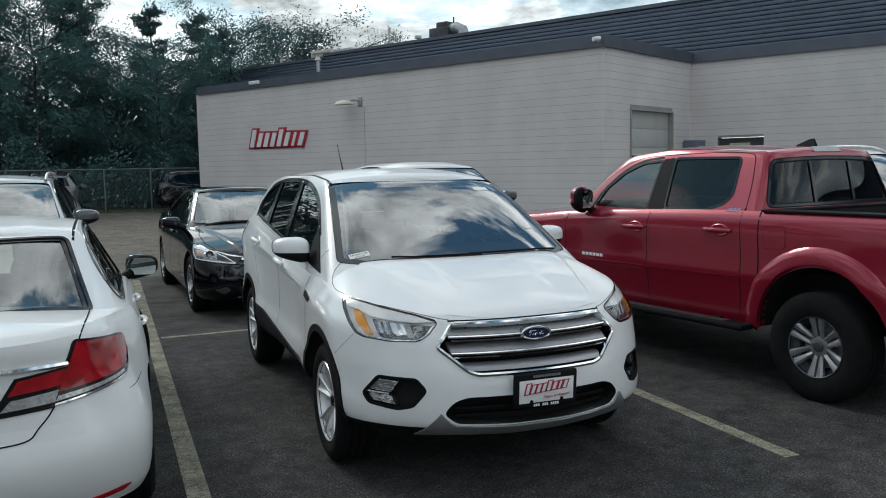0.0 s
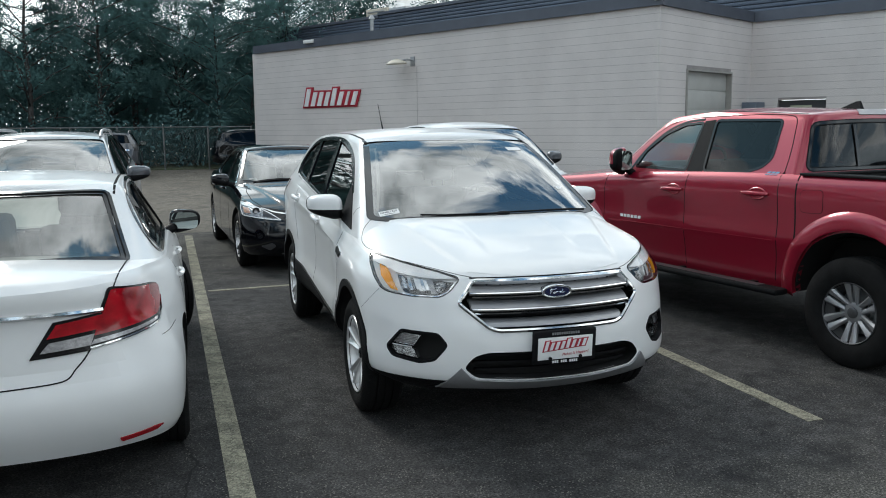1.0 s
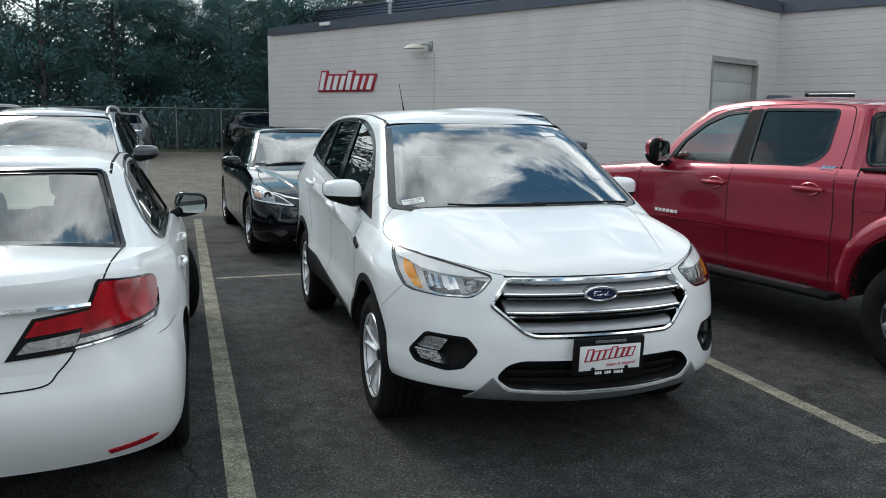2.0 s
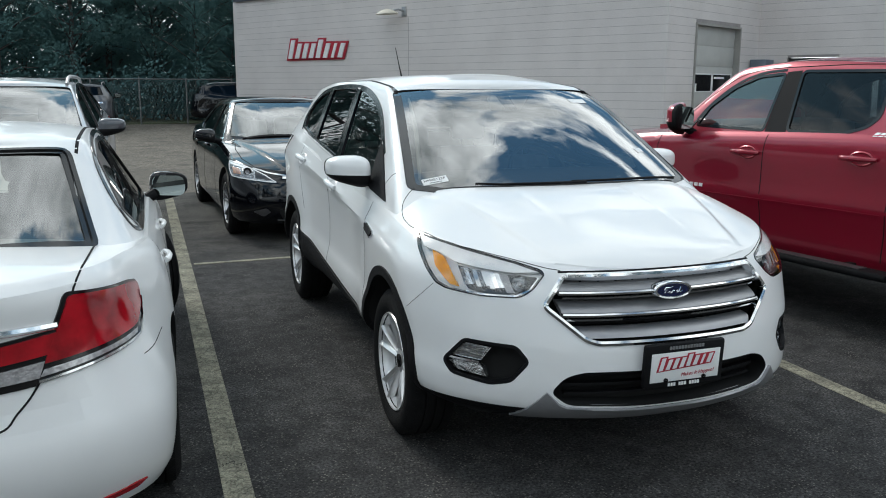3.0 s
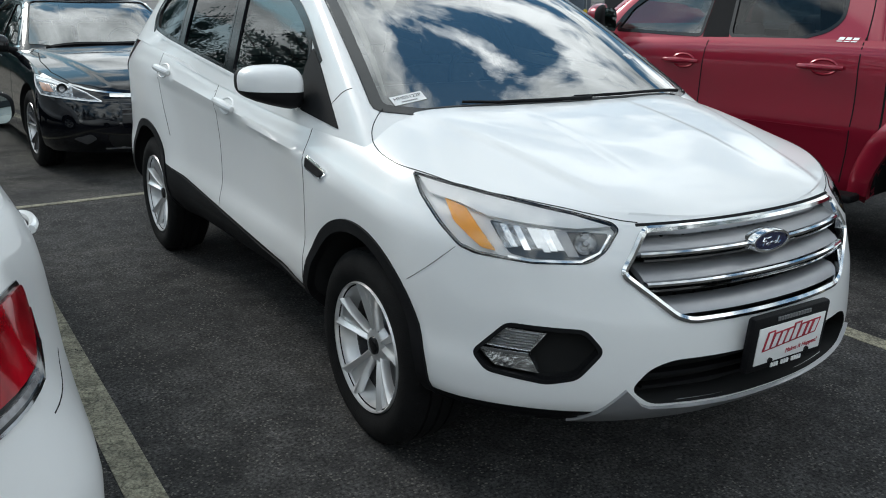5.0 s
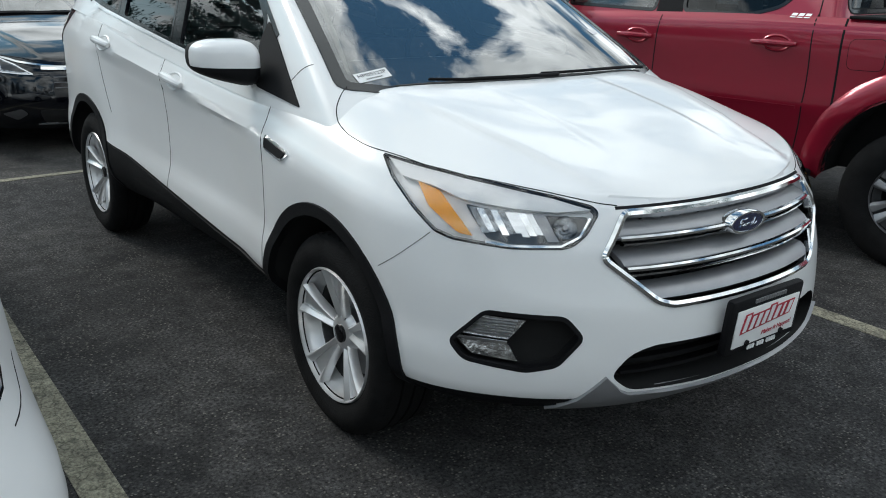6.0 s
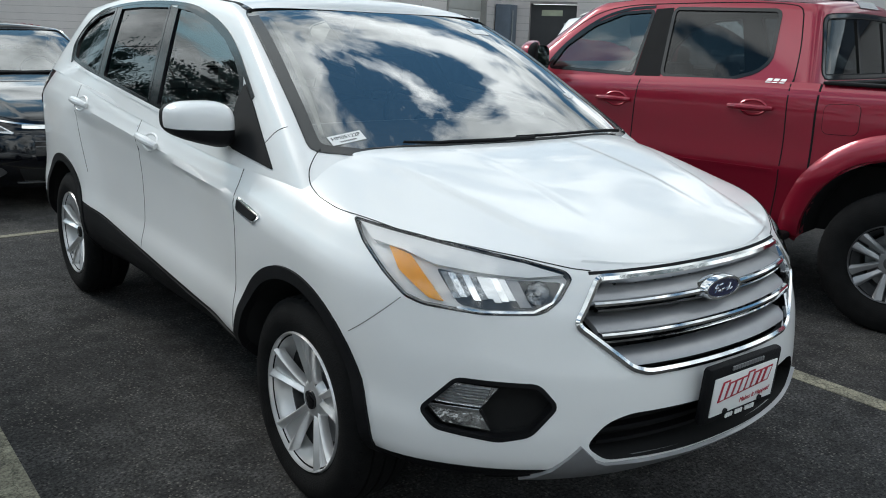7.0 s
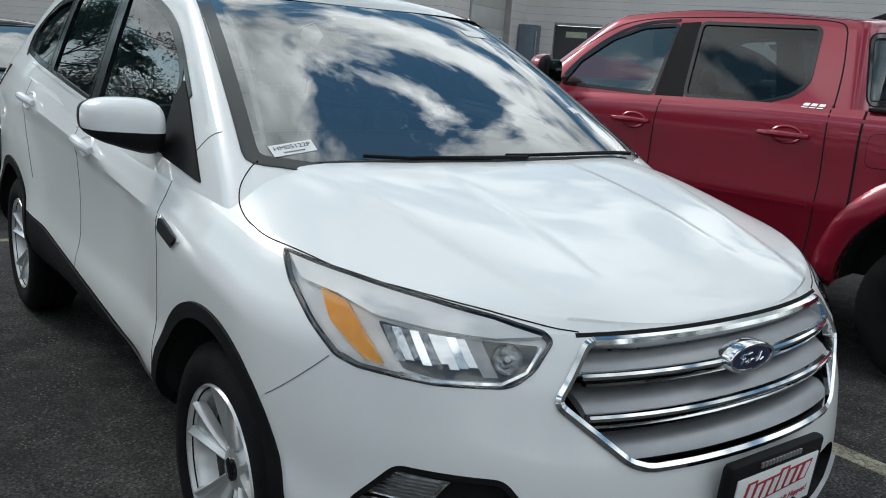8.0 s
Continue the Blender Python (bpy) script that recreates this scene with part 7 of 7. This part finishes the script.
part("lower_intake", patch(rounded([(-0.50, -1, 0.36), (0.50, -1, 0.36), (0.46, -1, 0.26), (-0.46, -1, 0.26)], 0.03), nose, [AB], 0.003, 0.02, 0.05), M_VOID, accord, "black lower intake")
part("chin_trim", ribbon([(x, -1, 0.245) for x in [-0.5 + i / 20 for i in range(21)]], nose, [AB], 0.010, 0.010, 0.02), M_CHROME, accord)
dashboard(accord, 1.0, 0.98, 1.4, 0.37)
part("sticker", boxes((-0.59, 0.69, 1.032, 0.10, 0.004, 0.026)), M_PAPER, accord)
aw, away = SPEC_ACCORD["windscreen"]
part("wiper", ribbon([(-0.60 + 0.06 * i, 0.56 + 0.03 * abs(i - 10) / 10, 1.2) for i in range(20)], (0, 0, -1), [AC, AB], 0.03, 0.012, 0.02), M_PLASTIC, accord, "black wipers along the screen foot")

# ---- the other suvs: rails, mirrors, grille ----
for car, BT, CT, paint, mirror_mat in ((suv, SB, SC, M_SILVER, M_GREYP),):
    for side in (-1, 1):
        wing_mirror(car, side, (side * 0.99, 0.66, 1.20), (0.25, 0.165, 0.15), mirror_mat, M_PLASTIC)
        pts = lay([(side * 0.575, 1.05 + 1.9 * i / 24, 1.9) for i in range(25)], (0, 0, -1), [CT])
        part("roof_rail", tube(bmesh.new(), [p + Vector((0, 0, 0.012 + 0.042 * min(1, 3.2 * math.sin(math.pi * (i + 0.2) / 24.4)))) for i, (p, n) in enumerate(pts)], 0.017, 8), M_GALV, car, "raised silver roof rail")
        sx = Vector((-side, 0, 0))
        part("window_surround", ribbon([(side, p[0], p[1]) for p in spline2([(0.60, 1.258), (0.72, 1.328), (0.86, 1.408), (1.02, 1.480), (1.22, 1.54), (1.45, 1.582), (1.75, 1.60), (2.1, 1.602), (2.45, 1.588), (2.76, 1.552), (2.885, 1.485), (2.905, 1.385), (2.78, 1.285)], False, 6)], sx, [CT], 0.03, 0.004, 0.02), M_GLOSSB, car)
        part("headlamp", patch([Vector((p[0] * -side, p[1], p[2])) for p in HEADLAMP][::1 if side < 0 else -1], Vector((0.66 * -side, 0.75, 0)), [BT], 0.004, 0.02, 0.05), M_SILVERBAND, car, "clear headlamp")
        for pts in ([(0.50, 1.055), (0.44, 0.80), (0.436, 0.45)], [(1.56, 1.125), (1.50, 0.80), (1.47, 0.53)]):
            part("panel_gap", ribbon([(side, y, z) for y, z in spline2(pts, False, 6)], sx, [BT], 0.006, 0.0008, 0.004), M_SEAM, car)
        part("tail_lamp", patch([(side, y, z) for y, z in ((3.0, 1.22), (3.42, 1.22), (3.46, 0.98), (3.30, 0.98))], sx, [BT], 0.006, 0.02, 0.06), M_REDLENS, car, "red tail lamp")
    part("grille", patch(GRILLE, nose, [BT], 0.004, 0.02, 0.05), M_GLOSSB, car, "black grille")
    part("tailgate_trim", patch([(-0.6, 3.6, 0.98), (0.6, 3.6, 0.98), (0.6, 3.6, 1.03), (-0.6, 3.6, 1.03)], rear, [BT], 0.006, 0.02, 0.06), M_CHROME, car)
    part("rear_plate", boxes((0, 3.62, 0.86, 0.31, 0.02, 0.15)), M_PAPER, car)
    part("wiper", ribbon([(-0.60 + 0.06 * i, 0.12 + 0.1 * abs(i - 10) / 10, 1.4) for i in range(20)], (0, 0, -1), [CT, BT], 0.02, 0.012, 0.02), M_PLASTIC, car)
    dashboard(car, 0.75, 1.10, 1.36, 0.37)


def suv_copy(m, paint, label, mirror_paint=None, dull=False):
    """Another suv of the same build in its own paint."""
    o = copy_thing(suv, m)
    for c in o.children_recursive:
        if c.data and any(mt is M_SILVER for mt in c.data.materials):
            c.data = c.data.copy()
            for i, mt in enumerate(c.data.materials):
                if mt is M_SILVER:
                    c.data.materials[i] = mirror_paint if mirror_paint and c.name.startswith("door_mirror") else paint
    if mirror_paint:
        for c in [c for c in o.children if c.name.startswith("roof_rail")]:
            bpy.data.objects.remove(c)
    if dull:
        for c in [c for c in o.children if c.name.startswith("tail_lamp")]:
            c.data = c.data.copy()
            c.data.materials[0] = M_LAMPDARK
    return tagged(o, label, "suv")


suv_copy(pose(2.19, 5.3, 0.0), M_WHITE, "white suv with black mirrors behind the compact suv", M_GLOSSB).scale = (1.0, 1.0, 1.05)
suv_copy(pose(6.5, 2.0, 0.0, 0, 0, 2), M_WHITE, "tall white suv parked beyond the red pickup").scale = (1.1, 1.1, 1.1)
suv_copy(pose(-4.0, 30.6, 0.0, 0, 0, 180), M_GREYP, "dark grey suv parked tail out against the fence", dull=True)
suv_copy(pose(3.2, 32.0, 0.0, 0, 0, 90), M_BLACKP, "black suv parked along the fence by the wall", dull=True)

# ---- on and round the building ----
door = tagged(part("roller_door", boxes((0, 0, 1.595, 2.62, 0.05, 3.19)), M_DOORP, None, "", 30, BUILD @ pose(2.755, 0.16, 0)), "closed pale grey sectional roller door with windows", "door", kind="structure")
for i in range(6):
    part("door_panel", boxes((0, -0.032, 0.266 + i * 0.532, 2.58, 0.02, 0.510), bevel=0.006), M_DOORP, door)
for x in (-0.59, 0.59):
    part("door_window", boxes((x, -0.046, 1.70, 1.08, 0.012, 0.44)), M_GLOSSB, door, "dark door window")
    part("window_frame", boxes((x, -0.05, 1.93, 1.16, 0.02, 0.03), (x, -0.05, 1.47, 1.16, 0.02, 0.03), (x - 0.56, -0.05, 1.70, 0.04, 0.02, 0.46), (x + 0.56, -0.05, 1.70, 0.04, 0.02, 0.46)), M_SIGNWHITE, door)
part("paper_sheet", boxes((-0.97, -0.055, 1.58, 0.17, 0.004, 0.20)), M_PAPER, door, "sheet of paper taped to the door window")
# white bar on the glass stands in for a lamp's bright streak
part("tube_lamp", boxes((0.42, -0.055, 1.835, 0.62, 0.004, 0.055)), M_SIGNWHITE, door, "bright lamp streak painted as a white bar on the door window")
jamb = tagged(part("door_frame", boxes((-1.30, 0, 1.58, 0.05, 0.34, 3.16), (1.30, 0, 1.58, 0.05, 0.34, 3.16), (0, 0, 3.185, 2.65, 0.34, 0.05)), M_CONCRETE, None, "", 30, BUILD @ pose(2.755, 0.12, 0)), "grey steel door frame", "frame", kind="structure")
for x in (1.15, 4.35):
    post = thing("bollard", "yellow painted steel bollard beside the roller door", "bollard", BUILD @ pose(x, -0.7, 0), "bollards at the roller door")
    bm = bmesh.new()
    tube(bm, [(0, 0, 0), (0, 0, 1.17), (0, 0, 1.24), (0, 0, 1.26)], [0.075, 0.075, 0.06, 0.02], 16)
    part("post", bm, M_YELLOW, post)
# service door in the east wall
recess = tagged(part("service_door", boxes((0, 0, 1.2, 0.06, 1.40, 2.4)), M_DARKDOOR, None, "", 30, BUILD @ pose(5.50, -1.58, 0)), "dark steel service door with a small lit window", "door", kind="structure")
part("door_glass", boxes((-0.035, 0.06, 2.17, 0.012, 0.62, 0.16)), M_PALEGLASS, recess, "pale door window")
part("door_notice", boxes((-0.035, -0.42, 1.75, 0.008, 0.22, 0.30)), M_PAPER, recess)
part("door_handle", boxes((-0.06, 0.42, 1.05, 0.05, 0.12, 0.03)), M_GALV, recess)
cab = thing("wall_cabinet", "tall blue-grey steel utility cabinet in the corner of the walls", "cabinet", BUILD @ pose(5.05, -0.27, 0))
part("cabinet_body", boxes((0, 0, 1.18, 0.56, 0.46, 2.36), bevel=0.01), M_CABINET, cab)
part("cabinet_door", boxes((-0.285, 0, 1.2, 0.015, 0.41, 2.2), bevel=0.004), M_CABINET, cab)
part("conduit", tube(bmesh.new(), [(-0.16, -0.26, 0.0), (-0.16, -0.26, 2.2)], 0.02, 8), M_GALV, cab)

# sign
sign = thing("wall_sign", "red and white raised dealer sign on the block wall", "sign", BUILD @ pose(-0.03, 13.52, 2.78))
mark(sign, pose(0, 0, 0, 90, 0, -90) @ pose(0, 0, 0, 0, 0, -1.2), 3.35, M_SIGNRED, M_SIGNWHITE, 0.03)
# lamp on an arm
lampw = thing("wall_lamp", "grey flood lamp on a short arm high on the wall", "lamp", BUILD @ pose(0, 9.14, 3.88))
part("mount_plate", boxes((-0.03, 0, 0.0, 0.05, 0.18, 0.30), bevel=0.01), M_GALV, lampw)
part("arm", tube(bmesh.new(), [(-0.05, 0, 0.02), (-0.22, 0.06, 0.06), (-0.35, 0.15, 0.03)], 0.03, 8), M_GALV, lampw)
bm = bmesh.new()
lathe(bm, [(0.02, -0.10), (0.12, -0.06), (0.22, 0.03), (0.23, 0.06), (0.20, 0.06), (0.02, 0.03)], 20, pose(-0.40, 0.40, -0.02, 0, 90, 0))
bmesh.ops.scale(bm, vec=(1, 2.0, 1), space=Matrix.Translation((0.40, -0.40, 0.02)), verts=bm.verts)
part("lamp_head", bm, M_HVAC, lampw, "pale flat lamp head")
tagged(part("wall_joint", boxes((-0.006, 8.97, 1.9, 0.012, 0.012, 3.6)), M_JOINT, None, "", 30, BUILD), "thin vertical movement joint in the wall", "trim", kind="structure")
camw = thing("security_camera", "small white security camera on the roof coping", "camera", BUILD @ pose(-0.12, 0.05, WALL_H + 0.12))
part("bracket", boxes((0.0, 0, 0.0, 0.06, 0.06, 0.06)), M_GALV, camw)
part("housing", tube(bmesh.new(), [(-0.02, -0.02, 0.07), (-0.22, 0.06, 0.03)], 0.055, 10), M_SIGNWHITE, camw)
fl = thing("coping_light", "small white box light on the wall coping", "light", BUILD @ pose(-0.14, 14.66, WALL_H + 0.16))
part("box", boxes((0, 0, 0.02, 0.10, 0.55, 0.12), bevel=0.01), M_SIGNWHITE, fl)
vent = thing("roof_vent", "galvanised vent pipe standing at the coping", "vent", BUILD @ pose(0.35, 11.6, WALL_H + 0.2))
part("pipe", tube(bmesh.new(), [(0, 0, 0), (0, 0, 0.55)], 0.07, 10), M_GALV, vent)
part("cap", tube(bmesh.new(), [(0, 0, 0.55), (0, 0, 0.68)], [0.12, 0.05], 10), M_GALV, vent)
ac = thing("rooftop_unit", "beige rooftop air handling unit behind the parapet", "air handler", BUILD @ pose(8.9, 19.6, 6.4))
part("housing", boxes((0, 0.6, 0.5, 1.6, 1.5, 1.1), bevel=0.03), M_HVAC, ac)
part("housing", boxes((0, -0.85, 0.48, 1.5, 1.2, 1.0), bevel=0.03), M_GALV, ac, "grey second housing")
for i in range(5):
    part("louvre", boxes((-0.82, 0.6, 0.3 + i * 0.15, 0.04, 1.2, 0.05)), M_GALV, ac)
mast = thing("roof_mast", "thin grey mast standing on the flat roof", "mast", BUILD @ pose(8.3, 15.75, 6.4))
part("pole", tube(bmesh.new(), [(0, 0, 0), (0, 0, 1.64)], 0.05, 8), M_GALV, mast)
flue = thing("roof_flue", "short grey flue with a rain cap", "flue", BUILD @ pose(8.3, 14.0, 6.4))
part("pipe", tube(bmesh.new(), [(0, 0, 0), (0, 0, 0.95)], 0.07, 10), M_GALV, flue)
part("cap", tube(bmesh.new(), [(0, 0, 0.94), (0, 0, 1.05)], [0.17, 0.15], 12), M_GALV, flue)
fan = thing("exhaust_fan", "black rooftop exhaust blower with a curved grey duct", "exhaust fan", BUILD @ pose(8.3, 12.45, 6.4))
part("housing", boxes((0, 0.05, 0.72, 0.8, 1.05, 0.95), (0, -0.05, 1.25, 0.6, 0.6, 0.36), (0, 0, 0.15, 0.95, 1.1, 0.3), bevel=0.05), M_BLACKSHEET, fan)
part("duct", tube(bmesh.new(), [(0, -0.35, 1.1), (0, -0.68, 1.14), (0, -0.98, 1.0), (0, -1.16, 0.68), (0, -1.18, 0.0)], 0.24, 14), M_GALV, fan, "curved grey duct")
part("stack", tube(bmesh.new(), [(0, -0.5, 1.2), (0, -0.5, 1.6)], 0.035, 8), M_BLACKSHEET, fan)

# ---- chain-link fence before the wood ----
fence = thing("fence", "tall chain-link fence with steel posts before dark trees", "fence", pose(0, 33.0, 0))
for i in range(44):
    x = 1.35 - 1.82 * i
    part("post", tube(bmesh.new(), [(x, 0, 0), (x, 0, 1.86)], 0.035, 8), M_FENCE, fence)
part("top_rail", tube(bmesh.new(), [(1.4, 0, 1.82), (-77, 0, 1.82)], 0.024, 6), M_FENCE, fence)
bm = bmesh.new()
for i in range(330):
    x = 1.3 - 0.11 * i
    for d in (1, -1):
        a, b = Vector((x, 0.03, 0.03)), Vector((x + d * 0.9, 0.03, 1.8))
        s = Vector((0.0022, 0, 0))
        bm.faces.new([bm.verts.new(q) for q in (a - s, a + s, b + s, b - s)])
part("wire_mesh", bm, M_FENCE, fence)

# ---- trees: a tapered trunk with limbs and a crown of many small leaves ----
def make_tree(seed, height, spread, kind, many=1.0):
    rnd = random.Random(seed)
    V3 = Vector
    wood, leaves = bmesh.new(), []
    lean = V3((rnd.uniform(-0.4, 0.4), rnd.uniform(-0.4, 0.4), 0))
    spine = [lean * (k / 8) ** 1.6 + V3((rnd.uniform(-0.08, 0.08), rnd.uniform(-0.08, 0.08), height * 0.94 * k / 8)) for k in range(9)]
    r0 = height * 0.016
    tube(wood, spine, [r0 * (1 - 0.9 * k / 8) for k in range(9)], 8)

    def at(u):
        i = min(int(u * 8), 7)
        return spine[i].lerp(spine[i + 1], u * 8 - i)

    def clump(c, rad, n, size, flat=1.0):
        for _ in range(n):
            d = V3((rnd.gauss(0, 1), rnd.gauss(0, 1), rnd.gauss(0, 1) * flat))
            p = c + d.normalized() * rad * rnd.random() ** 0.45
            nrm = V3((rnd.gauss(0, 1), rnd.gauss(0, 1), rnd.gauss(0.7, 1))).normalized()
            t = nrm.orthogonal().normalized()
            t.rotate(Matrix.Rotation(rnd.uniform(0, 6.28), 3, nrm))
            b = nrm.cross(t)
            s = size * rnd.uniform(0.6, 1.25)
            leaves.append((p - t * s, p - b * s * 0.45, p + t * s, p + b * s * 0.45))
    if kind == "pine":
        n = 40
        for i in range(n):
            u = 0.26 + 0.72 * i / n
            if rnd.random() < 0.12:
                continue
            a = i * 2.4 + rnd.uniform(-0.5, 0.5)
            reach = spread * (1.12 - u) ** 0.75 * rnd.uniform(0.45, 1.15)
            o = at(u)
            d = V3((math.cos(a), math.sin(a), rnd.uniform(-0.05, 0.35)))
            tip = o + d * reach
            tube(wood, [o, o + d * reach * 0.5 + V3((0, 0, -0.06)), tip], [r0 * 0.28 * (1.1 - u), r0 * 0.16, 0.008], 5)
            for k in range(5):
                clump(o.lerp(tip, 0.35 + 0.65 * k / 4) + V3((rnd.uniform(-.2, .2), rnd.uniform(-.2, .2), 0.05)), 0.42 * reach ** 0.5 * rnd.uniform(0.7, 1.2), int(64 * many), 0.086 / many ** 0.5, 0.45)
        clump(spine[-1], 0.45, 40, 0.12)
    else:
        n = 26
        for i in range(n):
            u = 0.20 + 0.76 * (i + rnd.random()) / n
            a = i * 2.4 + rnd.uniform(-0.6, 0.6)
            reach = spread * (0.55 + 0.75 * math.sin(math.pi * min(1, (u - 0.12) * 0.95)) ) * rnd.uniform(0.6, 1.1)
            o = at(min(u, 0.97))
            d = V3((math.cos(a), math.sin(a), rnd.uniform(0.15, 0.75)))
            tip = o + d * reach
            tube(wood, [o, o.lerp(tip, 0.5) + V3((0, 0, 0.15)), tip], [r0 * 0.4 * (1.15 - u), r0 * 0.2, 0.012], 5)
            for k in range(4):
                c = o.lerp(tip, 0.45 + 0.6 * k / 3) + V3((rnd.uniform(-.5, .5), rnd.uniform(-.5, .5), rnd.uniform(-.3, .4)))
                clump(c, rnd.uniform(0.5, 0.95), int(185 * many), 0.068 / many ** 0.5, 0.7)
    verts = [q for l in leaves for q in l]
    crown = bpy.data.meshes.new("crown")
    crown.from_pydata([tuple(v) for v in verts], [], [(4 * i, 4 * i + 1, 4 * i + 2, 4 * i + 3) for i in range(len(leaves))])
    return mesh_of(wood, "trunk"), crown


def tree(label, m, meshes, leaf):
    t = thing("tree", label, "tree", m, "trees behind the fence")
    for name, me, mat in (("trunk", meshes[0], M_BARK), ("crown", meshes[1], leaf)):
        if not me.materials:
            me.materials.append(mat)
            for p in me.polygons:
                p.use_smooth = name == "trunk"
        ob = new(name, me)
        ob.parent = t
    return t


kinds = [("tall leafy green tree at the edge of the wood", make_tree(11, 10.2, 2.6, "leaf"), M_LEAF), ("broad leafy green tree at the edge of the wood", make_tree(12, 9.0, 3.1, "leaf"), M_LEAF),
         ("tall dark pine with open drooping limbs", make_tree(13, 12.0, 2.9, "pine"), M_PINE), ("slim dark pine with layered limbs", make_tree(14, 10.6, 2.3, "pine"), M_PINE), ("young leafy tree in the wood's edge", make_tree(15, 7.4, 2.2, "leaf"), M_LEAF)]
kinds += [(kinds[k][0], make_tree(31 + k, h, r, form, 0.3), kinds[k][2]) for k, h, r, form in ((0, 10.2, 2.6, "leaf"), (1, 9.0, 3.1, "leaf"), (2, 12.0, 2.9, "pine"), (3, 10.6, 2.3, "pine"), (4, 7.4, 2.2, "leaf"))]
rnd = random.Random(5)
spots = []
for i in range(26):
    spots.append((-62 + i * 3.0 + rnd.uniform(-0.9, 0.9), 38.5 + rnd.uniform(-1.6, 2.2), rnd.choice((0, 1, 1, 4, 0, 3)), rnd.uniform(0.85, 1.08)))
for i in range(22):
    spots.append((-60 + i * 4.0 + rnd.uniform(-1.2, 1.2), 45 + rnd.uniform(-2, 3), rnd.choice((2, 0, 3, 1, 2)), rnd.uniform(0.95, 1.18)))
for i in range(14):
    spots.append((-33 + rnd.uniform(-3, 3), -34 + i * 5.0 + rnd.uniform(-1.5, 1.5), rnd.choice((0, 1, 2, 3)), rnd.uniform(1.2, 1.5)))
for i in range(16):
    spots.append((-34 + i * 4.6 + rnd.uniform(-1.5, 1.5), -33 + rnd.uniform(-2, 2), rnd.choice((0, 1, 2)), rnd.uniform(1.1, 1.35)))
for i in range(9):
    spots.append((-15.5 - i * 3.2 + rnd.uniform(-0.8, 0.8), 36.5 + rnd.uniform(-1, 2), rnd.choice((0, 1, 2)), rnd.uniform(1.02, 1.25)))
spots += [(-3.6, 40.5, 2, 1.0), (4.3, 44.5, 3, 1.02), (8.3, 47.0, 4, 1.42), (11.8, 46.0, 1, 1.05)]
spots += [(-5.0 + 1.75 * i, 37.6 + 0.7 * (i % 3), (0, 1, 4, 1, 0)[i % 5], 0.93 + 0.05 * (i % 2)) for i in (0, 2, 3, 5)]
spots += [(-17.0 - 3.4 * i, 43.0 + 0.9 * (i % 3), (0, 1, 2, 0)[i % 4], 1.22 + 0.12 * (i % 2)) for i in range(8)]
keep = {(8.3, 47.0), (11.8, 46.0)}
spots = [p for p in spots if p[1] < 30 or p[0] < 4.6 or (p[0], p[1]) in keep]
for x, y, k, s in spots:
    lab, meshes, leaf = kinds[k + 5 if y < 30 else k]
    if y > 30 and x > -3 and (x, y) not in keep:
        s *= 0.93
    o = tree(lab, pose(x, y, 0, 0, 0, rnd.uniform(0, 360)), meshes, leaf)
    o.scale = (s, s, s)

# undergrowth that closes the wood's edge, and the deep wood behind
def thicket(name, x0, x1, y0, y1, height, count, size, seed, label):
    rr = random.Random(seed)
    verts, faces = [], []
    for i in range(count):
        p = Vector((rr.uniform(x0, x1), rr.uniform(y0, y1), 0))
        top = height * (0.55 + 0.45 * noise.noise(Vector((p.x * 0.35, p.y * 0.2, seed))))
        p.z = top * rr.random() ** 0.8 + 0.05
        nrm = Vector((rr.gauss(0, 1), rr.gauss(-0.5, 1), rr.gauss(0.5, 1))).normalized()
        t = nrm.orthogonal().normalized()
        b = nrm.cross(t)
        s = size * rr.uniform(0.6, 1.4)
        k = len(verts)
        verts += [tuple(p - t * s), tuple(p - b * s * 0.6), tuple(p + t * s), tuple(p + b * s * 0.6)]
        faces.append((k, k + 1, k + 2, k + 3))
    me = bpy.data.meshes.new(name)
    me.from_pydata(verts, [], faces)
    me.materials.append(M_LEAF if seed % 2 else M_PINE)
    ob = new(name, me)
    return tagged(ob, label, "undergrowth", kind="stuff")


thicket("undergrowth", -66, 6, 35.0, 38.5, 4.2, 62000, 0.075, 22, "dense dark green undergrowth behind the fence")
thicket("deep_wood", -70, 3, 46, 53, 10.5, 44000, 0.20, 24, "dark depth of the wood behind the trees")
thicket("undergrowth", -66, 5, 39.5, 43.5, 8.2, 70000, 0.095, 23, "dense dark green understorey of the wood")
